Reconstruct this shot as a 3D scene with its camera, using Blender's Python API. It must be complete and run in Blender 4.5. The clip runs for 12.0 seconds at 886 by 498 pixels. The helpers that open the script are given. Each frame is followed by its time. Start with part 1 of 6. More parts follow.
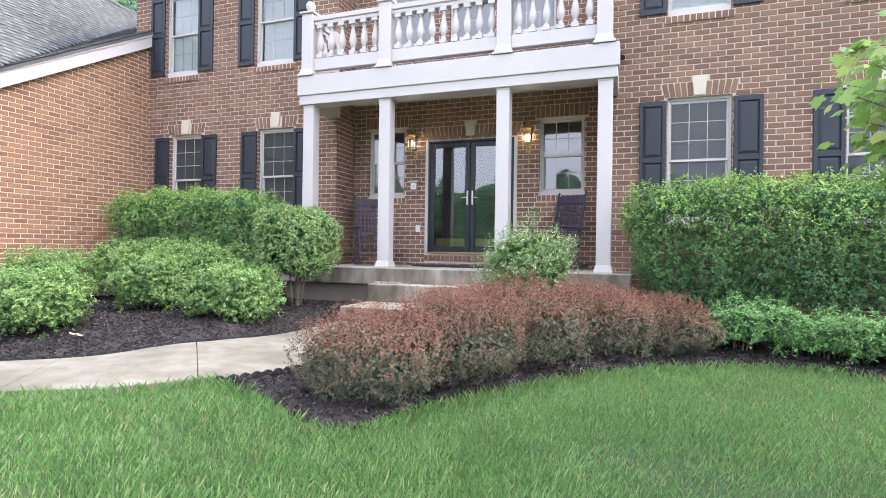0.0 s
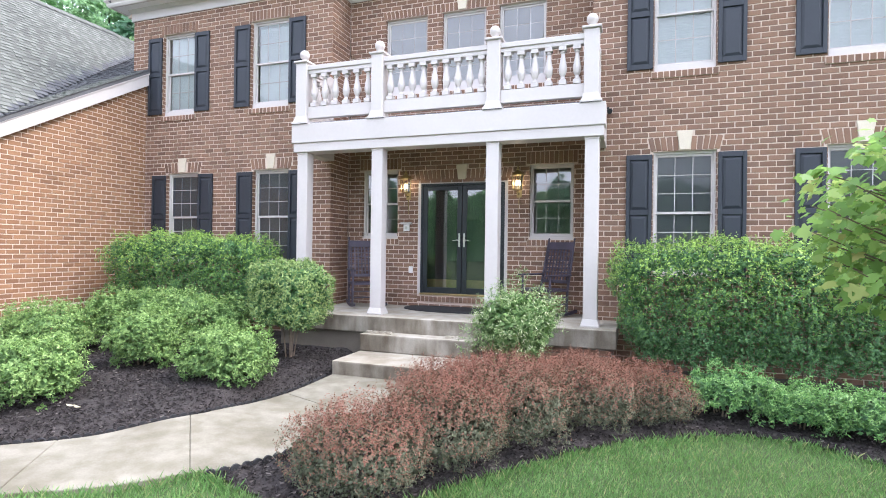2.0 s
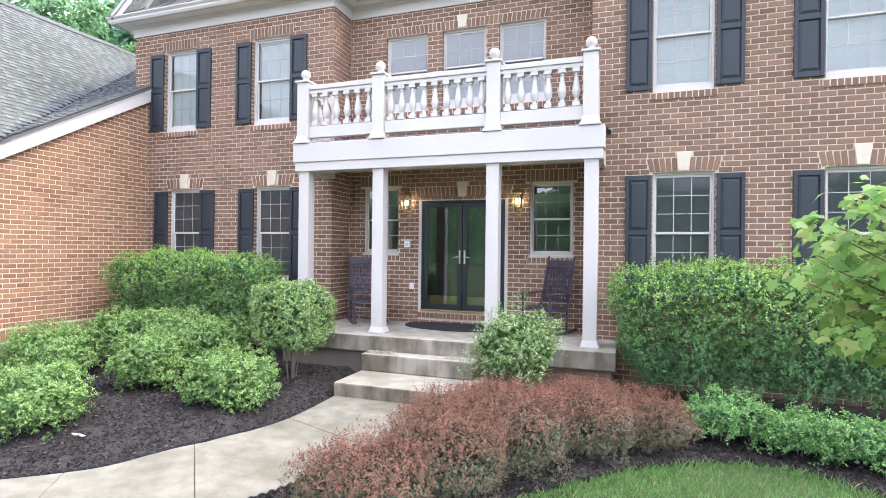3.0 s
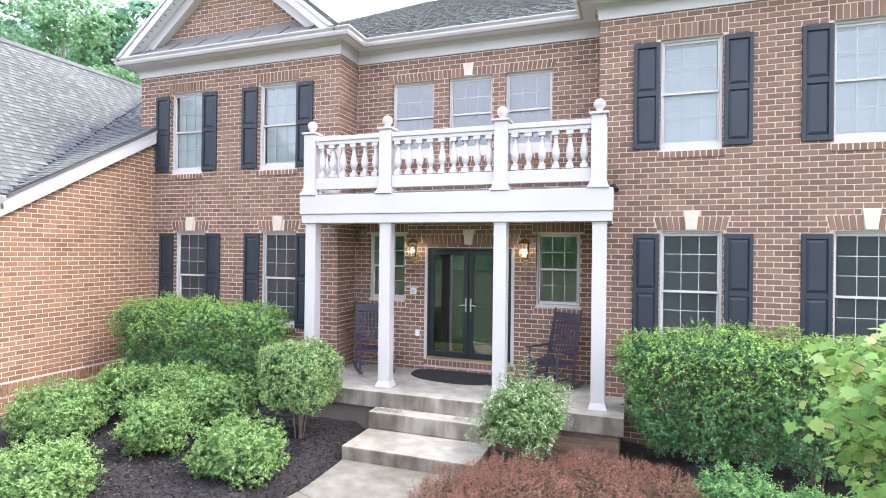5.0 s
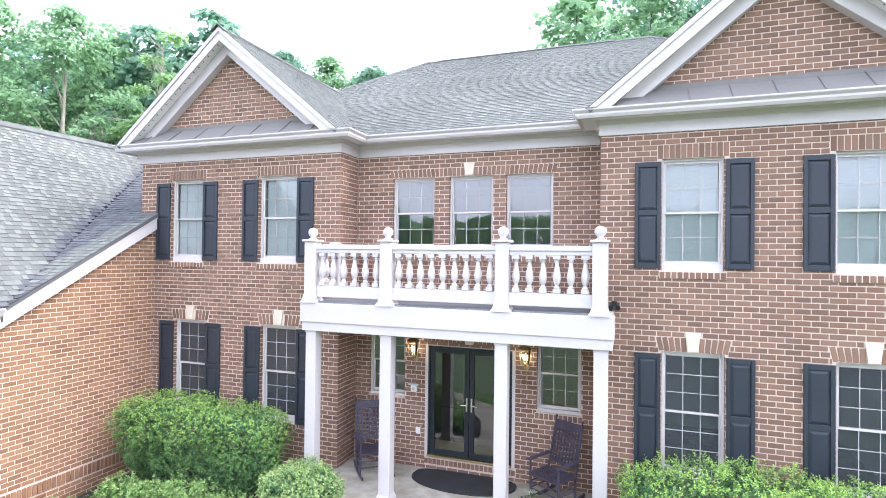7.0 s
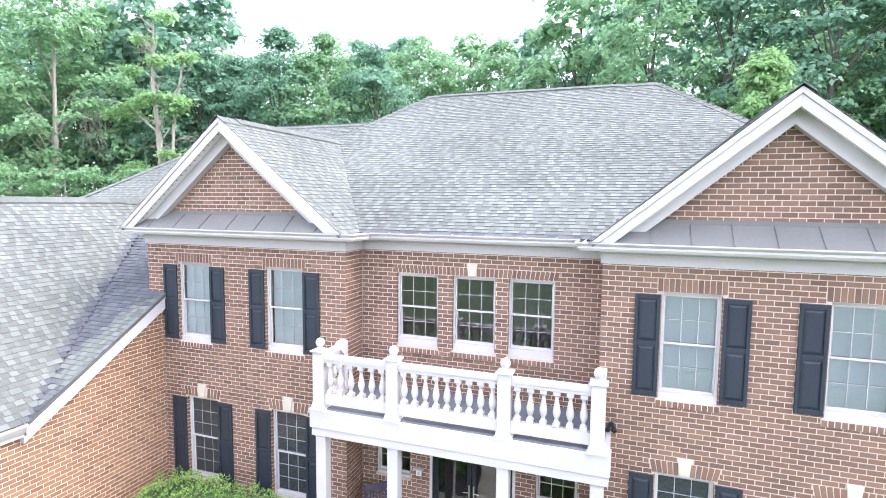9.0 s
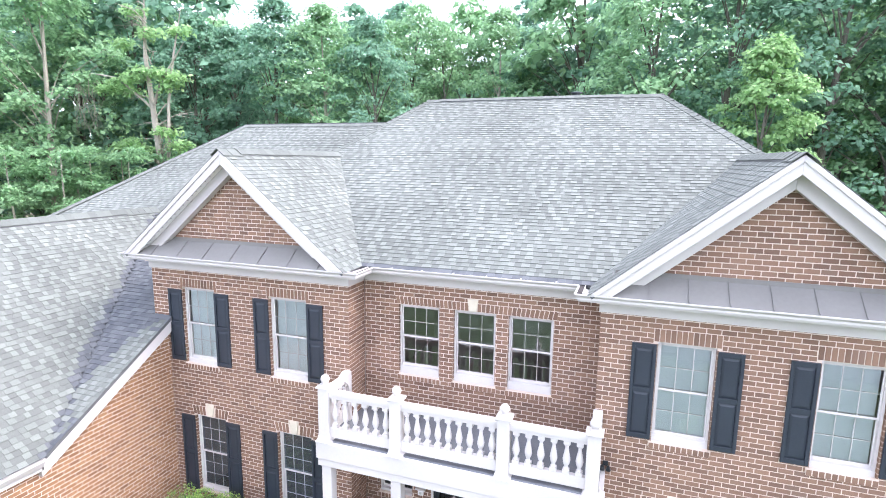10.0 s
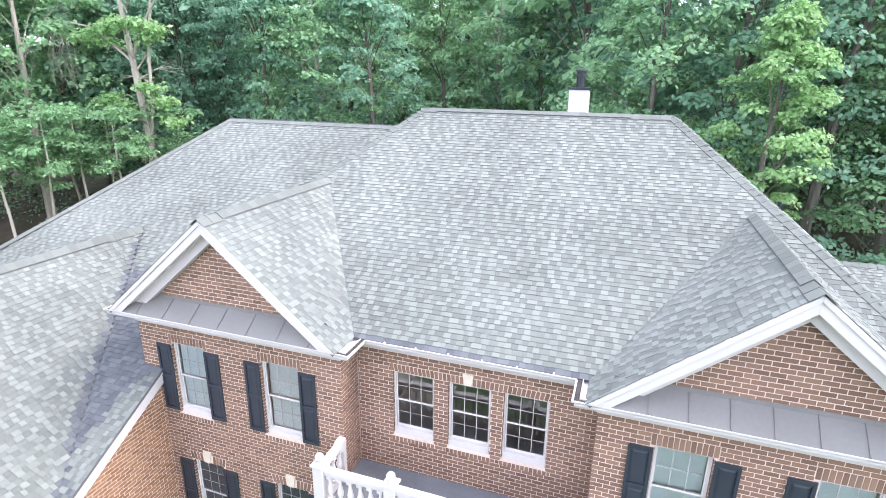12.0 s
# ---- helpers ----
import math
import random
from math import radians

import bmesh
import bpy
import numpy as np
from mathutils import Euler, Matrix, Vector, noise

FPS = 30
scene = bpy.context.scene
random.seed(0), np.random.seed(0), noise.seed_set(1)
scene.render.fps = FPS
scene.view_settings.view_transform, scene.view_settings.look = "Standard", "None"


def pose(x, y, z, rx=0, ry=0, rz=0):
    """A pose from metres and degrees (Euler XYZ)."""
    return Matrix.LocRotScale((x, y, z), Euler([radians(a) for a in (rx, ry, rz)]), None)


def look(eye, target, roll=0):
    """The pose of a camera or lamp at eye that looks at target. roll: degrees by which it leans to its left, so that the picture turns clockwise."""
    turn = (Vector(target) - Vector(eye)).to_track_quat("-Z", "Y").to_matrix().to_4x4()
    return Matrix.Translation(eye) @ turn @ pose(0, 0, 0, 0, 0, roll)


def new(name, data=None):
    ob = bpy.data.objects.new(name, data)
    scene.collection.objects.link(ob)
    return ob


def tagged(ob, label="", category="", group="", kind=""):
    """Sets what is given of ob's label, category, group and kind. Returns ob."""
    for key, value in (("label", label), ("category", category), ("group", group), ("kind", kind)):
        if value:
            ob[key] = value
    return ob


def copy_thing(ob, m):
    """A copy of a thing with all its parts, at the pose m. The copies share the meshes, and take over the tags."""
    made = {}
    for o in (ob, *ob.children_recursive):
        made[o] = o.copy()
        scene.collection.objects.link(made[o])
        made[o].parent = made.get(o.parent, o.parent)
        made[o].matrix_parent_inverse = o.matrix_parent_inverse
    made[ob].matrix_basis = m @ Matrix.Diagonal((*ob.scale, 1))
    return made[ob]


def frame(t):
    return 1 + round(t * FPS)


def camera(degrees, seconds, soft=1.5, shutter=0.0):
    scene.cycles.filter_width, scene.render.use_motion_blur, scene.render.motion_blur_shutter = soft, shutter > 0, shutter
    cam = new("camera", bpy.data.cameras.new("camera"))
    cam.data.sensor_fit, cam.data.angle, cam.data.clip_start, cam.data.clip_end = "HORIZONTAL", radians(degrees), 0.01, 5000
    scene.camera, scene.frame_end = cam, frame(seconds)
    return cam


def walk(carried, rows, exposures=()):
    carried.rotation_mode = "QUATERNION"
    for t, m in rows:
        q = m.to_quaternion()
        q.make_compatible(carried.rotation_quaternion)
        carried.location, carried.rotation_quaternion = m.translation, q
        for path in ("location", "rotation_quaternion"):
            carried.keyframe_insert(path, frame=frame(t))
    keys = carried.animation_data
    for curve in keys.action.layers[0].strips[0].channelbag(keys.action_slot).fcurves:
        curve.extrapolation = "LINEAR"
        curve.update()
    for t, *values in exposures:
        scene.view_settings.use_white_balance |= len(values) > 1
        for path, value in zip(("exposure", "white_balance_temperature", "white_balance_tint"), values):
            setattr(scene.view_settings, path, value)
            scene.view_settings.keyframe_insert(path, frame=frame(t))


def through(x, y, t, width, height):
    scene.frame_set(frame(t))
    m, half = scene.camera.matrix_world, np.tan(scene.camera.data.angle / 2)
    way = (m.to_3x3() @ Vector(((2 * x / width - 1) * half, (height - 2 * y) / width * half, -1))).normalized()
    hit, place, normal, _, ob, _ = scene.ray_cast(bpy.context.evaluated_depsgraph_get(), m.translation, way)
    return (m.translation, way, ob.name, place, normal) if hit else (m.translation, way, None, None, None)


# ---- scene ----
cam = camera(79.1, 12.0, soft=0.95)
PATH = [
    (0, (0.656, -0.489, 0.954), (-0.016, 1.395, 0.956), 0.8),
    (0.5, (0.683, -0.524, 1.14), (0.011, 1.36, 1.14), 0.8),
    (1, (0.721, -0.545, 1.328), (0.049, 1.339, 1.33), 0.8),
    (1.5, (0.764, -0.57, 1.51), (0.095, 1.315, 1.514), 0.8),
    (2, (0.813, -0.596, 1.687), (0.144, 1.289, 1.69), 0.8),
    (2.5, (0.838, -0.627, 1.842), (0.169, 1.258, 1.844), 0.7),
    (4.5, (0.747, -0.683, 2.541), (0.073, 1.2, 2.548), 0.7),
    (5, (0.721, -0.69, 2.818), (0.049, 1.194, 2.825), 0.7),
    (5.5, (0.69, -0.711, 3.121), (0.022, 1.175, 3.137), 0.7),
    (6, (0.712, -0.702, 3.494), (0.038, 1.181, 3.511), 0.7),
    (6.5, (0.694, -0.714, 3.97), (0.021, 1.17, 3.99), 0.7),
    (7, (0.697, -0.691, 4.497), (0.023, 1.192, 4.522), 0.7),
    (7.5, (0.694, -0.67, 5.144), (0.019, 1.212, 5.154), 0.7),
    (9.5, (0.597, -0.815, 7.961), (-0.065, 1.055, 7.708), 0.6),
    (10, (0.551, -0.767, 8.653), (-0.104, 1.094, 8.327), 0.7),
    (10.5, (0.482, -0.595, 9.326), (-0.167, 1.254, 8.928), 0.7),
    (11, (0.403, -0.337, 9.956), (-0.238, 1.498, 9.487), 0.8),
    (11.5, (0.315, -0.002, 10.596), (-0.318, 1.817, 10.056), 0.8),
    (12, (0.228, 0.241, 11.198), (-0.394, 2.042, 10.591), 0.8),
]
walk(cam, [(t, look(eye, target, roll)) for t, eye, target, roll in PATH],
     exposures=[(0, 1.88, 6100, 17), (2.5, 1.96, 6100, 15.5), (4.5, 2.05, 6040, 16), (6.5, 2.14, 5940, 17), (9.5, 2.20, 5980, 17), (12.0, 2.13, 6000, 16)])

# ---- world, sun, exposure ----
world = bpy.data.worlds.new("sky")
scene.world = world
world.use_nodes = True
wn = world.node_tree
sky = wn.nodes.new("ShaderNodeTexSky")
sky.sky_type, sky.sun_disc = "NISHITA", False
sky.sun_elevation, sky.sun_rotation = radians(51), radians(77)
sky.air_density, sky.dust_density = 1.0, 4.0
pale = wn.nodes.new("ShaderNodeHueSaturation")
pale.inputs["Saturation"].default_value = 0.25
veil = wn.nodes.new("ShaderNodeMix")
veil.data_type = "RGBA"
veil.inputs["Factor"].default_value = 0.5
veil.inputs["B"].default_value = (6.9, 7.5, 8.5, 1)
wn.links.new(sky.outputs[0], pale.inputs["Color"])
wn.links.new(pale.outputs[0], veil.inputs["A"])
wn.links.new(veil.outputs["Result"], wn.nodes["Background"].inputs["Color"])
wn.nodes["Background"].inputs["Strength"].default_value = 0.158
sun_data = bpy.data.lights.new("sun", "SUN")
sun_data.energy, sun_data.angle, sun_data.color = 0.85, radians(28), (1.0, 0.90, 0.76)
sun = new("sun", sun_data)
sun.matrix_world = look((17, 4, 22), (0, 0, 0))


# ---- mesh helpers ----
class MB:
    """A mesh under construction."""

    def __init__(self):
        self.v, self.f, self.mi = [], [], []

    def face(self, *pts, mi=0):
        n = len(self.v)
        self.v += [tuple(p) for p in pts]
        self.f.append(tuple(range(n, n + len(pts))))
        self.mi.append(mi)

    def add(self, verts, faces, mi=0):
        n = len(self.v)
        self.v += [tuple(p) for p in verts]
        self.f += [tuple(i + n for i in q) for q in faces]
        self.mi += [mi] * len(faces)

    def box(self, x0, x1, y0, y1, z0, z1, m=None, mi=0):
        vs = [(x, y, z) for z in (z0, z1) for y in (y0, y1) for x in (x0, x1)]
        if m is not None:
            vs = [m @ Vector(p) for p in vs]
        self.add(vs, [(0, 2, 3, 1), (4, 5, 7, 6), (0, 1, 5, 4), (2, 6, 7, 3), (0, 4, 6, 2), (1, 3, 7, 5)], mi)

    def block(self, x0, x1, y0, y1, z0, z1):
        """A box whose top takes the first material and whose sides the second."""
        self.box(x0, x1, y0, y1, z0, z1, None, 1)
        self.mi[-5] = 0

    def prism(self, poly, vec, mi=0):
        n, vec = len(poly), Vector(vec)
        vs = [Vector(p) for p in poly] + [Vector(p) + vec for p in poly]
        fs = [tuple(reversed(range(n))), tuple(range(n, 2 * n))]
        fs += [(i, (i + 1) % n, n + (i + 1) % n, n + i) for i in range(n)]
        self.add(vs, fs, mi)

    def lathe(self, profile, at=(0, 0, 0), seg=12, mi=0, m=None):
        vs, fs = [], []
        for r, z in profile:
            for s in range(seg):
                a = 2 * math.pi * s / seg
                p = Vector((at[0] + r * math.cos(a), at[1] + r * math.sin(a), at[2] + z))
                vs.append(m @ p if m is not None else p)
        k = len(profile)
        for i in range(k - 1):
            for s in range(seg):
                t = (s + 1) % seg
                fs.append((i * seg + s, i * seg + t, (i + 1) * seg + t, (i + 1) * seg + s))
        fs.append(tuple(reversed(range(seg))))
        fs.append(tuple(range((k - 1) * seg, k * seg)))
        self.add(vs, fs, mi)

    def tube(self, pts, radii, seg=6, mi=0):
        pts = [Vector(p) for p in pts]
        if not isinstance(radii, (list, tuple)):
            radii = [radii] * len(pts)
        vs, fs = [], []
        for i, p in enumerate(pts):
            d = (pts[min(i + 1, len(pts) - 1)] - pts[max(i - 1, 0)]).normalized()
            a = d.cross(Vector((0, 0, 1)) if abs(d.z) < 0.9 else Vector((1, 0, 0))).normalized()
            b = d.cross(a)
            for s in range(seg):
                w = 2 * math.pi * s / seg
                vs.append(p + (a * math.cos(w) + b * math.sin(w)) * radii[i])
        for i in range(len(pts) - 1):
            for s in range(seg):
                t = (s + 1) % seg
                fs.append((i * seg + s, i * seg + t, (i + 1) * seg + t, (i + 1) * seg + s))
        fs.append(tuple(range(seg)))
        fs.append(tuple(range((len(pts) - 1) * seg, len(pts) * seg)))
        self.add(vs, fs, mi)

    def mesh(self, name, mats, smooth=False, fix=True):
        me = bpy.data.meshes.new(name)
        me.from_pydata(self.v, [], self.f)
        for m in mats if isinstance(mats, (list, tuple)) else [mats]:
            me.materials.append(m)
        if any(self.mi):
            me.polygons.foreach_set("material_index", self.mi)
        if fix and len(self.f) < 6000:
            bm = bmesh.new()
            bm.from_mesh(me)
            bmesh.ops.recalc_face_normals(bm, faces=bm.faces)
            bm.to_mesh(me)
            bm.free()
        if smooth:
            me.polygons.foreach_set("use_smooth", [True] * len(me.polygons))
        me.update()
        return me


def part(name, mb, mats, parent=None, label="", smooth=False, bevel=0.0, kind=""):
    """One mesh object, under a thing or a part where a parent is given."""
    me = mb if isinstance(mb, bpy.types.Mesh) else mb.mesh(name, mats, smooth)
    ob = new(name, me)
    if parent is not None:
        ob.parent = parent
    if bevel:
        mod = ob.modifiers.new("bevel", "BEVEL")
        mod.width, mod.segments, mod.limit_method = bevel, 2, "ANGLE"
    if label or kind:
        tagged(ob, label, "", "", kind)
    return ob


def thing(name, label, category, group="", kind="", at=None):
    ob = new(name)
    ob.empty_display_size = 0.2
    if at is not None:
        ob.matrix_basis = at
    return tagged(ob, label, category, group, kind)


def quads_mesh(name, V, mats, corners=4, index=None):
    """A mesh of many loose faces from an array of shape (n, corners, 3)."""
    n = len(V)
    me = bpy.data.meshes.new(name)
    me.vertices.add(n * corners)
    me.vertices.foreach_set("co", np.asarray(V, dtype=np.float32).ravel())
    me.loops.add(n * corners)
    me.loops.foreach_set("vertex_index", np.arange(n * corners, dtype=np.int32))
    me.polygons.add(n)
    me.polygons.foreach_set("loop_start", np.arange(0, n * corners, corners, dtype=np.int32))
    me.polygons.foreach_set("loop_total", np.full(n, corners, dtype=np.int32))
    for m in mats if isinstance(mats, (list, tuple)) else [mats]:
        me.materials.append(m)
    if index is not None:
        me.polygons.foreach_set("material_index", np.asarray(index, dtype=np.int32))
    me.update(calc_edges=True)
    return me


def unit(a):
    return a / np.maximum(np.linalg.norm(a, axis=1, keepdims=True), 1e-9)


def leaves(P, N, size, rng, width=0.55, droop=0.25, wild=0.8):
    """Folded leaves (n, 4, 3) at the points P that face about along N."""
    n = len(P)
    nrm = unit(N + wild * rng.normal(size=(n, 3)))
    t = unit(np.cross(nrm, rng.normal(size=(n, 3))))
    b = np.cross(nrm, t)
    s = (size * rng.uniform(0.65, 1.3, n))[:, None]
    tip = P + t * s - nrm * s * droop
    mid = P + t * s * 0.45
    l = mid + b * s * width * 0.5 - nrm * s * 0.08
    r = mid - b * s * width * 0.5 - nrm * s * 0.08
    return np.stack([P, l, tip, r], axis=1)


# ---- materials ----
def material(name):
    m = bpy.data.materials.new(name)
    m.use_nodes = True
    return m, m.node_tree, m.node_tree.nodes["Principled BSDF"]


def rnd(nt):
    """A random number for each piece, whether it is an object or an island."""
    g, o = nt.nodes.new("ShaderNodeNewGeometry"), nt.nodes.new("ShaderNodeObjectInfo")
    a, f = nt.nodes.new("ShaderNodeMath"), nt.nodes.new("ShaderNodeMath")
    a.operation, f.operation = "ADD", "FRACT"
    nt.links.new(g.outputs["Random Per Island"], a.inputs[0])
    nt.links.new(o.outputs["Random"], a.inputs[1])
    nt.links.new(a.outputs[0], f.inputs[0])
    return f.outputs[0]


def noise_of(nt, scale, detail=4.0, stretch=None):
    g, n = nt.nodes.new("ShaderNodeNewGeometry"), nt.nodes.new("ShaderNodeTexNoise")
    n.inputs["Scale"].default_value, n.inputs["Detail"].default_value = scale, detail
    src = g.outputs["Position"]
    if stretch:
        mp = nt.nodes.new("ShaderNodeMapping")
        mp.inputs["Scale"].default_value = stretch
        nt.links.new(src, mp.inputs["Vector"])
        src = mp.outputs[0]
    nt.links.new(src, n.inputs["Vector"])
    return n.outputs["Fac"]


def ramp(nt, fac, stops):
    r = nt.nodes.new("ShaderNodeValToRGB")
    e = r.color_ramp.elements
    e[0].position, e[0].color = stops[0][0], (*stops[0][1], 1)
    e[1].position, e[1].color = stops[-1][0], (*stops[-1][1], 1)
    for p, c in stops[1:-1]:
        k = e.new(p)
        k.color = (*c, 1)
    nt.links.new(fac, r.inputs[0])
    return r.outputs[0]


def blend(nt, fac, a, b, mode="MIX"):
    x = nt.nodes.new("ShaderNodeMix")
    x.data_type, x.blend_type = "RGBA", mode
    for sock, val in ((x.inputs["Factor"], fac), (x.inputs["A"], a), (x.inputs["B"], b)):
        if isinstance(val, (int, float)):
            sock.default_value = val
        elif isinstance(val, tuple):
            sock.default_value = (*val, 1)
        else:
            nt.links.new(val, sock)
    return x.outputs["Result"]


def bumped(nt, bsdf, fac, strength, dist=0.01):
    b = nt.nodes.new("ShaderNodeBump")
    b.inputs["Strength"].default_value, b.inputs["Distance"].default_value = strength, dist
    nt.links.new(fac, b.inputs["Height"])
    nt.links.new(b.outputs[0], bsdf.inputs["Normal"])


def surface(name, dark, light, rough=0.7, big=1.2, fine=60.0, bump=0.3, metal=0.0, spec=0.4, dist=0.004, stretch=None):
    """A painted, cast or earthen surface with stains and grain."""
    m, nt, b = material(name)
    n1, n2 = noise_of(nt, big, 5, stretch), noise_of(nt, fine, 3, stretch)
    c = ramp(nt, n1, [(0.32, dark), (0.68, light)])
    c = blend(nt, 0.35, c, ramp(nt, n2, [(0.3, dark), (0.7, light)]))
    nt.links.new(c, b.inputs["Base Color"])
    b.inputs["Roughness"].default_value, b.inputs["Metallic"].default_value = rough, metal
    b.inputs["Specular IOR Level"].default_value = spec
    bumped(nt, b, n2, bump, dist)
    return m


def pieces(name, stops, rough=0.85, fine=90.0, bump=0.5, spec=0.25, big=0.9, soil=0.25):
    """Bricks, shingles and chips: a colour for each piece, with grain and large stains."""
    m, nt, b = material(name)
    c = ramp(nt, rnd(nt), stops)
    n1, n2 = noise_of(nt, big, 4), noise_of(nt, fine, 3)
    c = blend(nt, soil, c, ramp(nt, n1, [(0.3, (0.25, 0.25, 0.25)), (0.7, (1.0, 1.0, 1.0))]), "MULTIPLY")
    c = blend(nt, 0.4, c, ramp(nt, n2, [(0.3, (0.45, 0.45, 0.45)), (0.72, (1.0, 1.0, 1.0))]), "MULTIPLY")
    nt.links.new(c, b.inputs["Base Color"])
    b.inputs["Roughness"].default_value, b.inputs["Specular IOR Level"].default_value = rough, spec
    bumped(nt, b, n2, bump, 0.004)
    return m


def foliage(name, stops, through=0.3, rough=0.5, tips=None):
    """Leaves: a colour for each, patches over the plant, and some light let through."""
    m, nt, b = material(name)
    c = ramp(nt, rnd(nt), stops)
    n1 = noise_of(nt, 2.2, 3)
    c = blend(nt, 0.5, c, ramp(nt, n1, [(0.3, (0.55, 0.6, 0.5)), (0.7, (1.0, 1.0, 1.0))]), "MULTIPLY")
    nt.links.new(c, b.inputs["Base Color"])
    b.inputs["Roughness"].default_value, b.inputs["Specular IOR Level"].default_value = rough, 0.3
    t, mx = nt.nodes.new("ShaderNodeBsdfTranslucent"), nt.nodes.new("ShaderNodeMixShader")
    nt.links.new(c, t.inputs["Color"])
    mx.inputs[0].default_value = through
    nt.links.new(b.outputs[0], mx.inputs[1])
    nt.links.new(t.outputs[0], mx.inputs[2])
    nt.links.new(mx.outputs[0], nt.nodes["Material Output"].inputs["Surface"])
    return m


def glazing(name, ior=1.9, tint=(0.86, 0.9, 0.9), rough=0.015, mesh=0.0):
    m, nt, b = material(name)
    f, tr = nt.nodes.new("ShaderNodeFresnel"), nt.nodes.new("ShaderNodeBsdfTransparent")
    g, mx = nt.nodes.new("ShaderNodeBsdfGlossy"), nt.nodes.new("ShaderNodeMixShader")
    f.inputs["IOR"].default_value = ior
    tr.inputs["Color"].default_value = (*tint, 1)
    g.inputs["Roughness"].default_value = rough
    nt.links.new(f.outputs[0], mx.inputs[0])
    nt.links.new(tr.outputs[0], mx.inputs[1])
    nt.links.new(g.outputs[0], mx.inputs[2])
    out = mx.outputs[0]
    # a flat grey share paints a veil of haze over the pane
    if mesh:
        d, sc = nt.nodes.new("ShaderNodeBsdfDiffuse"), nt.nodes.new("ShaderNodeMixShader")
        d.inputs["Color"].default_value = (0.115, 0.13, 0.14, 1)
        sc.inputs[0].default_value = mesh
        nt.links.new(out, sc.inputs[1])
        nt.links.new(d.outputs[0], sc.inputs[2])
        out = sc.outputs[0]
    nt.links.new(out, nt.nodes["Material Output"].inputs["Surface"])
    return m


def glow(name, colour, strength):
    m, nt, b = material(name)
    b.inputs["Base Color"].default_value = (*colour, 1)
    b.inputs["Emission Color"].default_value = (*colour, 1)
    b.inputs["Emission Strength"].default_value = strength
    return m


BRICK = pieces("brick", [(0.0, (0.196, 0.120, 0.088)), (0.2, (0.235, 0.140, 0.100)), (0.6, (0.279, 0.166, 0.116)), (0.85, (0.319, 0.192, 0.133)), (1.0, (0.235, 0.150, 0.114))], 0.9, 140.0, 0.5, 0.2, soil=0.15)
# same brick, with the warm light on the wing wall put into its colour
WARM_LIT_BRICK = pieces("warm_lit_brick", [(0.0, (0.238, 0.128, 0.074)), (0.2, (0.281, 0.150, 0.084)), (0.6, (0.325, 0.176, 0.098)), (0.85, (0.359, 0.200, 0.112)), (1.0, (0.281, 0.158, 0.094))], 0.9, 140.0, 0.5, 0.2, soil=0.15)
MORTAR = surface("mortar", (0.565, 0.455, 0.385), (0.695, 0.575, 0.490), 0.95, 1.5, 120.0, 0.4)
CREAM = surface("cast_stone", (0.55, 0.48, 0.385), (0.68, 0.605, 0.495), 0.85, 4.0, 90.0, 0.25)
SHINGLE = pieces("shingle", [(0.0, (0.143, 0.150, 0.138)), (0.5, (0.157, 0.165, 0.152)), (1.0, (0.176, 0.184, 0.169))], 0.95, 120.0, 0.6, 0.15, 0.5, 0.3)
TAB = pieces("shingle_tab", [(0.0, (0.181, 0.190, 0.175)), (0.5, (0.206, 0.215, 0.198)), (1.0, (0.232, 0.243, 0.223))], 0.95, 120.0, 0.6, 0.15, 0.5, 0.3)
# darker shingles beside the valley and in the main roof's first course
DARK_SHINGLE = pieces("dark_shingle", [(0.0, (0.085, 0.09, 0.10)), (0.5, (0.105, 0.11, 0.12)), (1.0, (0.14, 0.145, 0.155))], 0.75, 120.0, 0.6, 0.3, 0.5, 0.3)
UNDERLAY = surface("roofing_felt", (0.10, 0.10, 0.105), (0.15, 0.15, 0.155), 0.95)
WHITE = surface("white_paint", (0.524, 0.486, 0.472), (0.582, 0.542, 0.526), 0.45, 0.8, 25.0, 0.05)
SOFFIT = surface("soffit_paint", (0.750, 0.726, 0.720), (0.820, 0.795, 0.790), 0.6, 0.8, 25.0, 0.05)
METAL = surface("standing_seam_metal", (0.170, 0.162, 0.153), (0.204, 0.195, 0.185), 0.68, 1.0, 18.0, 0.05, spec=0.2)
NAVY = surface("shutter_paint", (0.022, 0.027, 0.037), (0.032, 0.038, 0.05), 0.5, 2.0, 40.0, 0.08)
BLACK = surface("black_paint", (0.012, 0.016, 0.02), (0.02, 0.025, 0.03), 0.35, 2.0, 40.0, 0.05)
# dark concrete, the shade below the porch slab put into its colour
SHADED_CONCRETE = surface("shaded_concrete", (0.13, 0.11, 0.09), (0.22, 0.19, 0.16), 0.95, 1.6, 70.0, 0.35)
def weathered(name, dark, light, stain):
    """Poured concrete with runs and patches of dirt."""
    m = surface(name, dark, light, 0.92, 1.6, 70.0, 0.4)
    nt = m.node_tree
    b = nt.nodes["Principled BSDF"]
    c = b.inputs["Base Color"].links[0].from_socket
    runs, blots = noise_of(nt, 5.0, 5, (1, 1, 0.28)), noise_of(nt, 1.7, 6)
    c = blend(nt, 0.9, c, ramp(nt, runs, [(0.38, stain), (0.62, (1, 1, 1))]), "MULTIPLY")
    c = blend(nt, 0.8, c, ramp(nt, blots, [(0.36, stain), (0.56, (1, 1, 1))]), "MULTIPLY")
    nt.links.new(c, b.inputs["Base Color"])
    return m


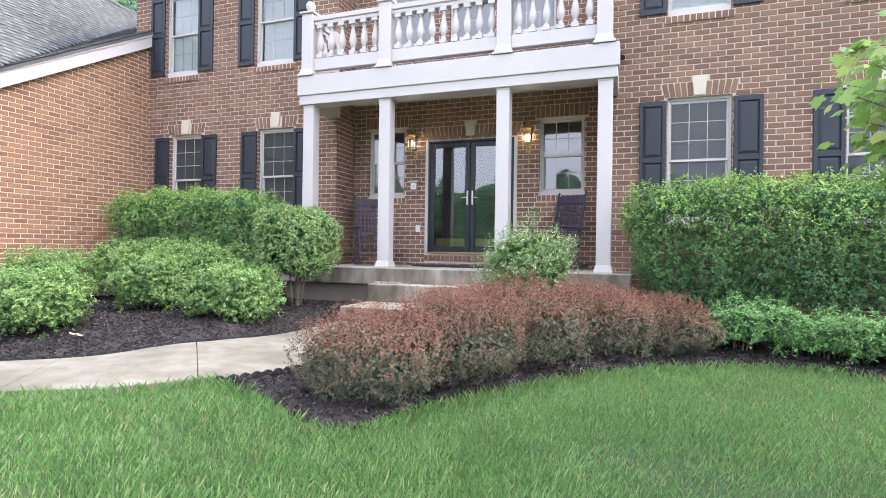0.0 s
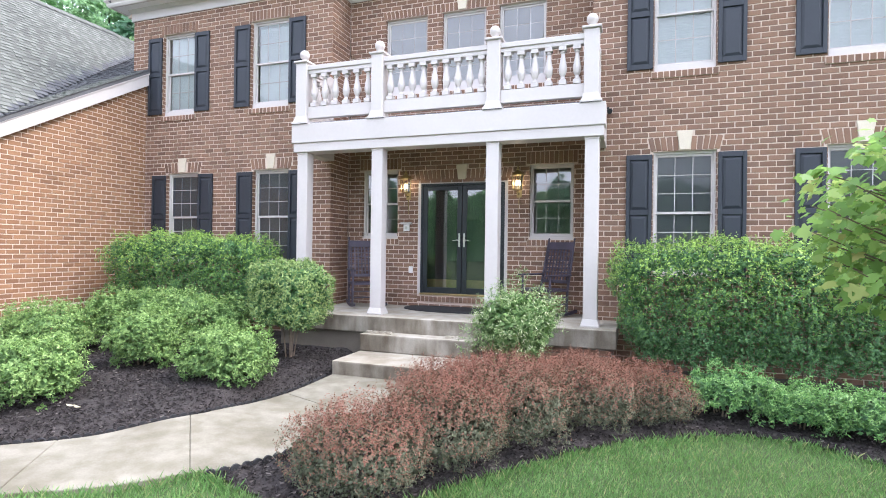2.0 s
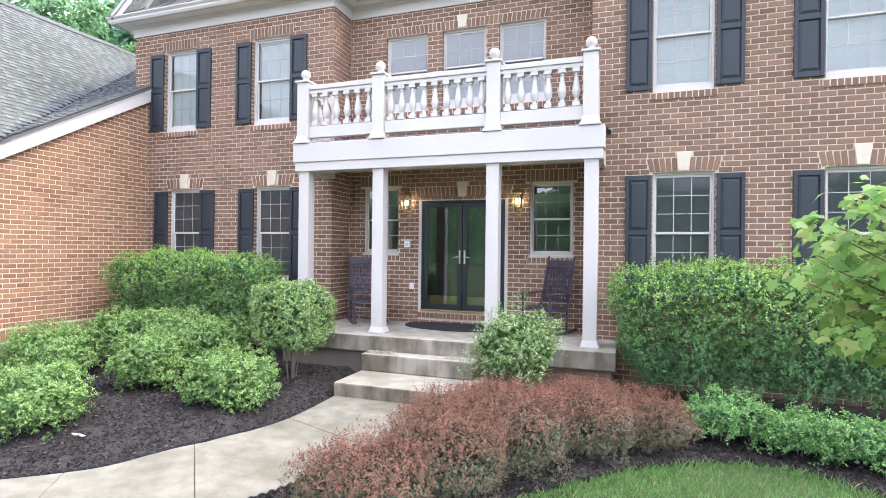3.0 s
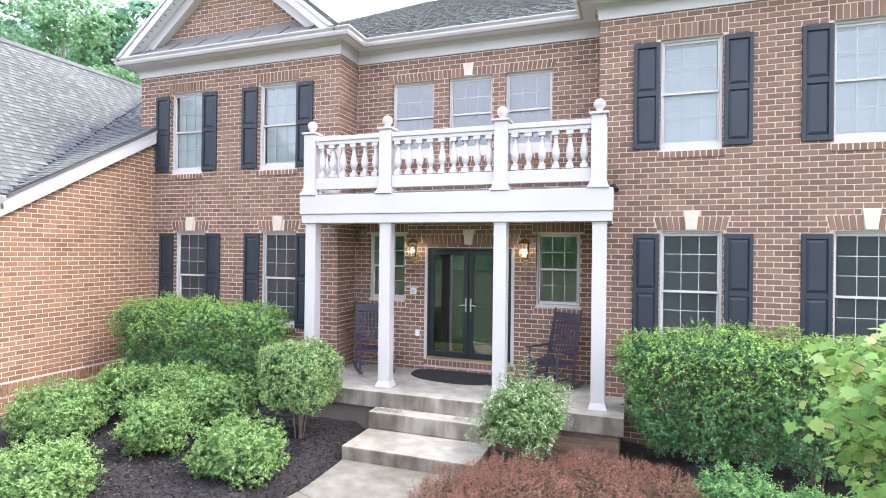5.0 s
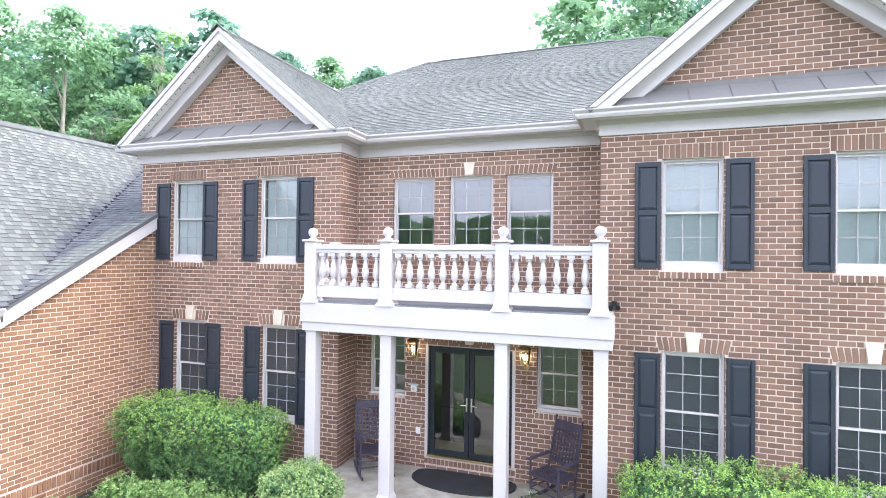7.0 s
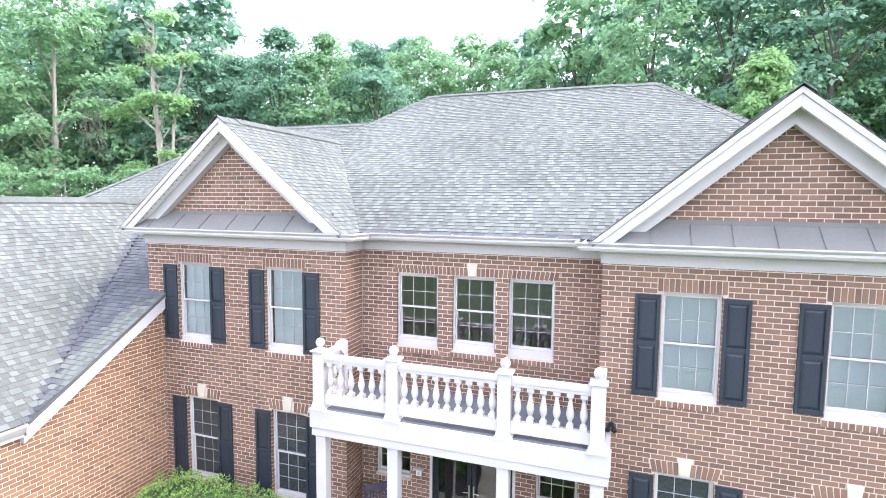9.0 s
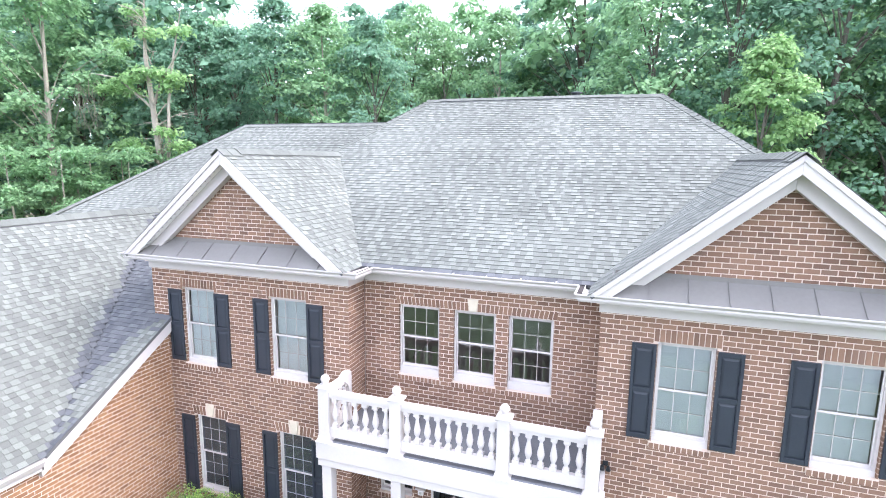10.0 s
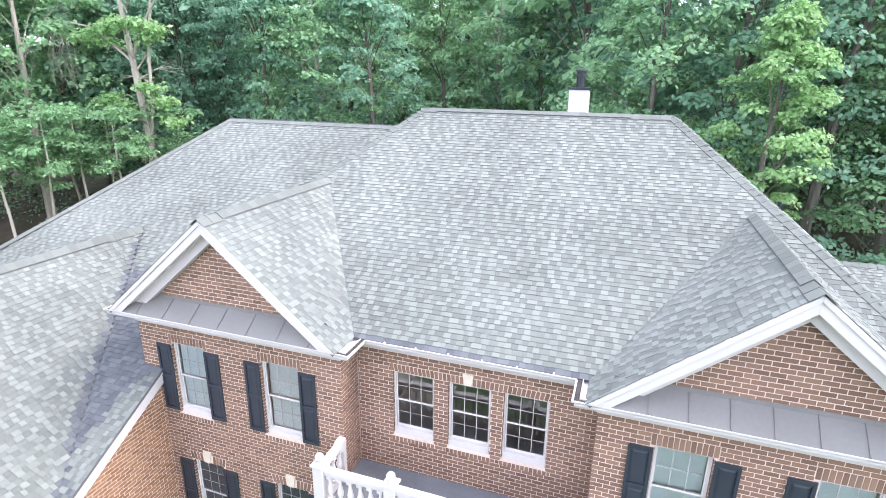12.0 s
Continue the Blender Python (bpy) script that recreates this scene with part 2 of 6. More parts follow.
# for the sides of slab and steps: a darker base than CONCRETE, heavier dirt
RISER = weathered("dark_dirty_concrete", (0.25, 0.225, 0.188), (0.42, 0.38, 0.32), (0.48, 0.44, 0.39))
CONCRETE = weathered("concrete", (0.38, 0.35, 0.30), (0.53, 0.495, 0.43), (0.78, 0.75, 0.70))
WALKWAY = weathered("pale_concrete", (0.194, 0.179, 0.144), (0.288, 0.272, 0.225), (0.740, 0.722, 0.671))
RUBBER = surface("rubber", (0.018, 0.018, 0.02), (0.035, 0.035, 0.038), 0.9, 3.0, 150.0, 0.6)
ASPHALT = surface("asphalt", (0.05, 0.05, 0.052), (0.085, 0.085, 0.088), 0.9, 1.2, 90.0, 0.5)
DECK = surface("deck_membrane", (0.108, 0.112, 0.122), (0.198, 0.202, 0.218), 0.7, 1.2, 40.0, 0.2)
BRASS = surface("brass", (0.34, 0.25, 0.11), (0.50, 0.38, 0.19), 0.4, 5.0, 60.0, 0.05, 1.0)
STEEL = surface("brushed_steel", (0.5, 0.49, 0.46), (0.62, 0.61, 0.58), 0.3, 5.0, 60.0, 0.05, 1.0)
CHAIR = surface("dark_stain", (0.036, 0.030, 0.048), (0.070, 0.057, 0.084), 0.5, 5.0, 60.0, 0.2)
PLASTER = surface("room_paint", (0.62, 0.60, 0.56), (0.7, 0.68, 0.64), 0.9)
BLIND = surface("blind", (0.69, 0.75, 0.75), (0.75, 0.80, 0.80), 0.6, 2.0, 30.0, 0.05)
GLASS = glazing("window_glass", 1.95, (0.94, 0.96, 0.96))
COATED = glazing("coated_window_glass", 2.45, (0.8, 0.86, 0.88))
# ground-floor panes, with a grey haze put into the glass
HAZED_GLASS = glazing("hazed_window_glass", 1.65, (0.62, 0.68, 0.72), 0.04, 0.4)
DOOR_GLASS = glazing("door_glass", 2.45, (0.62, 0.70, 0.70))
CLEAR = glazing("lantern_glass", 1.5, (0.95, 0.95, 0.93))
BULB = glow("lit_bulb", (1.0, 0.85, 0.60), 17.0)
MULCH = surface("mulch", (0.022, 0.018, 0.018), (0.050, 0.042, 0.041), 0.95, 6.0, 45.0, 1.0, dist=0.02)
CHIP = pieces("bark_chip", [(0.0, (0.017, 0.014, 0.014)), (0.6, (0.040, 0.034, 0.034)), (0.88, (0.064, 0.055, 0.054)), (1.0, (0.17, 0.15, 0.14))], 0.95, 80.0, 0.8)
SOIL = surface("lawn_soil", (0.042, 0.066, 0.025), (0.064, 0.096, 0.036), 0.95, 0.7, 40.0, 0.8, dist=0.02)
LITTER = surface("leaf_litter", (0.06, 0.045, 0.03), (0.13, 0.10, 0.065), 0.95, 0.7, 14.0, 0.8, dist=0.04)
BARK = surface("bark", (0.09, 0.08, 0.065), (0.18, 0.16, 0.135), 0.95, 1.5, 18.0, 0.9, dist=0.03, stretch=(3, 3, 0.6))
PALE_BARK = surface("pale_bark", (0.26, 0.23, 0.19), (0.42, 0.38, 0.32), 0.95, 1.5, 18.0, 0.9, dist=0.03, stretch=(3, 3, 0.6))
TWIG = surface("twig", (0.10, 0.075, 0.055), (0.22, 0.17, 0.13), 0.9, 6.0, 60.0, 0.5)
GRASS = foliage("grass", [(0.0, (0.104, 0.222, 0.066)), (0.5, (0.162, 0.316, 0.098)), (0.85, (0.236, 0.396, 0.142)), (0.97, (0.430, 0.435, 0.210))], 0.35, 0.5)
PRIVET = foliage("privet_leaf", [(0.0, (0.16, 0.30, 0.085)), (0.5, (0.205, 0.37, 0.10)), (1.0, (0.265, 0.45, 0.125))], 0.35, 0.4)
# new growth, whose brightness also paints in the light on the hedge tops
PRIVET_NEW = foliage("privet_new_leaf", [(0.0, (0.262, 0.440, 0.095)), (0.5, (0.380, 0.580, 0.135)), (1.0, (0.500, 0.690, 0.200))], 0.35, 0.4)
# older leaves, darkened as well for the shade low and inside the hedges
PRIVET_OLD_SHADED = foliage("privet_old_shaded_leaf", [(0.0, (0.062, 0.148, 0.070)), (0.6, (0.112, 0.240, 0.095)), (1.0, (0.190, 0.360, 0.135))], 0.25, 0.4)
ROUND_LEAF = foliage("round_bush_leaf", [(0.0, (0.205, 0.305, 0.105)), (0.6, (0.340, 0.458, 0.168)), (1.0, (0.500, 0.620, 0.275))], 0.3, 0.5)
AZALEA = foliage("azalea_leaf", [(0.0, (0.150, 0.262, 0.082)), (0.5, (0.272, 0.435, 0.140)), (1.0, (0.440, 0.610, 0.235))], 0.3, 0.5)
# older azalea leaves, with shade put into their colour too
AZALEA_OLD_SHADED = foliage("azalea_old_shaded_leaf", [(0.0, (0.088, 0.170, 0.059)), (0.6, (0.151, 0.267, 0.088)), (1.0, (0.239, 0.377, 0.129))], 0.25, 0.5)
WILLOW = foliage("dappled_leaf", [(0.0, (0.170, 0.262, 0.105)), (0.5, (0.310, 0.430, 0.185)), (0.8, (0.490, 0.600, 0.310)), (0.95, (0.770, 0.800, 0.580))], 0.3, 0.5)
BARBERRY = foliage("barberry_leaf", [(0.0, (0.130, 0.135, 0.080)), (0.35, (0.175, 0.130, 0.086)), (0.7, (0.225, 0.122, 0.088)), (1.0, (0.285, 0.140, 0.106))], 0.25, 0.6)
BARBERRY_NEW = foliage("barberry_new_leaf", [(0.0, (0.20, 0.118, 0.080)), (0.5, (0.26, 0.118, 0.086)), (1.0, (0.32, 0.138, 0.104))], 0.3, 0.6)
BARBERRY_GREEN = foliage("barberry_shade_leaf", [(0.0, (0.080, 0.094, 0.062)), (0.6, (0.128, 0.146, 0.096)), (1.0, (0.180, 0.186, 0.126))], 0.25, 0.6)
SKIMMIA = foliage("bright_shrub_leaf", [(0.0, (0.107, 0.250, 0.076)), (0.5, (0.213, 0.421, 0.140)), (1.0, (0.383, 0.618, 0.233))], 0.3, 0.4)
MAPLE = foliage("maple_leaf", [(0.0, (0.185, 0.330, 0.095)), (0.5, (0.290, 0.470, 0.130)), (0.85, (0.420, 0.560, 0.180)), (1.0, (0.500, 0.450, 0.190))], 0.5, 0.45)
# haze over the woods is put into these pale, bluish leaf colours
WOODS = [
    foliage("oak_leaf", [(0.0, (0.170, 0.305, 0.222)), (0.6, (0.224, 0.388, 0.267)), (1.0, (0.327, 0.520, 0.365))], 0.6),
    foliage("beech_leaf", [(0.0, (0.210, 0.365, 0.205)), (0.6, (0.284, 0.459, 0.249)), (1.0, (0.418, 0.617, 0.350))], 0.6),
    foliage("tulip_tree_leaf", [(0.0, (0.262, 0.420, 0.195)), (0.6, (0.352, 0.542, 0.251)), (1.0, (0.501, 0.691, 0.346))], 0.6),
]


# ---- ground ----
def smooth(a, b, x):
    t = min(1.0, max(0.0, (x - a) / (b - a)))
    return t * t * (3 - 2 * t)


def ground_z(x, y):
    side = 0.1 + 0.9 * smooth(-2.2, -0.6, x)
    drop = min(6.0, max(0.0, 5.3 - y))
    return -0.03 - 0.062 * side * drop - 0.5 * smooth(10, 26, y) - 0.12 * smooth(0.2, 1.5, x) * smooth(6.6, 5.2, y) + 0.13 * smooth(2.6, 4.2, y) * smooth(-2.95, -3.45, x) * smooth(9.0, 7.8, y)


FRONT, BACK = 7.76, 8.40
steps_x = [-3000, -420, -200, -100, -60] + [x for x in range(-40, -10)] + [x * 0.25 for x in range(-40, 28)] + [x for x in range(7, 31)] + [60, 100, 200, 420, 3000]
steps_y = [-3000, -420, -200, -100, -50, -25] + [y * 0.5 for y in range(-24, 2)] + [y * 0.25 for y in range(4, 36)] + list(range(9, 71)) + [100, 200, 420, 3000]
mb = MB()
for y in steps_y:
    for x in steps_x:
        mb.v.append((x, y, ground_z(x, y) + (0.03 * noise.noise((x * 0.4, y * 0.4, 0)) if y < 3 or y > 12 else 0)))
nx = len(steps_x)
for j in range(len(steps_y) - 1):
    for i in range(nx - 1):
        mb.f.append((j * nx + i, j * nx + i + 1, (j + 1) * nx + i + 1, (j + 1) * nx + i))
        mb.mi.append(0)
ground = part("ground", mb, SOIL, smooth=True)
tagged(ground, "mown green lawn ground running to the woods", "ground", kind="structure")


def curve_through(pts, n=8):
    """A smooth line through points in the plan."""
    out = []
    for i in range(len(pts) - 1):
        p0, p1, p2, p3 = pts[max(i - 1, 0)], pts[i], pts[i + 1], pts[min(i + 2, len(pts) - 1)]
        for k in range(n):
            t = k / n
            out.append(tuple(0.5 * (2 * p1[a] + (p2[a] - p0[a]) * t + (2 * p0[a] - 5 * p1[a] + 4 * p2[a] - p3[a]) * t * t + (3 * p1[a] - p0[a] - 3 * p2[a] + p3[a]) * t ** 3) for a in (0, 1)))
    return out + [pts[-1]]


def inside(x, y, poly):
    hit, j = False, len(poly) - 1
    for i in range(len(poly)):
        (xi, yi), (xj, yj) = poly[i], poly[j]
        if (yi > y) != (yj > y) and x < (xj - xi) * (y - yi) / (yj - yi) + xi:
            hit = not hit
        j = i
    return hit


WALK_OUT = curve_through([(-2.93, 5.75), (-2.92, 4.62), (-3.12, 3.80), (-3.22, 3.50), (-3.56, 2.93), (-3.84, 2.66), (-4.20, 2.38), (-4.95, 1.85), (-6.3, 0.95), (-9.0, -0.4)])
WALK_IN = curve_through([(-1.3, 5.62), (-1.60, 4.45), (-1.80, 3.50), (-1.95, 3.00), (-2.13, 2.65), (-2.28, 2.55), (-2.65, 2.16), (-3.23, 1.80), (-4.1, 1.20), (-5.5, 0.25), (-8.4, -1.3)])
LAWN_EDGE = curve_through([(-2.12, 2.64), (-1.97, 2.56), (-1.70, 2.50), (-1.46, 2.42), (-1.22, 2.35), (-1.02, 2.41), (-0.86, 2.66), (-0.66, 3.05), (-0.38, 3.42), (0.02, 3.86), (0.45, 4.32), (0.90, 4.82), (1.40, 5.22), (1.95, 5.42), (2.40, 5.38), (2.85, 5.12), (3.8, 4.6), (4.8, 4.5), (5.4, 5.0)])
BED_R = LAWN_EDGE + [(5.5, FRONT), (-1.35, FRONT), (-1.35, 5.6)] + [p for p in WALK_IN if 2.7 < p[1] < 5.6]
BED_L = [p for p in WALK_OUT if p[0] > -8.6] + [(-8.6, 0.0), (-8.66, FRONT), (-2.9, FRONT)]


def bed(name, poly, label, rise=0.03):
    """Mulch: a lumpy sheet with a rounded rim over the ground."""
    xs, ys = [p[0] for p in poly], [p[1] for p in poly]
    step, m, idx = 0.05, MB(), {}
    def rim(x, y):
        return min(math.hypot(x - a, y - b) for a, b in poly)
    nx0, nx1, ny0, ny1 = math.floor(min(xs) / step), math.ceil(max(xs) / step), math.floor(min(ys) / step), math.ceil(max(ys) / step)
    for j in range(ny0, ny1 + 1):
        for i in range(nx0, nx1 + 1):
            x, y = i * step, j * step
            if inside(x, y, poly):
                h = rise * min(1.0, rim(x, y) / 0.12) + 0.022 * noise.noise((x * 4, y * 4, 1)) + 0.014 * noise.noise((x * 11, y * 11, 2))
                idx[i, j] = len(m.v)
                m.v.append((x, y, ground_z(x, y) + max(0.006, h + 0.012)))
    for (i, j), k in idx.items():
        q = [(i, j), (i + 1, j), (i + 1, j + 1), (i, j + 1)]
        if all(c in idx for c in q):
            m.f.append(tuple(idx[c] for c in q))
            m.mi.append(0)
    ob = part(name, m, MULCH, smooth=True)
    return tagged(ob, label, "mulch bed", kind="structure")


bed_l = bed("mulch_bed_1", BED_L, "dark bark mulch bed between the walkway and the house")
bed_r = bed("mulch_bed_2", BED_R, "dark bark mulch bed with a curved edge along the lawn")

mb = MB()
rngf = np.random.default_rng(3)
for j in range(15, 76, 3):
    for i in range(-90, 60, 3):
        if j < 24 and i > -27 - (24 - j) * 0.8:
            continue
        q = [(i, j), (i + 3, j), (i + 3, j + 3), (i, j + 3)]
        mb.add([(x, y, ground_z(x, y) + 0.05 + 0.06 * noise.noise((x * 0.3, y * 0.3, 5))) for x, y in q], [(0, 1, 2, 3)])
woodland = tagged(part("woodland_floor", mb, LITTER), "brown leaf litter under the trees", "woodland floor", kind="structure")

# a road of dark asphalt behind the lawn
mb = MB()
mb.box(-120, 120, -19, -10, -0.55, -0.36)
road = tagged(part("road", mb, ASPHALT, bevel=0.02), "grey asphalt road past the front lawn", "road", kind="structure")


# ---- walls ----
def cut_boxes(m, u0, u1, z0, z1, holes, make):
    """Fills a wall's rectangle with boxes and leaves the holes open."""
    us = sorted({u0, u1, *[h[0] for h in holes], *[h[1] for h in holes]})
    zs = sorted({z0, z1, *[h[2] for h in holes], *[h[3] for h in holes]})
    us, zs = [u for u in us if u0 <= u <= u1], [z for z in zs if z0 <= z <= z1]
    for a, b in zip(us, us[1:]):
        run = None
        for c, d in zip(zs, zs[1:]):
            um, zm = (a + b) / 2, (c + d) / 2
            solid = not any(h[0] < um < h[1] and h[2] < zm < h[3] for h in holes)
            if solid:
                run = (run[0], d) if run else (c, d)
            if run and (not solid or d == zs[-1]):
                make(a, b, *run)
                run = None


# openings: x0, x1, z0, z1
WIN_L = [(-8.24, -7.42, 4.31, 5.97), (-6.07, -5.22, 4.31, 5.97), (-8.10, -7.30, 1.36, 3.15), (-5.98, -5.19, 1.36, 3.15)]
WIN_R = [(1.06, 1.88, 4.31, 5.95), (3.20, 4.02, 4.31, 5.95), (1.07, 1.90, 1.36, 3.15), (3.21, 4.04, 1.36, 3.15)]
WIN_C = [(-3.56, -2.73, 4.51, 5.92), (-2.45, -1.64, 4.51, 5.92), (-1.41, -0.60, 4.51, 5.92), (-4.0, -3.27, 1.88, 3.15), (-0.85, -0.12, 1.88, 3.15)]
DOOR = (-2.865, -1.22, 0.88, 2.92)
LX0, LX1, RX0, RX1 = -9.05, -4.30, 0.19, 5.03
CX0, CX1 = LX1, RX0
WX = -8.68
T = 0.22
FACE = 0.007


def wall(name, label, u0, u1, z0, z1, holes, y):
    m = MB()
    cut_boxes(m, u0, u1, z0, z1, holes, lambda a, b, c, d: m.box(a, b, y + FACE, y + T, c, d))
    ob = part(name, m, MORTAR)
    return tagged(ob, label, "wall", kind="structure")


wall_l = wall("wall_left_block", "red-brown brick front wall of the left block", LX0, LX1 - FACE, -0.15, 6.42, WIN_L, FRONT)
wall_r = wall("wall_right_block", "red-brown brick front wall of the right block", RX0 + FACE, RX1, -0.15, 6.42, WIN_R, FRONT)
wall_c = wall("wall_entrance", "red-brown brick wall round the front door", CX0, CX1, -0.15, 6.42, WIN_C + [DOOR], BACK)
mb = MB()
mb.box(LX1 - T, LX1 - FACE, FRONT + T, BACK + FACE, -0.15, 6.42)
wall_return_l = tagged(part("wall_return_left", mb, MORTAR), "brick return wall beside the porch", "wall", kind="structure")
mb = MB()
mb.box(RX0 + FACE, RX0 + T, FRONT + T, BACK + FACE, -0.15, 6.42)
wall_return_r = tagged(part("wall_return_right", mb, MORTAR), "brick return wall beside the porch", "wall", kind="structure")
mb = MB()
mb.prism([(WX - FACE, -0.2, -0.4), (WX - FACE, FRONT + FACE, -0.4), (WX - FACE, FRONT + FACE, 5.15), (WX - FACE, 4.95, 3.5), (WX - FACE, -0.2, 3.5)], (-T, 0, 0))
wall_w = tagged(part("wall_garage_wing", mb, MORTAR), "brick side wall of the garage wing, tinted orange-brown as if sunlit", "wall", kind="structure")
# closing walls that are never faced
mb = MB()
mb.box(LX0, LX0 + T, FRONT + T + 0.01, 22.7, -0.6, 6.42)
mb.box(RX1 - T, RX1, FRONT + T + 0.01, 22.7, -0.6, 6.42)
mb.box(LX0 + T, RX1 - T, 22.48, 22.7, -0.6, 6.42)
tagged(part("wall_rear", mb, MORTAR), "plain brick side and rear walls", "wall", kind="structure")
mb = MB()
mb.box(-15.4, -8.95, -0.2, 0.0, -0.4, 3.5)
mb.box(-15.4, -15.2, 0.0, 15.0, -0.4, 3.5)
mb.prism([(-15.3, -0.15, 3.5), (-8.75, -0.15, 3.5), (-12.12, -0.15, 7.0)], (0, 0.15, 0))
tagged(part("wall_garage_front", mb, MORTAR), "plain brick walls of the garage wing", "wall", kind="structure")

# rooms behind the panes
mb = MB()
mb.box(LX0 + T, RX1 - T, BACK + T, 13.0, 0.52, 0.64)
mb.box(LX0 + T, LX1 - T, FRONT + T, BACK + T, 0.52, 0.64)
mb.box(RX0 + T, RX1 - T, FRONT + T, BACK + T, 0.52, 0.64)
tagged(part("floor_ground", mb, TWIG), "brown wooden floor indoors", "floor", kind="structure")
mb = MB()
mb.box(LX0 + T, RX1 - T, BACK + T, 13.0, 3.42, 3.68)
mb.box(LX0 + T, LX1 - T, FRONT + T, BACK + T, 3.42, 3.68)
mb.box(RX0 + T, RX1 - T, FRONT + T, BACK + T, 3.42, 3.68)
tagged(part("floor_upper", mb, PLASTER), "floor between the storeys", "floor", kind="structure")
mb = MB()
mb.box(LX0 + T, RX1 - T, BACK + T, 13.0, 6.30, 6.40)
mb.box(LX0 + T, LX1 - T, FRONT + T, BACK + T, 6.30, 6.40)
mb.box(RX0 + T, RX1 - T, FRONT + T, BACK + T, 6.30, 6.40)
tagged(part("ceiling", mb, PLASTER), "plain painted ceiling indoors", "ceiling", kind="structure")
mb = MB()
for z0, z1 in ((0.64, 3.42), (3.68, 6.30)):
    mb.box(LX0 + T, RX1 - T, 12.9, 13.0, z0, z1)
    mb.box(-4.6, -4.5, BACK + T, 12.9, z0, z1)
    mb.box(0.45, 0.55, BACK + T, 12.9, z0, z1)
tagged(part("wall_indoors", mb, PLASTER), "plain painted walls indoors", "wall", kind="structure")

# ---- porch, steps, walkway ----
mb = MB()
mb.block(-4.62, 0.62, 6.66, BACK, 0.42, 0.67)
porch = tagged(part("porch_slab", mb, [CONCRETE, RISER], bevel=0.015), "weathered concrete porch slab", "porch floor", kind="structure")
mb = MB()
mb.box(-4.56, 0.56, 6.74, BACK, -0.15, 0.42)
porch_base = tagged(part("porch_foundation", mb, SHADED_CONCRETE), "part brick foundation under the porch slab", "foundation", kind="structure")
steps = thing("porch_steps", "weathered concrete steps up to the porch", "steps", kind="structure")
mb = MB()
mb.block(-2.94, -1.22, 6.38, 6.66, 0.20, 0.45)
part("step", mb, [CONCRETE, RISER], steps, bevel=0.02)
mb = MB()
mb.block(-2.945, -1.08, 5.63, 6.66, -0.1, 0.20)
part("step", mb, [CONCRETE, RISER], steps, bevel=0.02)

walkway = thing("walkway", "pale concrete garden walkway curving to the steps", "walkway", kind="structure")


def flag(a, b):
    """One poured slab of the walkway between two shares of its length."""
    def at(line, s):
        k = s * (len(line) - 1)
        i = min(int(k), len(line) - 2)
        f = k - i
        return [line[i][c] * (1 - f) + line[i + 1][c] * f for c in (0, 1)]
    m, n = MB(), 7
    top, g = [], 0.006
    L = [at(WALK_OUT, a[0] + (b[0] - a[0]) * i / n) for i in range(n + 1)]
    R = [at(WALK_IN, a[1] + (b[1] - a[1]) * i / n) for i in range(n + 1)]
    for i in range(n + 1):
        for x, y in (L[i], R[i]):
            z = ground_z(x, y) + 0.05
            m.v.append((x, y, z))
    for i in range(n + 1):
        for x, y in (L[i], R[i]):
            m.v.append((x, y, -0.25))
    k = 2 * (n + 1)
    for i in range(n):
        m.f += [(2 * i, 2 * i + 1, 2 * i + 3, 2 * i + 2), (2 * i, 2 * i + 2, k + 2 * i + 2, k + 2 * i), (2 * i + 1, k + 2 * i + 1, k + 2 * i + 3, 2 * i + 3)]
    m.f += [(0, k, k + 1, 1), (2 * n, 2 * n + 1, k + 2 * n + 1, k + 2 * n)]
    m.mi = [0] * len(m.f)
    part("slab", m, WALKWAY, walkway, bevel=0.008)


def share(line, x, y):
    best = min(range(len(line)), key=lambda i: math.hypot(line[i][0] - x, line[i][1] - y))
    return best / (len(line) - 1)


cuts = [(0.0, 0.0), (share(WALK_OUT, -2.92, 4.60), share(WALK_IN, -1.66, 4.18)), (share(WALK_OUT, -3.20, 3.50), share(WALK_IN, -2.27, 2.56)),
        (share(WALK_OUT, -3.84, 2.66), share(WALK_IN, -3.23, 1.80)), (share(WALK_OUT, -4.95, 1.85), share(WALK_IN, -4.1, 1.20)), (share(WALK_OUT, -6.3, 0.95), share(WALK_IN, -5.5, 0.25)), (1.0, 1.0)]
for a, b in zip(cuts, cuts[1:]):
    flag((a[0] + (0.0005 if a[0] else 0), a[1] + (0.0005 if a[1] else 0)), (b[0] - 0.0005, b[1] - 0.0005))

# ---- roofs ----
EAVE = 6.67
RIDGE_Y, RIDGE_Z, RL, RR = 14.50, 10.38, -5.30, 1.10
ME = 8.06
HL, HR = -9.45, 5.72
SLOPE_P = 0.593


def p_z(y):
    return 3.69 + SLOPE_P * (y - 5.02)


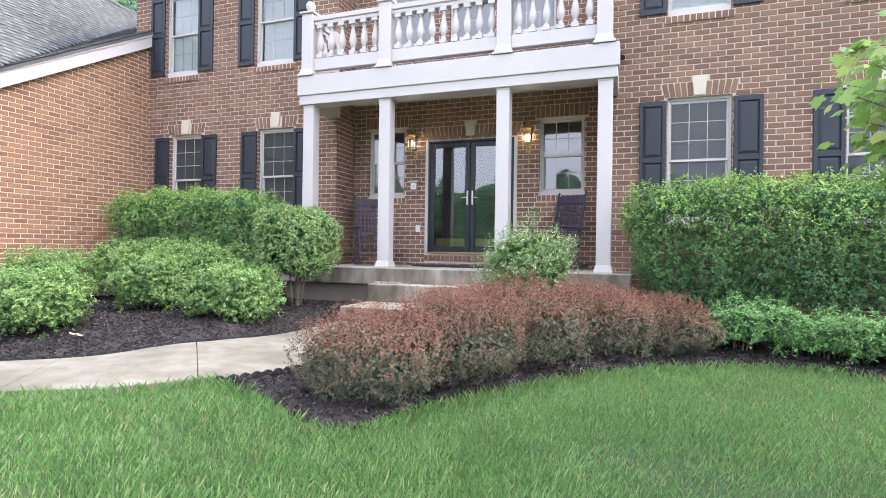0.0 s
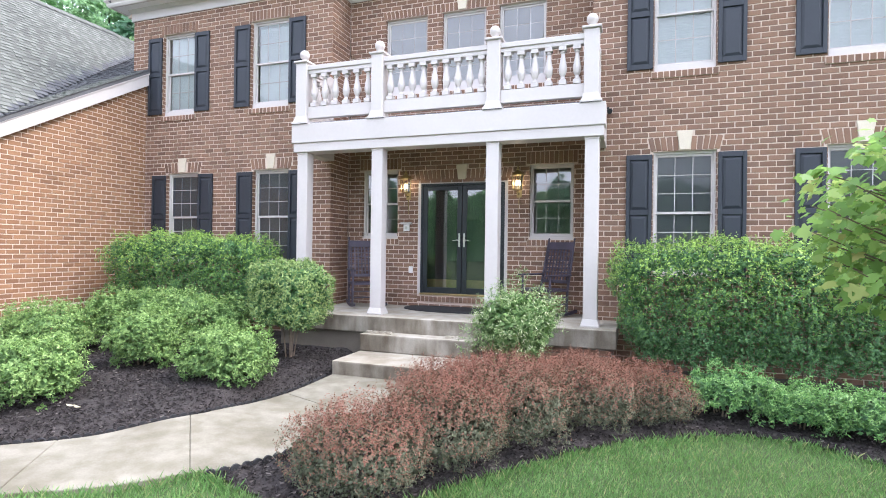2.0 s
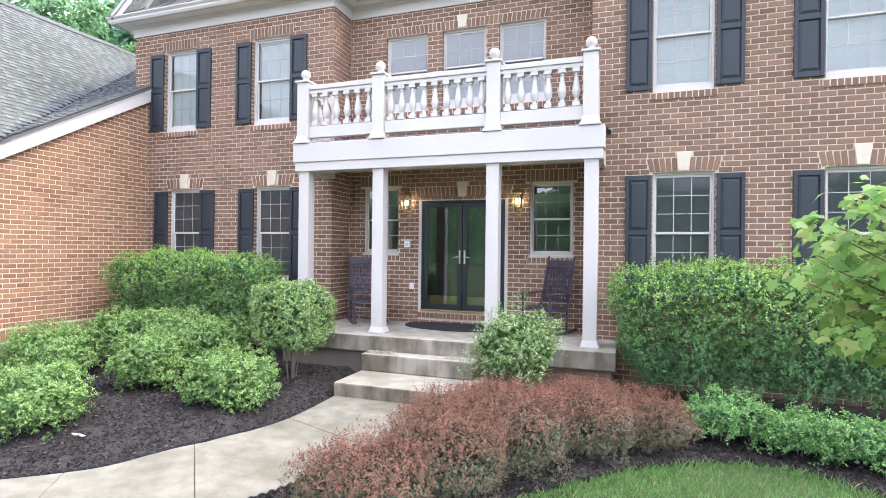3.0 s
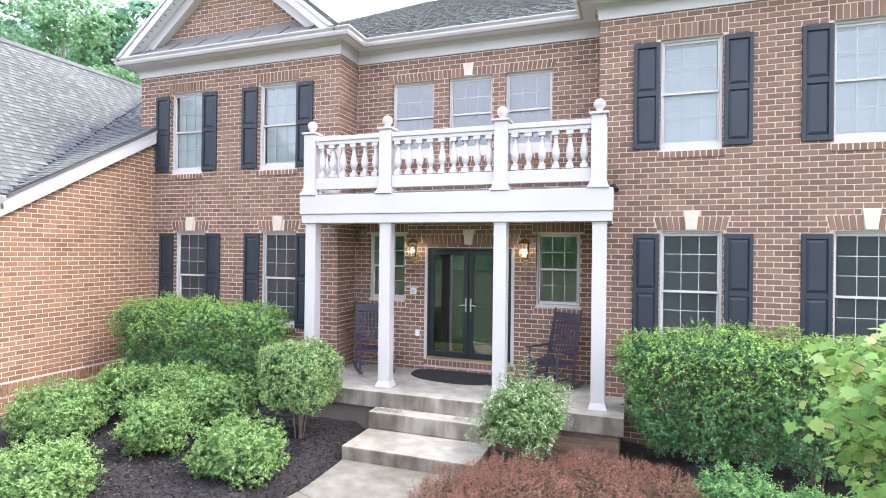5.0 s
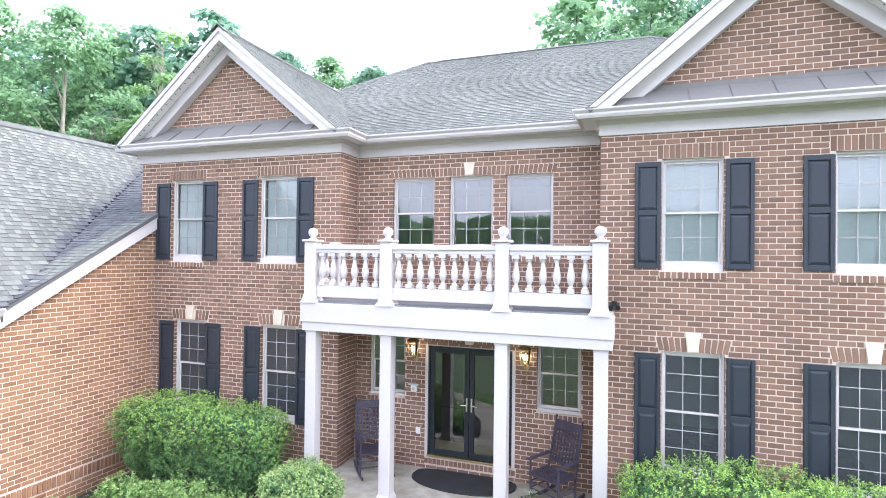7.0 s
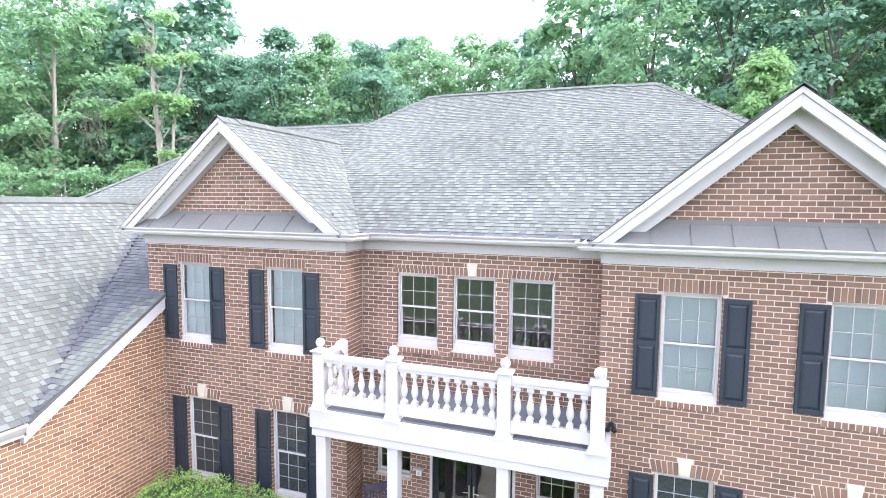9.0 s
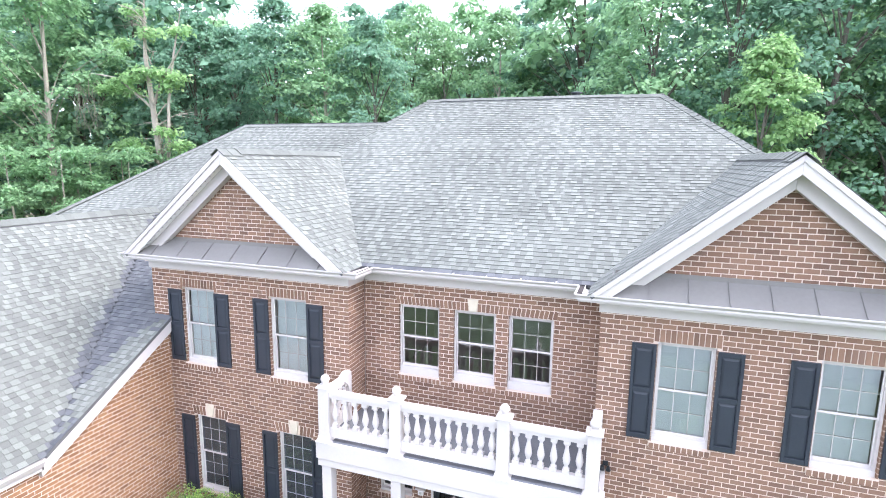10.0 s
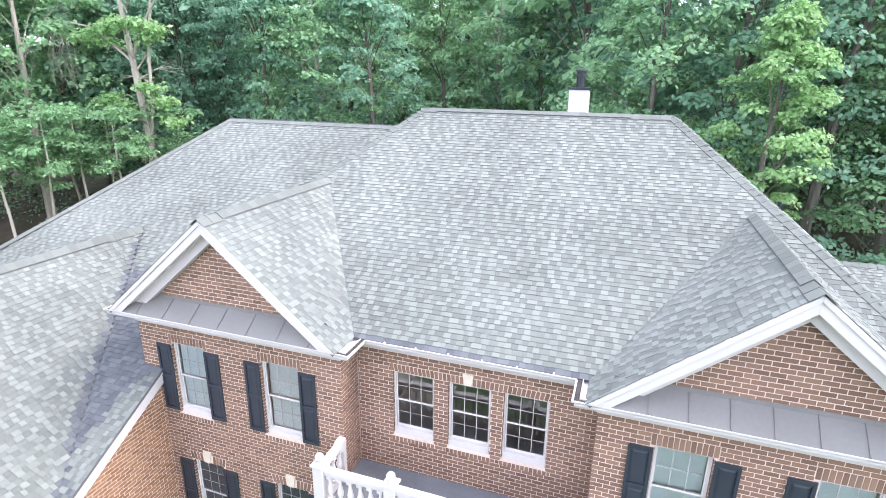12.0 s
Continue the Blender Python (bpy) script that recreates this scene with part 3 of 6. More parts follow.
# each plane: name, outline (eave first), label
GL, GR, GA, GH, GF = -6.75, 2.60, 8.79, 2.58, 7.38
ROOFS = {
    "roof_main": [[(HL, ME, EAVE), (HR, ME, EAVE), (RR, RIDGE_Y, RIDGE_Z), (RL, RIDGE_Y, RIDGE_Z)],
                  [(HR, ME, EAVE), (HR, 22.9, EAVE), (RR, RIDGE_Y, RIDGE_Z)],
                  [(HL, 22.9, EAVE), (HL, ME, EAVE), (RL, RIDGE_Y, RIDGE_Z)],
                  [(HR, 22.9, EAVE), (HL, 22.9, EAVE), (RL, RIDGE_Y, RIDGE_Z), (RR, RIDGE_Y, RIDGE_Z)]],
    "roof_left_gable": [[(GL + GH, GF, EAVE), (GL + GH, 9.4, EAVE), (GL, 11.8, GA), (GL, GF, GA)],
                        [(GL - GH, 9.4, EAVE), (GL - GH, GF, EAVE), (GL, GF, GA), (GL, 11.8, GA)]],
    "roof_right_gable": [[(GR + GH, GF, EAVE), (GR + GH, 9.4, EAVE), (GR, 11.8, GA), (GR, GF, GA)],
                         [(GR - GH, 9.4, EAVE), (GR - GH, GF, EAVE), (GR, GF, GA), (GR, 11.8, GA)]],
    "roof_rear_wing": [[(-19.3, 4.9, p_z(4.9)), (-8.56, 4.9, p_z(4.9)), (-8.56, FRONT - 0.01, p_z(FRONT)), (-9.06, FRONT, p_z(FRONT)), (-9.06, 9.94, p_z(9.94)), (-5.9, 15.3, p_z(15.3)), (-12.55, 15.3, p_z(15.3))]],
    "roof_garage_wing": [[(-8.54, -0.5, 3.62), (-8.54, 4.86, 3.62), (-12.12, 10.9, 7.24), (-12.12, -0.5, 7.24)]],
    "roof_side_room": [[(5.7, 15.0, 4.9), (9.6, 15.0, 4.9), (9.6, 17.7, 6.35), (5.7, 17.7, 6.35)]],
}
ROOF_LABEL = {"roof_main": "grey asphalt shingle hipped main roof", "roof_left_gable": "grey asphalt shingle roof of the small left gable",
              "roof_right_gable": "grey asphalt shingle roof of the wide right gable", "roof_rear_wing": "grey asphalt shingle roof behind the garage wing",
              "roof_garage_wing": "grey asphalt shingle roof of the garage wing", "roof_side_room": "grey asphalt shingle roof of the rear side room"}
roof_obs = {}
for name, planes in ROOFS.items():
    roof_obs[name] = thing(name, ROOF_LABEL[name], "roof", kind="structure")
    for poly in planes:
        a, b, c = Vector(poly[0]), Vector(poly[1]), Vector(poly[-1])
        nrm = (b - a).cross(c - a).normalized()
        if nrm.z < 0:
            nrm = -nrm
        mb = MB()
        mb.prism([Vector(p) - nrm * 0.012 for p in poly], -nrm * 0.06)
        part("roof_deck", mb, UNDERLAY, roof_obs[name])
# hidden slopes that close the two wings
mb = MB()
mb.prism([(-15.7, -0.5, 3.62), (-12.12, -0.5, 7.22), (-12.12, 10.9, 7.22), (-15.7, 10.9, 3.62)], (0, 0, -0.06))
part("roof_deck", mb, UNDERLAY, roof_obs["roof_garage_wing"])
mb = MB()
mb.prism([(-12.55, 15.3, 9.84), (-5.9, 15.3, 9.84), (-9.3, 21.0, 6.4), (-16.5, 21.0, 6.4)], (0, 0, -0.06))
mb.prism([(-12.55, 15.3, 9.84), (-16.5, 21.0, 6.4), (-19.3, 5.0, 3.75)], (0, 0, -0.06))
part("roof_deck", mb, UNDERLAY, roof_obs["roof_rear_wing"])
mb = MB()
mb.prism([(5.7, 17.7, 6.33), (9.6, 17.7, 6.33), (9.6, 20.4, 4.9), (5.7, 20.4, 4.9)], (0, 0, -0.06))
part("roof_deck", mb, UNDERLAY, roof_obs["roof_side_room"])
mb = MB()
mb.box(5.03, 9.3, 15.3, 20.2, -0.6, 4.85)
mb.prism([(9.2, 15.3, 4.85), (9.2, 20.2, 4.85), (9.2, 17.7, 6.2)], (0.1, 0, 0))
tagged(part("wall_side_room", mb, WHITE), "white boarded walls of the rear side room", "wall", kind="structure")


def caps(name, a, b, parent, drop=0.075, up=0.012, lip=0.014, half=0.155):
    """Bent cap shingles along a ridge or hip."""
    a, b = Vector(a), Vector(b)
    d = (b - a).normalized()
    side = d.cross(Vector((0, 0, 1))).normalized()
    nup = side.cross(d)
    m, n = MB(), max(1, int((b - a).length / 0.2))
    for i in range(n):
        p, q = a + (b - a) * i / n - d * 0.06, a + (b - a) * (i + 1) / n
        h0, h1 = up + 0.008 + lip, up + 0.008
        for s in (-1, 1):
            e = (side * s * 0.155 - nup * drop * 1.15) * (half / 0.155)
            pts = [p + nup * h0, p + e + nup * h0, q + e + nup * h1, q + nup * h1]
            m.add(pts + [x - nup * 0.014 for x in pts], [(0, 1, 2, 3), (0, 4, 5, 1), (1, 5, 6, 2), (2, 6, 7, 3)])
    return part(name, m, SHINGLE, parent)


def vented_ridge(a, b, parent, drop, lead, tail):
    """A ridge with a raised shingle-over vent along most of it: its caps, and dark strips for the shade in the slot
    under their edges.
    """
    a, b = Vector(a), Vector(b)
    d = (b - a).normalized()
    p, q = a + d * lead, b - d * tail
    side = d.cross(Vector((0, 0, 1))).normalized()
    nup = side.cross(d)
    caps("ridge_cap", a, p, parent, drop)
    caps("ridge_cap", q, b, parent, drop)
    caps("vent_cap", p, q, parent, drop, 0.034, 0.004, 0.135)
    # solid dark strips paint the shade under the raised caps
    m = MB()
    for s in (-1, 1):
        e = (side * s * 0.148 - nup * drop * 1.15) * 0.87
        m.prism([p + e, q + e, q + e + nup * 0.036, p + e + nup * 0.036], -side * s * 0.012)
    m.prism([p + side * 0.12 - nup * drop, p - side * 0.12 - nup * drop, p - side * 0.12 + nup * (0.03 - drop), p + nup * 0.036, p + side * 0.12 + nup * (0.03 - drop)], d * 0.01)
    part("ridge_vent", m, UNDERLAY, parent, "dark strips for the shaded slot of the raised ridge vent")


main = roof_obs["roof_main"]
vented_ridge((RL, RIDGE_Y, RIDGE_Z), (RR, RIDGE_Y, RIDGE_Z), main, 0.075, 0.45, 0.95)
caps("hip_cap", (HL, ME, EAVE), (RL, RIDGE_Y, RIDGE_Z), main, 0.045)
caps("hip_cap", (HR, ME, EAVE), (RR, RIDGE_Y, RIDGE_Z), main, 0.045)
vented_ridge((GL, GF, GA), (GL, 11.75, GA), roof_obs["roof_left_gable"], 0.105, 0.50, 0.08)
vented_ridge((GR, GF, GA), (GR, 11.75, GA), roof_obs["roof_right_gable"], 0.105, 0.50, 0.08)
vented_ridge((-12.12, -0.5, 7.24), (-12.12, 10.8, 7.24), roof_obs["roof_garage_wing"], 0.125, 0.5, 1.0)
caps("ridge_cap", (-12.55, 15.3, p_z(15.3)), (-5.9, 15.3, p_z(15.3)), roof_obs["roof_rear_wing"])
caps("hip_cap", (-19.3, 5.0, 3.75), (-12.55, 15.3, p_z(15.3)), roof_obs["roof_rear_wing"], 0.045)
caps("ridge_cap", (5.7, 17.7, 6.35), (9.6, 17.7, 6.35), roof_obs["roof_side_room"])


# ---- cornice, gutters, gables ----
def profile_run(m, prof, pts, closed=False):
    """A moulding of a profile (out, z) along a plan line, mitred at its corners; out is to the right of the line's way."""
    n = len(pts)
    rows = []
    for i, p in enumerate(pts):
        d0 = (Vector(p) - Vector(pts[i - 1])).normalized() if i else None
        d1 = (Vector(pts[i + 1]) - Vector(p)).normalized() if i < n - 1 else None
        d0, d1 = d0 or d1, d1 or d0
        n0, n1 = Vector((d0.y, -d0.x)), Vector((d1.y, -d1.x))
        mid = (n0 + n1).normalized()
        k = 1 / max(0.3, mid.dot(n0))
        rows.append([(p[0] + mid.x * k * o, p[1] + mid.y * k * o, z) for o, z in prof])
    base, q = len(m.v), len(prof)
    for r in rows:
        m.v += r
    for i in range(n - 1):
        for j in range(q):
            a, b = base + i * q + j, base + i * q + (j + 1) % q
            m.f.append((a, b, b + q, a + q))
    m.f += [tuple(base + j for j in reversed(range(q))), tuple(base + (n - 1) * q + j for j in range(q))]
    m.mi = [0] * len(m.f)


CORNICE_LINE = [(LX0 - 0.02, 9.2), (LX0 - 0.02, FRONT), (LX1, FRONT), (LX1, BACK), (RX0, BACK), (RX0, FRONT), (RX1 + 0.36, FRONT), (RX1 + 0.36, 22.7)]
cornice = thing("cornice", "white painted frieze and crown moulding under the eaves", "cornice", kind="structure")
mb = MB()
profile_run(mb, [(-0.02, 6.34), (0.022, 6.34), (0.022, 6.50), (0.05, 6.52), (0.075, 6.57), (0.075, 6.62), (-0.02, 6.62)], CORNICE_LINE)
part("frieze_board", mb, WHITE, cornice)
mb = MB()
profile_run(mb, [(0.02, 6.575), (0.27, 6.56), (0.27, 6.60), (0.02, 6.60)], CORNICE_LINE)
part("soffit", mb, SOFFIT, cornice)
gutter = thing("gutter", "white metal gutter along the eaves", "gutter", kind="structure")
mb = MB()
profile_run(mb, [(0.27, 6.55), (0.32, 6.55), (0.345, 6.59), (0.345, 6.62), (0.385, 6.66), (0.385, 6.68), (0.37, 6.68), (0.37, 6.665), (0.33, 6.63), (0.30, 6.57), (0.275, 6.57), (0.275, 6.68), (0.265, 6.68)], CORNICE_LINE)
part("trough", mb, WHITE, gutter)
# a dark strip paints the shade behind the gutter's lip
mb = MB()
profile_run(mb, [(0.285, 6.625), (0.355, 6.64), (0.355, 6.668), (0.285, 6.66)], CORNICE_LINE)
part("leaf_debris", mb, MULCH, gutter, "dark strip that stands in for the shade inside the trough")
for k in range(6):
    mb = MB()
    x = LX1 + 0.75 + k * 0.60
    mb.box(x - 0.012, x + 0.012, BACK - 0.385, BACK - 0.265, 6.672, 6.69)
    part("bracket", mb, WHITE, gutter)
wing_gutter = thing("wing_gutter", "white metal gutter along the garage eave", "gutter", kind="structure")
mb = MB()
profile_run(mb, [(0.10, 3.47), (0.15, 3.47), (0.18, 3.52), (0.215, 3.58), (0.215, 3.60), (0.2, 3.60), (0.16, 3.53), (0.14, 3.49), (0.11, 3.49), (0.11, 3.60), (0.10, 3.60)], [(WX, 4.86), (WX, -0.4)][::-1])
part("trough", mb, WHITE, wing_gutter)
mb = MB()
mb.box(WX, WX + 0.1, -0.4, 4.9, 3.38, 3.60)
part("fascia", mb, WHITE, wing_gutter)
rake = thing("wing_rake_board", "white painted rake board along the garage wing's sloping roof edge", "rake board", kind="structure")
mb = MB()
ya, yb = 4.86, FRONT - 0.005
mb.prism([(WX - 0.02, ya, p_z(ya) - 0.33), (WX - 0.02, yb, p_z(yb) - 0.33), (WX - 0.02, yb, p_z(yb) - 0.05), (WX - 0.02, ya, p_z(ya) - 0.05)], (0.12, 0, 0))
part("board", mb, WHITE, rake, bevel=0.006)
mb = MB()
mb.prism([(WX + 0.1, ya - 0.03, p_z(ya) - 0.11), (WX + 0.1, yb, p_z(yb) - 0.11), (WX + 0.1, yb, p_z(yb) - 0.045), (WX + 0.1, ya - 0.03, p_z(ya) - 0.045)], (0.018, 0, 0))
part("drip_edge", mb, WHITE, rake, bevel=0.004)

GW0, GW1 = 6.93, 0.30


def gable(name, gx, first, gap, label):
    """A brick gable with its rake boards and the metal pent roof along its foot."""
    top = thing(name, label, "gable", kind="structure")
    k = (GA - EAVE) / GH
    drop = 0.30
    m = MB()
    h = GA - drop - 6.45
    m.prism([(gx - h / k, FRONT + FACE, 6.45), (gx + h / k, FRONT + FACE, 6.45), (gx, FRONT + FACE, GA - drop)], (0, 0.2, 0))
    part("gable_wall", m, MORTAR, top)
    c, s = math.cos(math.atan(k)), math.sin(math.atan(k))
    for sg in (-1, 1):
        def board(y0, y1, lo, hi, end=0.0):
            b = MB()
            za = GA - 0.005 / c
            pts = [Vector((gx, y0, za - lo / c)), Vector((gx, y0, za - hi / c))]
            foot = EAVE + 0.012 + end
            e1 = Vector((gx + sg * (za - hi / c - foot) / k, y0, foot))
            e0 = Vector((gx + sg * (za - lo / c - foot) / k, y0, foot))
            b.prism([pts[0], pts[1], e1, e0], (0, y1 - y0, 0))
            return b
        part("rake_board", board(GF, GF + 0.03, 0.0, 0.20), WHITE, top, bevel=0.005)
        part("rake_trim", board(GF - 0.025, GF, 0.0, 0.07), WHITE, top, bevel=0.005)
        part("rake_soffit", board(GF + 0.03, FRONT - 0.16, 0.14, 0.165, end=0.02), SOFFIT, top)
        part("rake_frieze", board(FRONT - 0.16, FRONT + 0.01, 0.165, 0.352, end=0.16), WHITE, top, bevel=0.005)
        slots = MB()
        for i in range(18):
            dx = 0.10 + 0.115 * i
            ends = [(gx + sg * u, GA - 0.005 / c - 0.166 / c - k * u) for u in (dx, dx + 0.013)]
            slots.prism([(ends[0][0], GF + 0.075, ends[0][1]), (ends[1][0], GF + 0.075, ends[1][1]), (ends[1][0], GF + 0.115, ends[1][1]), (ends[0][0], GF + 0.115, ends[0][1])], (0, 0, -0.003))
        part("soffit_vents", slots, UNDERLAY, top, "row of small dark soffit vent slots", kind="stuff")
    # pent roof
    yo, yi, zo, zi = FRONT - 0.37, FRONT - 0.004, EAVE + 0.01, EAVE + 0.30
    pent = MB()
    xa, xb = gx - GH + 0.10, gx + GH - 0.10
    pent.prism([(xa, yo, zo), (xb, yo, zo), (xb - 0.25, yi, zi), (xa + 0.25, yi, zi)], (0, 0, -0.02))
    pr = part("pent_roof", pent, METAL, top, "grey standing-seam metal pent roof")
    for i in range(12):
        x = first + gap * i
        if x > xb - 0.15:
            break
        seam = MB()
        seam.prism([(x - 0.008, yo, zo), (x + 0.008, yo, zo), (x + 0.008, yi, zi), (x - 0.008, yi, zi)], (0, 0, 0.022))
        part("seam", seam, METAL, pr)
    fl = MB()
    fl.box(xa + 0.25, xb - 0.25, yi - 0.012, yi, zi - 0.02, zi + 0.06)
    part("flashing", fl, METAL, pr)
    return top


gable_l = gable("gable_left", GL, -8.63, 0.65, "brick gable with white rake boards over the left block")
gable_r = gable("gable_right", GR, 0.345, 0.53, "brick gable with white rake boards over the right block")

chimney = thing("chimney", "white boxed chimney with a black metal flue cap", "chimney")
mb = MB()
mb.box(-2.40, -1.64, 23.1, 23.86, -0.55, 10.83)
part("chase", mb, WHITE, chimney, bevel=0.01)
mb = MB()
mb.box(-2.46, -1.58, 23.04, 23.92, 10.83, 10.92)
part("cap", mb, BLACK, chimney, "black metal cap", bevel=0.01)
mb = MB()
mb.lathe([(0.17, 0), (0.17, 0.40), (0.23, 0.41), (0.23, 0.49), (0.18, 0.51), (0.18, 0.60), (0.25, 0.61), (0.24, 0.67), (0.02, 0.72)], (-2.02, 23.48, 10.92), 14)
part("flue", mb, BLACK, chimney, "black metal flue", smooth=False)
vent = thing("roof_vent", "small dark plastic roof vent pipe", "roof vent")
mb = MB()
mb.lathe([(0.05, -0.15), (0.05, 0.28), (0.04, 0.28)], (4.3, 17.2, 7.75), 10)
part("pipe", mb, BLACK, vent)


# ---- windows ----
def window(number, rect, y, rows, cols, label, inside_kind="", glass=GLASS):
    """A double-hung window: casing, two sashes with their grilles and panes, a sill."""
    x0, x1, z0, z1 = rect
    w = thing("window_%d" % number, label, "window", kind="structure")
    f, yf = 0.036, y + 0.066
    st = 0.055 if z0 < 4 else (0.10 if y < 8 else 0.15)
    m = MB()
    m.box(x0 - 0.004, x0 + f, yf, yf + 0.12, z0, z1)
    m.box(x1 - f, x1 + 0.004, yf, yf + 0.12, z0, z1)
    m.box(x0 + f, x1 - f, yf, yf + 0.12, z1 - f, z1 + 0.004)
    part("window_frame", m, WHITE, w, bevel=0.004)
    m = MB()
    m.box(x0 + 0.001, x1 - 0.001, yf - 0.014, yf + 0.13, z0, z0 + st)
    part("window_sill", m, WHITE, w, bevel=0.006)
    a, b, lo, hi = x0 + f, x1 - f, z0 + st, z1 - f
    mid = (lo + hi) / 2
    for upper in (True, False):
        c, d = (mid - 0.015, hi) if upper else (lo, mid + 0.02)
        ys = yf + (0.028 if upper else 0.060)
        s = 0.024
        m = MB()
        m.box(a, a + s, ys, ys + 0.03, c, d)
        m.box(b - s, b, ys, ys + 0.03, c, d)
        m.box(a + s, b - s, ys, ys + 0.03, c, c + (0.035 if upper else 0.05))
        m.box(a + s, b - s, ys, ys + 0.03, d - 0.035, d)
        sash = part("sash", m, WHITE, w, bevel=0.003)
        ga, gb, gc, gd = a + s, b - s, c + (0.035 if upper else 0.05), d - 0.035
        m = MB()
        for i in range(1, cols):
            x = ga + (gb - ga) * i / cols
            m.box(x - 0.006, x + 0.006, ys + 0.012, ys + 0.022, gc, gd)
        for j in range(1, rows):
            z = gc + (gd - gc) * j / rows
            for i in range(cols):
                xa, xb = ga + (gb - ga) * i / cols + (0.006 if i else 0), ga + (gb - ga) * (i + 1) / cols - (0.006 if i < cols - 1 else 0)
                m.box(xa, xb, ys + 0.012, ys + 0.022, z - 0.006, z + 0.006)
        part("grille", m, WHITE, sash)
        pane = MB()
        pw, ph = (gb - ga) / cols / 2 - 0.0055, (gd - gc) / rows / 2 - 0.0055
        pane.face((-pw, 0, -ph), (pw, 0, -ph), (pw, 0, ph), (-pw, 0, ph))
        me = pane.mesh("pane", glass)
        tilt = random.Random(number * 7 + upper)
        for i in range(cols):
            for j in range(rows):
                p = part("pane", me, glass, sash)
                p.location = (ga + (gb - ga) * (i + 0.5) / cols, ys + 0.008, gc + (gd - gc) * (j + 0.5) / rows)
                p.rotation_euler = (radians(tilt.uniform(-0.25, 0.25)), 0, radians(tilt.uniform(-0.25, 0.25)))
                p.visible_shadow = False
    if inside_kind == "blind":
        shut = number == 1
        yb = y + (0.172 if shut else 0.20)
        bl = thing("window_blind", "white slatted blind closed tight behind the glass" if shut else "white slatted blind hanging inside the window", "blind", "window blinds")
        m = MB()
        m.box(x0 + 0.05, x1 - 0.05, y + 0.185, y + 0.215, z1 - 0.09, z1 - 0.04)
        part("headrail", m, BLIND, bl)
        m = MB()
        n = int((z1 - z0 - 0.15) / 0.037)
        for i in range(n):
            z = z1 - 0.11 - i * 0.037
            m.box(-(x1 - x0) / 2 + 0.055, (x1 - x0) / 2 - 0.055, -0.024, 0.024, -0.0015, 0.0015, pose((x0 + x1) / 2, yb, z, 87 if shut else 78))
        part("slats", m, BLIND, bl, kind="stuff")
    return w


n = 1
for i, r in enumerate(WIN_L + WIN_R):
    upper = r[2] > 4
    window(n, r, FRONT, 2 if upper else 3, 3, "white double-hung window with a blind, upper storey" if upper else "white double-hung window with nine lights a sash, dark inside", "blind" if upper else "", GLASS if upper else HAZED_GLASS)
    n += 1
for i, r in enumerate(WIN_C):
    window(n, r, BACK, 2, 3, "white double-hung window over the balcony" if i < 3 else "white double-hung window beside the front door", "", COATED)
    n += 1


# ---- shutters ----
def shutter(w, h):
    """A panelled shutter with its foot at the origin, facing -y."""
    sh = thing("shutter", "dark navy panelled window shutter", "shutter", "window shutters")
    s, r = 0.05, 0.075
    m = MB()
    m.box(-w / 2, -w / 2 + s, -0.032, 0, 0, h)
    m.box(w / 2 - s, w / 2, -0.032, 0, 0, h)
    cut = h * 0.52
    for z0, z1 in ((0, r), (cut - 0.04, cut + 0.04), (h - r, h)):
        m.box(-w / 2 + s, w / 2 - s, -0.032, 0, z0, z1)
    part("frame", m, NAVY, sh, bevel=0.004)
    for z0, z1 in ((r, cut - 0.04), (cut + 0.04, h - r)):
        m = MB()
        a, b = -w / 2 + s, w / 2 - s
        e, f = 0.045, -0.026
        m.add([(a, -0.008, z0), (b, -0.008, z0), (b, -0.008, z1), (a, -0.008, z1), (a + e, f, z0 + e), (b - e, f, z0 + e), (b - e, f, z1 - e), (a + e, f, z1 - e),
               (a, 0, z0), (b, 0, z0), (b, 0, z1), (a, 0, z1)],
              [(0, 1, 5, 4), (1, 2, 6, 5), (2, 3, 7, 6), (3, 0, 4, 7), (4, 5, 6, 7), (8, 11, 10, 9), (0, 8, 9, 1), (1, 9, 10, 2), (2, 10, 11, 3), (3, 11, 8, 0)])
        part("raised_panel", m, NAVY, sh)
    return sh


first = {}
for rect in WIN_L + WIN_R:
    x0, x1, z0, z1 = rect
    upper = z0 > 4
    w, h = 0.355, (1.555 if upper else 1.75)
    for x in (x0 - 0.015 - w / 2, x1 + 0.015 + w / 2):
        at = pose(x, FRONT - 0.003, z0 + 0.045 if upper else z0)
        if upper not in first:
            first[upper] = shutter(w, h)
            first[upper].matrix_basis = at
        else:
            copy_thing(first[upper], at)

# ---- front door ----
dx0, dx1, dz0, dz1 = DOOR
door = thing("door_1", "black double front door with glazed storm doors, closed", "door", kind="structure")
mb = MB()
for a, b in ((dx0, dx0 + 0.05), (dx1 - 0.05, dx1)):
    mb.box(a, b, BACK + 0.002, BACK + 0.2, dz0, dz1)
mb.box(dx0 + 0.05, dx1 - 0.05, BACK + 0.002, BACK + 0.2, dz1 - 0.05, dz1)
part("door_casing", mb, WHITE, door, "white painted casing", bevel=0.005)
mb = MB()
for a, b in ((dx0 + 0.05, dx0 + 0.085), (dx1 - 0.085, dx1 - 0.05)):
    mb.box(a, b, BACK + 0.012, BACK + 0.16, dz0, dz1 - 0.05)
mb.box(dx0 + 0.085, dx1 - 0.085, BACK + 0.012, BACK + 0.16, dz1 - 0.085, dz1 - 0.05)
part("door_frame", mb, BLACK, door, bevel=0.004)
mb = MB()
mb.box(dx0 + 0.05, dx1 - 0.05, BACK - 0.03, BACK + 0.18, dz0, dz0 + 0.03)
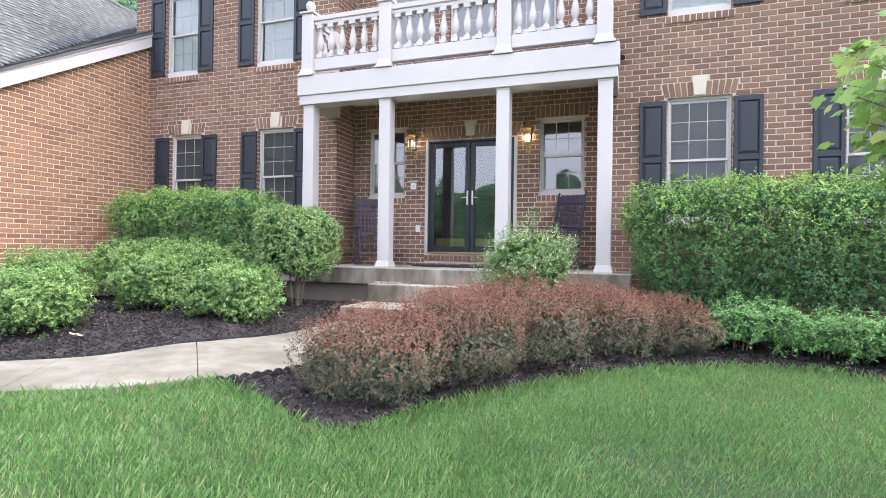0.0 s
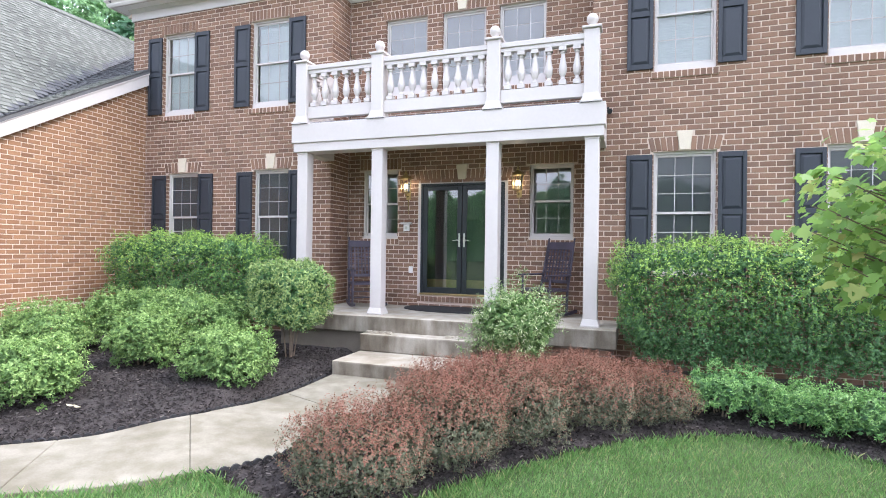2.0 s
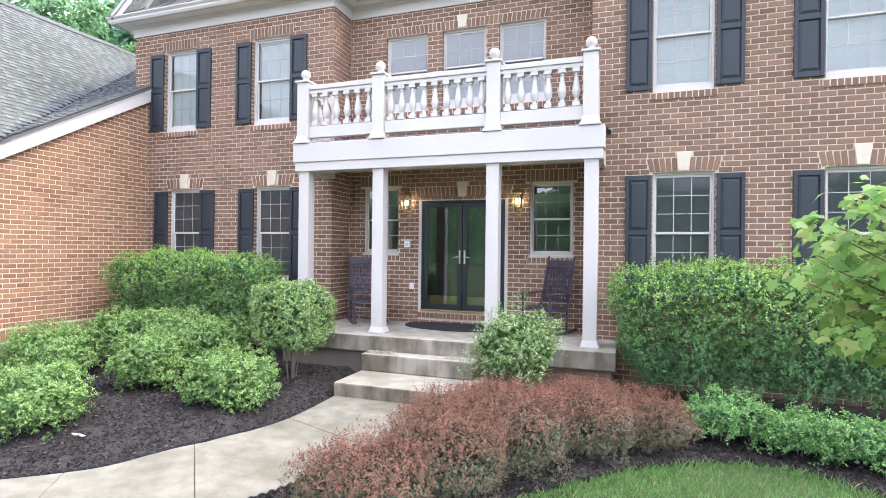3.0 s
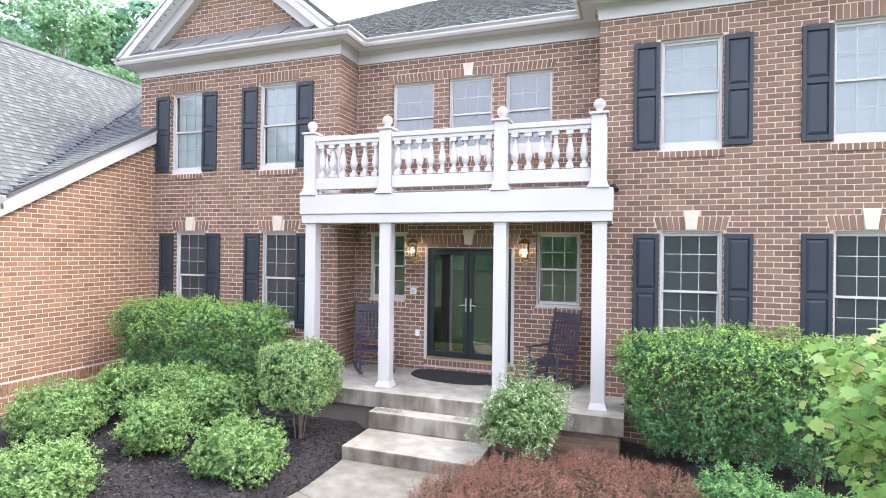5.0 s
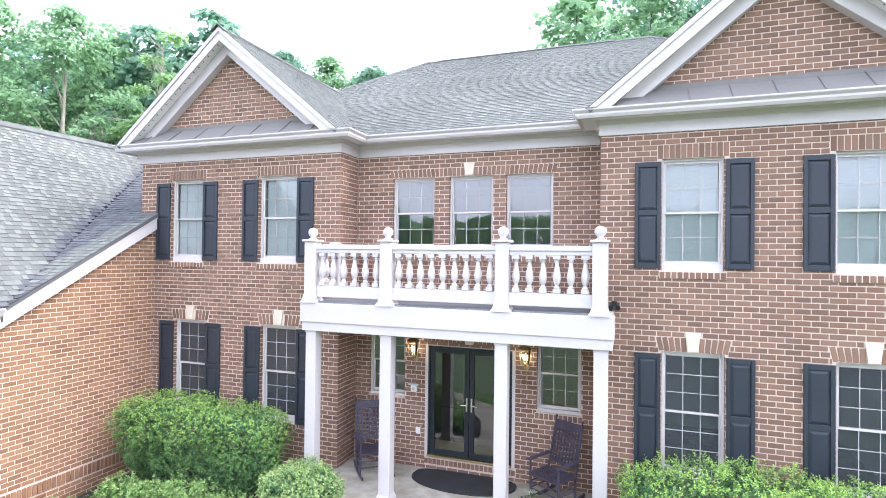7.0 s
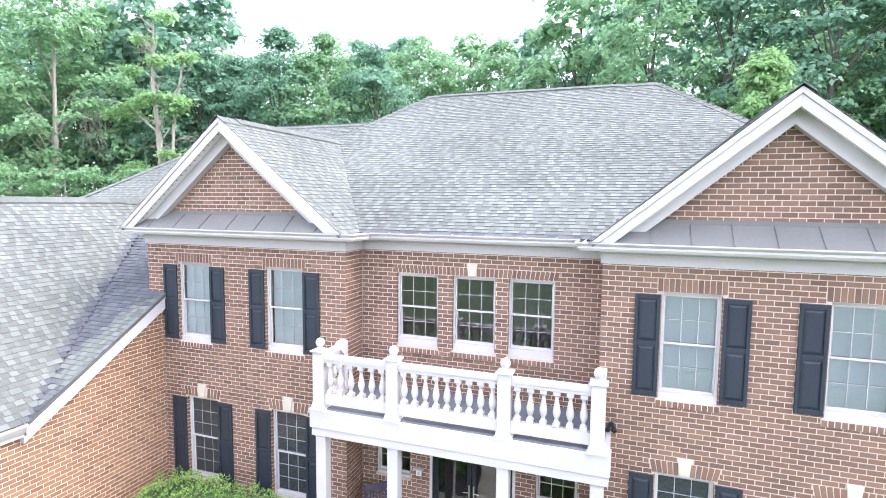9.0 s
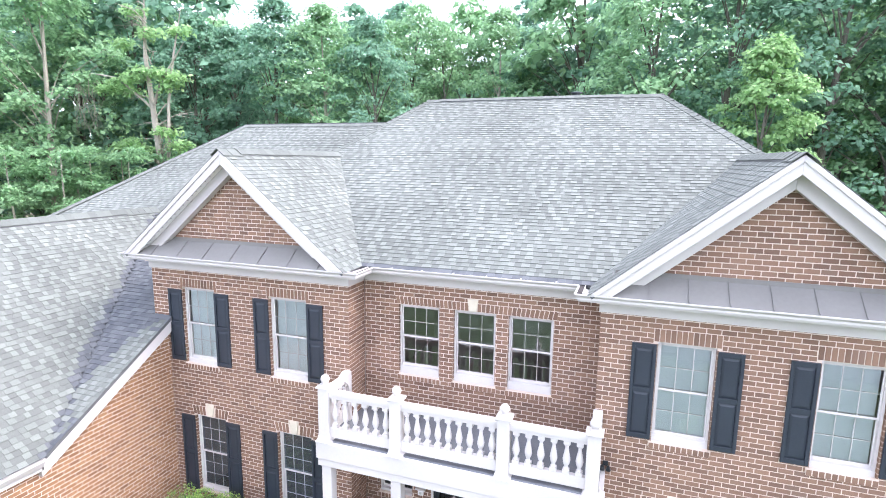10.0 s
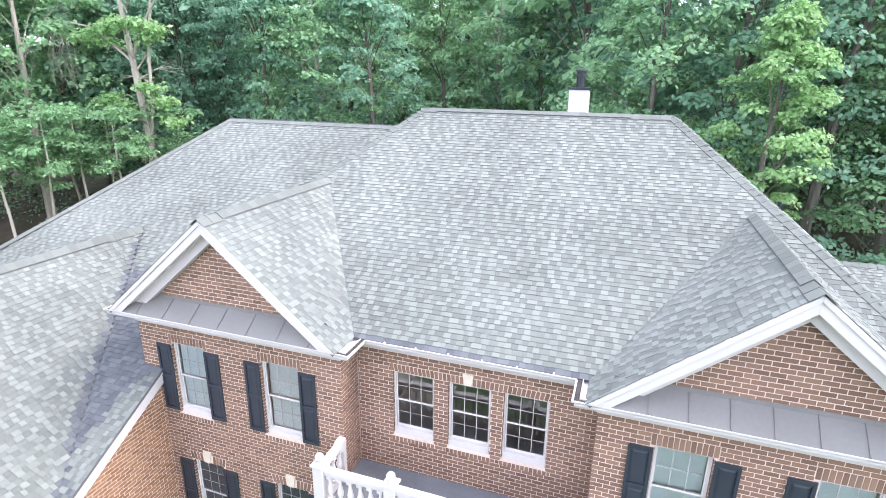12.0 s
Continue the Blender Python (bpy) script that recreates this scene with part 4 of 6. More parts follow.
part("threshold", mb, BRASS, door, "brass threshold", bevel=0.006)
cx = (dx0 + dx1) / 2
for s, (a, b) in ((-1, (dx0 + 0.085, cx - 0.004)), (1, (cx + 0.004, dx1 - 0.085))):
    yl, z0, z1 = BACK + 0.03, dz0 + 0.035, dz1 - 0.09
    m = MB()
    m.box(a, a + 0.085, yl, yl + 0.035, z0, z1)
    m.box(b - 0.085, b, yl, yl + 0.035, z0, z1)
    m.box(a + 0.085, b - 0.085, yl, yl + 0.035, z0, z0 + 0.10)
    m.box(a + 0.085, b - 0.085, yl, yl + 0.035, z1 - 0.085, z1)
    leaf = part("storm_door", m, BLACK, door, bevel=0.006)
    m = MB()
    m.face((a + 0.084, yl + 0.017, z0 + 0.099), (b - 0.084, yl + 0.017, z0 + 0.099), (b - 0.084, yl + 0.017, z1 - 0.084), (a + 0.084, yl + 0.017, z1 - 0.084))
    p = part("pane", m, DOOR_GLASS, leaf)
    p.visible_shadow = False
    hx = cx + s * 0.045
    m = MB()
    m.box(hx - 0.014, hx + 0.014, yl - 0.012, yl, 1.74, 1.98)
    m.tube([(hx, yl - 0.01, 1.86), (hx, yl - 0.05, 1.86), (hx + s * 0.04, yl - 0.055, 1.862), (hx + s * 0.11, yl - 0.05, 1.85)], [0.012, 0.011, 0.01, 0.007], 8)
    part("handle", m, STEEL, leaf, "brushed steel lever handle", bevel=0.002)
    m = MB()
    yi = BACK + 0.12
    m.box(a, b, yi, yi + 0.045, z0, z1)
    inner = part("inner_door", m, BLACK, door, "dark inner door leaf")
    for za, zb in ((z0 + 0.32, z0 + 0.85), (z0 + 1.0, z1 - 0.15)):
        pm = MB()
        pm.box(a + 0.12, b - 0.12, yi - 0.014, yi, za, zb)
        part("door_panel", pm, BLACK, inner, bevel=0.01)
    m = MB()
    m.box(a + 0.06, b - 0.06, yi - 0.004, yi, z0 + 0.06, z0 + 0.24)
    part("kick_plate", m, BRASS, inner, "brass kick plate")


# ---- wall lanterns, letter box, small fittings ----
def lantern():
    la = thing("wall_lantern", "lit brass and glass wall lantern with a long tail", "wall lamp", "lanterns beside the front door")
    m = MB()
    m.box(-0.045, 0.045, -0.02, 0, -0.09, 0.09)
    part("backplate", m, BRASS, la, bevel=0.008)
    m = MB()
    m.tube([(0, -0.01, -0.02), (0, -0.07, -0.05), (0, -0.13, -0.03), (0, -0.15, 0.01)], 0.009, 8)
    part("arm", m, BRASS, la)
    m = MB()
    m.lathe([(0.03, 0.01), (0.078, 0.02), (0.083, 0.035)], (0, -0.15, 0), 8)
    for k in range(8):
        a = 2 * math.pi * k / 8
        m.tube([(0.081 * math.cos(a), -0.15 + 0.081 * math.sin(a), 0.03), (0.100 * math.cos(a), -0.15 + 0.100 * math.sin(a), 0.27)], 0.005, 5)
    m.lathe([(0.105, 0.265), (0.110, 0.28), (0.06, 0.33), (0.03, 0.35), (0.03, 0.37), (0.012, 0.39), (0.014, 0.41), (0.002, 0.43)], (0, -0.15, 0), 8)
    part("cage", m, BRASS, la)
    m = MB()
    for k in range(8):
        a, b = 2 * math.pi * k / 8, 2 * math.pi * (k + 1) / 8
        m.face((0.077 * math.cos(a), -0.15 + 0.077 * math.sin(a), 0.035), (0.077 * math.cos(b), -0.15 + 0.077 * math.sin(b), 0.035), (0.096 * math.cos(b), -0.15 + 0.096 * math.sin(b), 0.268), (0.096 * math.cos(a), -0.15 + 0.096 * math.sin(a), 0.268))
    p = part("glass", m, CLEAR, la, "clear bevelled glass")
    p.visible_shadow = False
    for k in range(3):
        a = 2 * math.pi * k / 3 - math.pi / 2
        x, y = 0.032 * math.cos(a), -0.15 + 0.032 * math.sin(a)
        m = MB()
        m.lathe([(0.011, 0.03), (0.011, 0.10), (0.008, 0.102)], (x, y, 0), 8)
        part("candle", m, CREAM, la, "cream candle sleeve")
        m = MB()
        m.lathe([(0.007, 0.102), (0.013, 0.122), (0.012, 0.145), (0.006, 0.168), (0.001, 0.182)], (x, y, 0), 8)
        part("bulb", m, BULB, la, "glowing warm flame-shaped bulb", smooth=True)
    m = MB()
    m.tube([(0, -0.012, -0.08), (0, -0.03, -0.16), (0, -0.018, -0.34)], [0.009, 0.007, 0.003], 6)
    m.lathe([(0.004, 0), (0.012, 0.012), (0.004, 0.03)], (0, -0.018, -0.36), 8)
    part("tail", m, BRASS, la)
    return la


la = lantern()
la.matrix_basis = pose(-3.05, BACK - 0.002, 2.68)
copy_thing(la, pose(-1.02, BACK - 0.002, 2.68))

box = thing("door_chime_box", "small white plastic box with a hood beside the door", "letter box")
mb = MB()
mb.box(-3.13, -3.02, BACK - 0.06, BACK - 0.002, 2.02, 2.14)
part("body", mb, SOFFIT, box, bevel=0.01)
mb = MB()
mb.box(-3.18, -2.97, BACK - 0.085, BACK - 0.002, 2.14, 2.175)
part("hood", mb, WHITE, box, bevel=0.008)
mb = MB()
mb.box(-3.1, -3.05, BACK - 0.064, BACK - 0.06, 2.05, 2.1)
part("cover_plate", mb, STEEL, box)
outlet = thing("outdoor_socket", "small pale outdoor socket cover on the brick wall", "socket")
mb = MB()
mb.box(-3.03, -2.95, BACK - 0.022, BACK - 0.002, 1.26, 1.38)
part("cover", mb, SOFFIT, outlet, bevel=0.006)
flood = thing("floodlight", "dark twin floodlight fixed to the brick wall", "floodlight")
mb = MB()
mb.box(0.37, 0.45, FRONT - 0.03, FRONT - 0.002, 3.77, 3.85)
part("bracket", mb, BLACK, flood, bevel=0.008)
for dx in (-0.045, 0.05):
    mb = MB()
    mb.lathe([(0.016, 0), (0.028, 0.02), (0.040, 0.075), (0.038, 0.085)], seg=12, m=pose(0.41 + dx, FRONT - 0.05, 3.79, 115, 0, 20 * dx))
    part("lamp_head", mb, BLACK, flood)

mat = thing("doormat", "dark grey half-round rubber doormat on the porch", "doormat")
mb = MB()
edge = []
for k in range(40):
    a = 2 * math.pi * k / 40
    c, s = math.cos(a), math.sin(a)
    p = 2.0 if s < 0 else 4.0
    edge.append((-2.03 + 0.91 * math.copysign(abs(c) ** (2 / p), c), 8.04 + (0.49 if s < 0 else 0.32) * math.copysign(abs(s) ** (2 / p), s)))
mb.prism([(x, y, 0.671) for x, y in edge], (0, 0, 0.014))
part("mat", mb, RUBBER, mat)
mb = MB()
mb.tube([(-2.03 + (x + 2.03) * 0.985, 8.04 + (y - 8.04) * 0.97, 0.685) for x, y in edge + edge[:1]], 0.007, 6)
part("raised_rim", mb, RUBBER, mat)


def cored_brick():
    """A grey block lying on its side, its holes up."""
    cb = thing("cored_block", "grey cored concrete block lying on the step", "concrete block", "blocks on the step")
    m = MB()
    m.box(-0.21, 0.21, -0.052, 0.052, 0, 0.012)
    for i in range(4):
        m.lathe([(0.049, 0.012), (0.048, 0.030), (0.034, 0.030), (0.032, 0.014)], (-0.155 + i * 0.103, 0, 0), 14)
    part("block", m, CONCRETE, cb)
    # dark discs stand in for the shade inside the holes
    for i in range(4):
        m = MB()
        m.lathe([(0.031, 0.013), (0.031, 0.017)], (-0.155 + i * 0.103, 0, 0), 14)
        part("hole", m, SHADED_CONCRETE, cb, "dark disc for the shaded hole")
    return cb


cb = cored_brick()
cb.matrix_basis = pose(-2.68, 6.50, 0.4505, 0, 0, 2)
copy_thing(cb, pose(-1.46, 6.50, 0.4505, 0, 0, -4))


# ---- rocking chairs ----
def rocking_chair():
    ch = thing("rocking_chair", "dark-stained wooden rocking chair with a woven slat back, on the porch", "chair", "rocking chairs on the porch")
    lean = lambda z: 0.20 + 0.22 * (z - 0.42)
    for s in (-1, 1):
        x = s * 0.27
        m = MB()
        pts = []
        for i in range(13):
            t = -0.46 + i * 0.0735
            pts.append((x, t, 0.02 + 0.22 * t * t))
        m.prism([(px - 0.014, py, pz) for px, py, pz in pts] + [(px - 0.014, py, pz + 0.045) for px, py, pz in reversed(pts)], (0.028, 0, 0))
        part("rocker", m, CHAIR, ch)
        m = MB()
        m.tube([(x, -0.24, 0.07), (x, -0.25, 0.40), (x, -0.25, 0.64)], [0.018, 0.021, 0.016], 8)
        part("front_post", m, CHAIR, ch)
        m = MB()
        m.tube([(x * 0.98, 0.17, 0.06), (x * 0.98, 0.19, 0.42), (x * 0.95, lean(0.8), 0.80), (x * 0.93, lean(1.2), 1.18), (x * 0.93, lean(1.21), 1.19), (x * 0.93, lean(1.24), 1.215), (x * 0.93, lean(1.26), 1.24)], [0.018, 0.021, 0.019, 0.015, 0.009, 0.02, 0.004], 8)
        part("back_post", m, CHAIR, ch)
        m = MB()
        m.box(x - 0.045, x + 0.045, -0.32, 0.24, 0.64, 0.665)
        part("armrest", m, CHAIR, ch, bevel=0.01)
        for z in (0.2, 0.3):
            m = MB()
            m.tube([(x, -0.245, z), (x * 0.98, 0.18, z + 0.01)], 0.011, 6)
            part("side_stretcher", m, CHAIR, ch)
    for z in (0.19, 0.29):
        m = MB()
        m.tube([(-0.27, -0.245, z), (0.27, -0.245, z)], 0.012, 6)
        part("front_stretcher", m, CHAIR, ch)
    m = MB()
    m.box(-0.28, 0.28, -0.28, 0.2, 0.40, 0.435)
    part("seat", m, CHAIR, ch, bevel=0.006)
    for i in range(9):
        m = MB()
        m.box(-0.285, 0.285, -0.27 + i * 0.052, -0.235 + i * 0.052, 0.435, 0.443)
        part("seat_slat", m, CHAIR, ch)
    for z0, z1 in ((0.52, 0.57), (1.05, 1.17)):
        m = MB()
        m.prism([(-0.25, lean(z0) - 0.012, z0), (0.25, lean(z0) - 0.012, z0), (0.25, lean(z1) - 0.012, z1), (-0.25, lean(z1) - 0.012, z1)], (0, 0.024, 0))
        part("back_rail", m, CHAIR, ch, bevel=0.005)
    for i in range(8):
        x = -0.215 + i * 0.0615
        za, zb = 0.57, 1.05
        m = MB()
        m.prism([(x - 0.012, lean(za) - 0.006, za), (x + 0.012, lean(za) - 0.006, za), (x + 0.012, lean(zb) - 0.006, zb), (x - 0.012, lean(zb) - 0.006, zb)], (0, 0.009, 0))
        part("back_slat", m, CHAIR, ch)
    for j in range(7):
        z = 0.62 + j * 0.064
        m = MB()
        m.prism([(-0.24, lean(z) - 0.014, z), (0.24, lean(z) - 0.014, z), (0.24, lean(z + 0.017) - 0.014, z + 0.017), (-0.24, lean(z + 0.017) - 0.014, z + 0.017)], (0, 0.007, 0))
        part("cross_slat", m, CHAIR, ch)
    return ch


rc = rocking_chair()
rc.matrix_basis = pose(-0.47, 7.88, 0.665, 0, 0, -30)
copy_thing(rc, pose(-3.62, 7.86, 0.665, 0, 0, 38))

# ---- porch columns and balcony ----
COLS = [-4.31, -2.955, -1.115, 0.268]


def column():
    co = thing("porch_column", "square white porch column with a flared base", "column", "porch columns")
    m = MB()
    m.box(-0.095, 0.095, -0.095, 0.095, 0.10, 2.575)
    part("shaft", m, WHITE, co, bevel=0.012)
    m = MB()
    m.prism([(-0.126, -0.126, 0.0), (0.126, -0.126, 0.0), (0.126, 0.126, 0.0), (-0.126, 0.126, 0.0)], (0, 0, 0.028))
    a, b = 0.122, 0.097
    m.add([(-a, -a, 0.028), (a, -a, 0.028), (a, a, 0.028), (-a, a, 0.028), (-b, -b, 0.105), (b, -b, 0.105), (b, b, 0.105), (-b, b, 0.105)], [(0, 1, 5, 4), (1, 2, 6, 5), (2, 3, 7, 6), (3, 0, 4, 7), (4, 5, 6, 7)])
    part("base", m, WHITE, co, bevel=0.006)
    m = MB()
    m.box(-0.102, 0.102, -0.102, 0.102, 2.545, 2.575)
    part("capital", m, WHITE, co, bevel=0.006)
    return co


co = column()
co.matrix_basis = pose(COLS[0], 6.99, 0.67)
for x in COLS[1:]:
    copy_thing(co, pose(x, 6.99, 0.67))

BX0, BX1, BY = -4.48, 0.445, 6.83
balcony = thing("balcony", "white painted balcony over the porch", "balcony", kind="structure")
mb = MB()
mb.box(BX0 + 0.025, BX1 - 0.02, BY + 0.025, BY + 0.30, 3.245, 3.39)
part("lower_beam", mb, WHITE, balcony, bevel=0.008)
mb = MB()
mb.box(BX0, BX1, BY, BY + 0.30, 3.39, 3.70)
part("fascia_board", mb, WHITE, balcony, bevel=0.01)
for x0, x1 in ((BX0 + 0.03, BX0 + 0.25), (BX1 - 0.25, BX1 - 0.03)):
    mb = MB()
    mb.box(x0, x1, BY + 0.30, FRONT - 0.002, 3.24, 3.70)
    part("side_beam", mb, WHITE, balcony, bevel=0.008)
mb = MB()
mb.box(BX0 + 0.25, BX1 - 0.25, BY + 0.30, FRONT, 3.60, 3.63)
mb.box(LX1, RX0, FRONT, BACK, 3.60, 3.63)
part("porch_ceiling", mb, SOFFIT, balcony, "white boarded porch ceiling")
mb = MB()
mb.box(BX0 + 0.10, BX1 - 0.10, BY + 0.08, FRONT - 0.002, 3.70, 3.73)
mb.box(LX1, RX0, FRONT - 0.002, BACK - 0.001, 3.64, 3.73)
part("deck", mb, DECK, balcony, "dark grey membrane deck")

railing = thing("balustrade", "white turned balustrade with ball finials round the balcony", "balustrade")
PX = [-4.325, -2.955, -1.11, 0.25]
PY = 6.95
HW = 0.10


def post(x):
    m = MB()
    m.box(x - HW, x + HW, PY - HW, PY + HW, 3.76, 4.70)
    p = part("post", m, WHITE, railing, bevel=0.01)
    m = MB()
    rings = [(3.70, 0.045), (3.725, 0.045), (3.735, 0.03), (3.77, 0.014), (3.83, 0.004)]
    for (za, ea), (zb, eb) in zip(rings, rings[1:]):
        lo, hi = HW + ea, HW + eb
        c = [(-1, -1), (1, -1), (1, 1), (-1, 1)]
        m.add([(x + lo * i, PY + lo * j, za) for i, j in c] + [(x + hi * i, PY + hi * j, zb) for i, j in c], [(0, 1, 5, 4), (1, 2, 6, 5), (2, 3, 7, 6), (3, 0, 4, 7)])
    part("post_base", m, WHITE, p)
    m = MB()
    m.box(x - HW - 0.03, x + HW + 0.03, PY - HW - 0.03, PY + HW + 0.03, 4.70, 4.735)
    part("post_cap", m, WHITE, p, bevel=0.01)
    m = MB()
    prof = [(0.075, 0.0), (0.07, 0.015), (0.04, 0.03), (0.045, 0.045)]
    prof += [(0.080 * math.sin(a), 0.118 - 0.080 * math.cos(a)) for a in [math.pi * k / 10 for k in range(2, 10)]] + [(0.004, 0.198)]
    m.lathe(prof, (x, PY, 4.735), 18)
    part("ball_finial", m, WHITE, p, smooth=True)


for x in PX:
    post(x)
BAL = MB()
BAL.box(-0.05, 0.05, -0.05, 0.05, 0.0, 0.06)
BAL.lathe([(0.038, 0.06), (0.042, 0.075), (0.03, 0.095), (0.026, 0.11), (0.045, 0.15), (0.057, 0.20), (0.058, 0.23), (0.048, 0.29), (0.034, 0.36), (0.026, 0.42), (0.03, 0.435), (0.04, 0.445), (0.03, 0.46), (0.03, 0.475)], (0, 0, 0), 12)
BAL.box(-0.05, 0.05, -0.05, 0.05, 0.475, 0.53)
bal_mesh = BAL.mesh("baluster", WHITE)


def bay(a, b, n, along_y=False, at=PY):
    def put(name, u0, u1, v0, v1, z0, z1, bv=0.008):
        m = MB()
        if along_y:
            m.box(at + v0, at + v1, u0, u1, z0, z1)
        else:
            m.box(u0, u1, at + v0, at + v1, z0, z1)
        part(name, m, WHITE, railing, bevel=bv)
    put("bottom_rail", a, b, -0.045, 0.045, 3.797, 3.985)
    put("top_rail", a, b, -0.07, 0.07, 4.58, 4.655)
    put("top_rail_fillet", a, b, -0.05, 0.05, 4.52, 4.58)
    for i in range(n):
        u = a + (b - a) * (i + 0.5) / n
        o = part("baluster", bal_mesh, WHITE, railing)
        o.location = (at, u, 3.99) if along_y else (u, at, 3.99)


bay(PX[0] + HW, PX[1] - HW, 6)
bay(PX[1] + HW, PX[2] - HW, 9)
bay(PX[2] + HW, PX[3] - HW, 6)
bay(PY + HW, FRONT - 0.06, 3, True, PX[0])
bay(PY + HW, FRONT - 0.06, 3, True, PX[3])
for x in (PX[0], PX[3]):
    m = MB()
    prof = [(3.73, 0.10), (4.42, 0.10), (4.50, 0.16), (4.56, 0.24), (4.62, 0.26), (4.67, 0.22), (4.71, 0.12), (4.71, 0.0), (3.73, 0.0)]
    m.prism([(x - 0.075, FRONT - 0.004 - d, z) for z, d in prof], (0.15, 0, 0))
    part("wall_bracket", m, WHITE, railing, bevel=0.012)

hose = thing("garden_hose", "brown garden hose coiled on the brick wall", "hose")
mb = MB()
for k in range(4):
    mb.tube([(WX + 0.06 + k * 0.022 + 0.01 * math.sin(3 * a + k), 4.62 + (0.20 + 0.012 * k) * math.sin(a), 0.50 + (0.27 + 0.01 * k) * math.cos(a)) for a in [2 * math.pi * i / 24 for i in range(25)]], 0.011, 6)
part("coil", mb, surface("hose_rubber", (0.12, 0.05, 0.025), (0.2, 0.085, 0.045), 0.5), hose)
mb = MB()
mb.box(WX, WX + 0.16, 4.54, 4.70, 0.70, 0.78)
part("hanger", mb, BLACK, hose, bevel=0.01)


# ---- bed edging, a fallen leaf ----
def scallop():
    m = MB()
    prof = [(-0.044, 0.0)] + [(-0.042 * math.cos(a), 0.03 + 0.042 * math.sin(a)) for a in [math.pi * k / 8 for k in range(9)]] + [(0.044, 0.0)]
    m.prism([(x, -0.011, z) for x, z in prof], (0, 0.022, 0))
    return m.mesh("scallop", RUBBER)


SCALLOP = scallop()


def edging(line, keep, side, label):
    """A row of low half-round edging pieces beside the walkway."""
    row = thing("garden_edging", label, "garden edging")
    left = 0.0
    for (xa, ya), (xb, yb) in zip(line, line[1:]):
        d = math.hypot(xb - xa, yb - ya)
        while left < d:
            f = left / d
            x, y = xa + (xb - xa) * f, ya + (yb - ya) * f
            nx, ny = -(yb - ya) / d * side, (xb - xa) / d * side
            if keep(y):
                o = part("scallop", SCALLOP, None, row)
                o.matrix_basis = pose(x + nx * 0.024, y + ny * 0.024, ground_z(x, y) + 0.002, 0, 0, math.degrees(math.atan2(yb - ya, xb - xa)))
            left += 0.087
        left -= d


edging(WALK_IN, lambda y: 2.60 < y < 4.3, 1, "low dark scalloped rubber edging between walkway and mulch")
edging(WALK_OUT, lambda y: 1.0 < y < 5.5, -1, "low dark scalloped rubber edging between walkway and mulch")

leaf_thing = thing("fallen_leaf", "pale dry curled leaf lying on the mulch", "leaf", at=pose(-4.41, 3.21, ground_z(-4.41, 3.21) + 0.075, 8, 12, 30))
DRY = surface("dry_leaf", (0.36, 0.32, 0.22), (0.50, 0.46, 0.34), 0.8, 12.0, 90.0, 0.3)
for k, (dx, turn) in enumerate(((-0.032, 8), (0.036, -14))):
    m, nu = MB(), 6
    for i in range(nu + 1):
        t = i / nu
        w = 0.019 * math.sin(math.pi * (0.08 + 0.88 * t)) ** 0.8
        for s in (-1, 0, 1):
            m.v.append((dx + (t - 0.5) * 0.07, s * w, 0.012 * abs(s) + 0.012 * (2 * t - 1) ** 2))
    for i in range(nu):
        for s in range(2):
            a = i * 3 + s
            m.f.append((a, a + 3, a + 4, a + 1))
            m.mi.append(0)
    o = part("leaf_half", m, DRY, leaf_thing, smooth=True)
    o.rotation_euler = (0, 0, radians(turn))


# ---- shrubs ----
def lumps(P, seed, scale, amount):
    return np.array([amount * noise.noise((p[0] * scale + seed, p[1] * scale, p[2] * scale)) for p in P])


def body(n, rng, R, square, under):
    """Points spread evenly over a rounded block, as shares of its radii, and their normals."""
    D = unit(rng.normal(size=(n * 14, 3)))
    k = (np.abs(D) ** square).sum(axis=1) ** (-1 / square)
    S = D * k[:, None]
    G = np.sign(S) * np.abs(S) ** (square - 1) / R
    w = np.linalg.norm(G, axis=1) * k ** 2 / np.abs((unit(G * R) * D).sum(axis=1))
    keep = (D[:, 2] > under) & (rng.random(len(D)) < w / np.percentile(w, 97))
    return S[keep][:n], unit(G)[keep][:n]


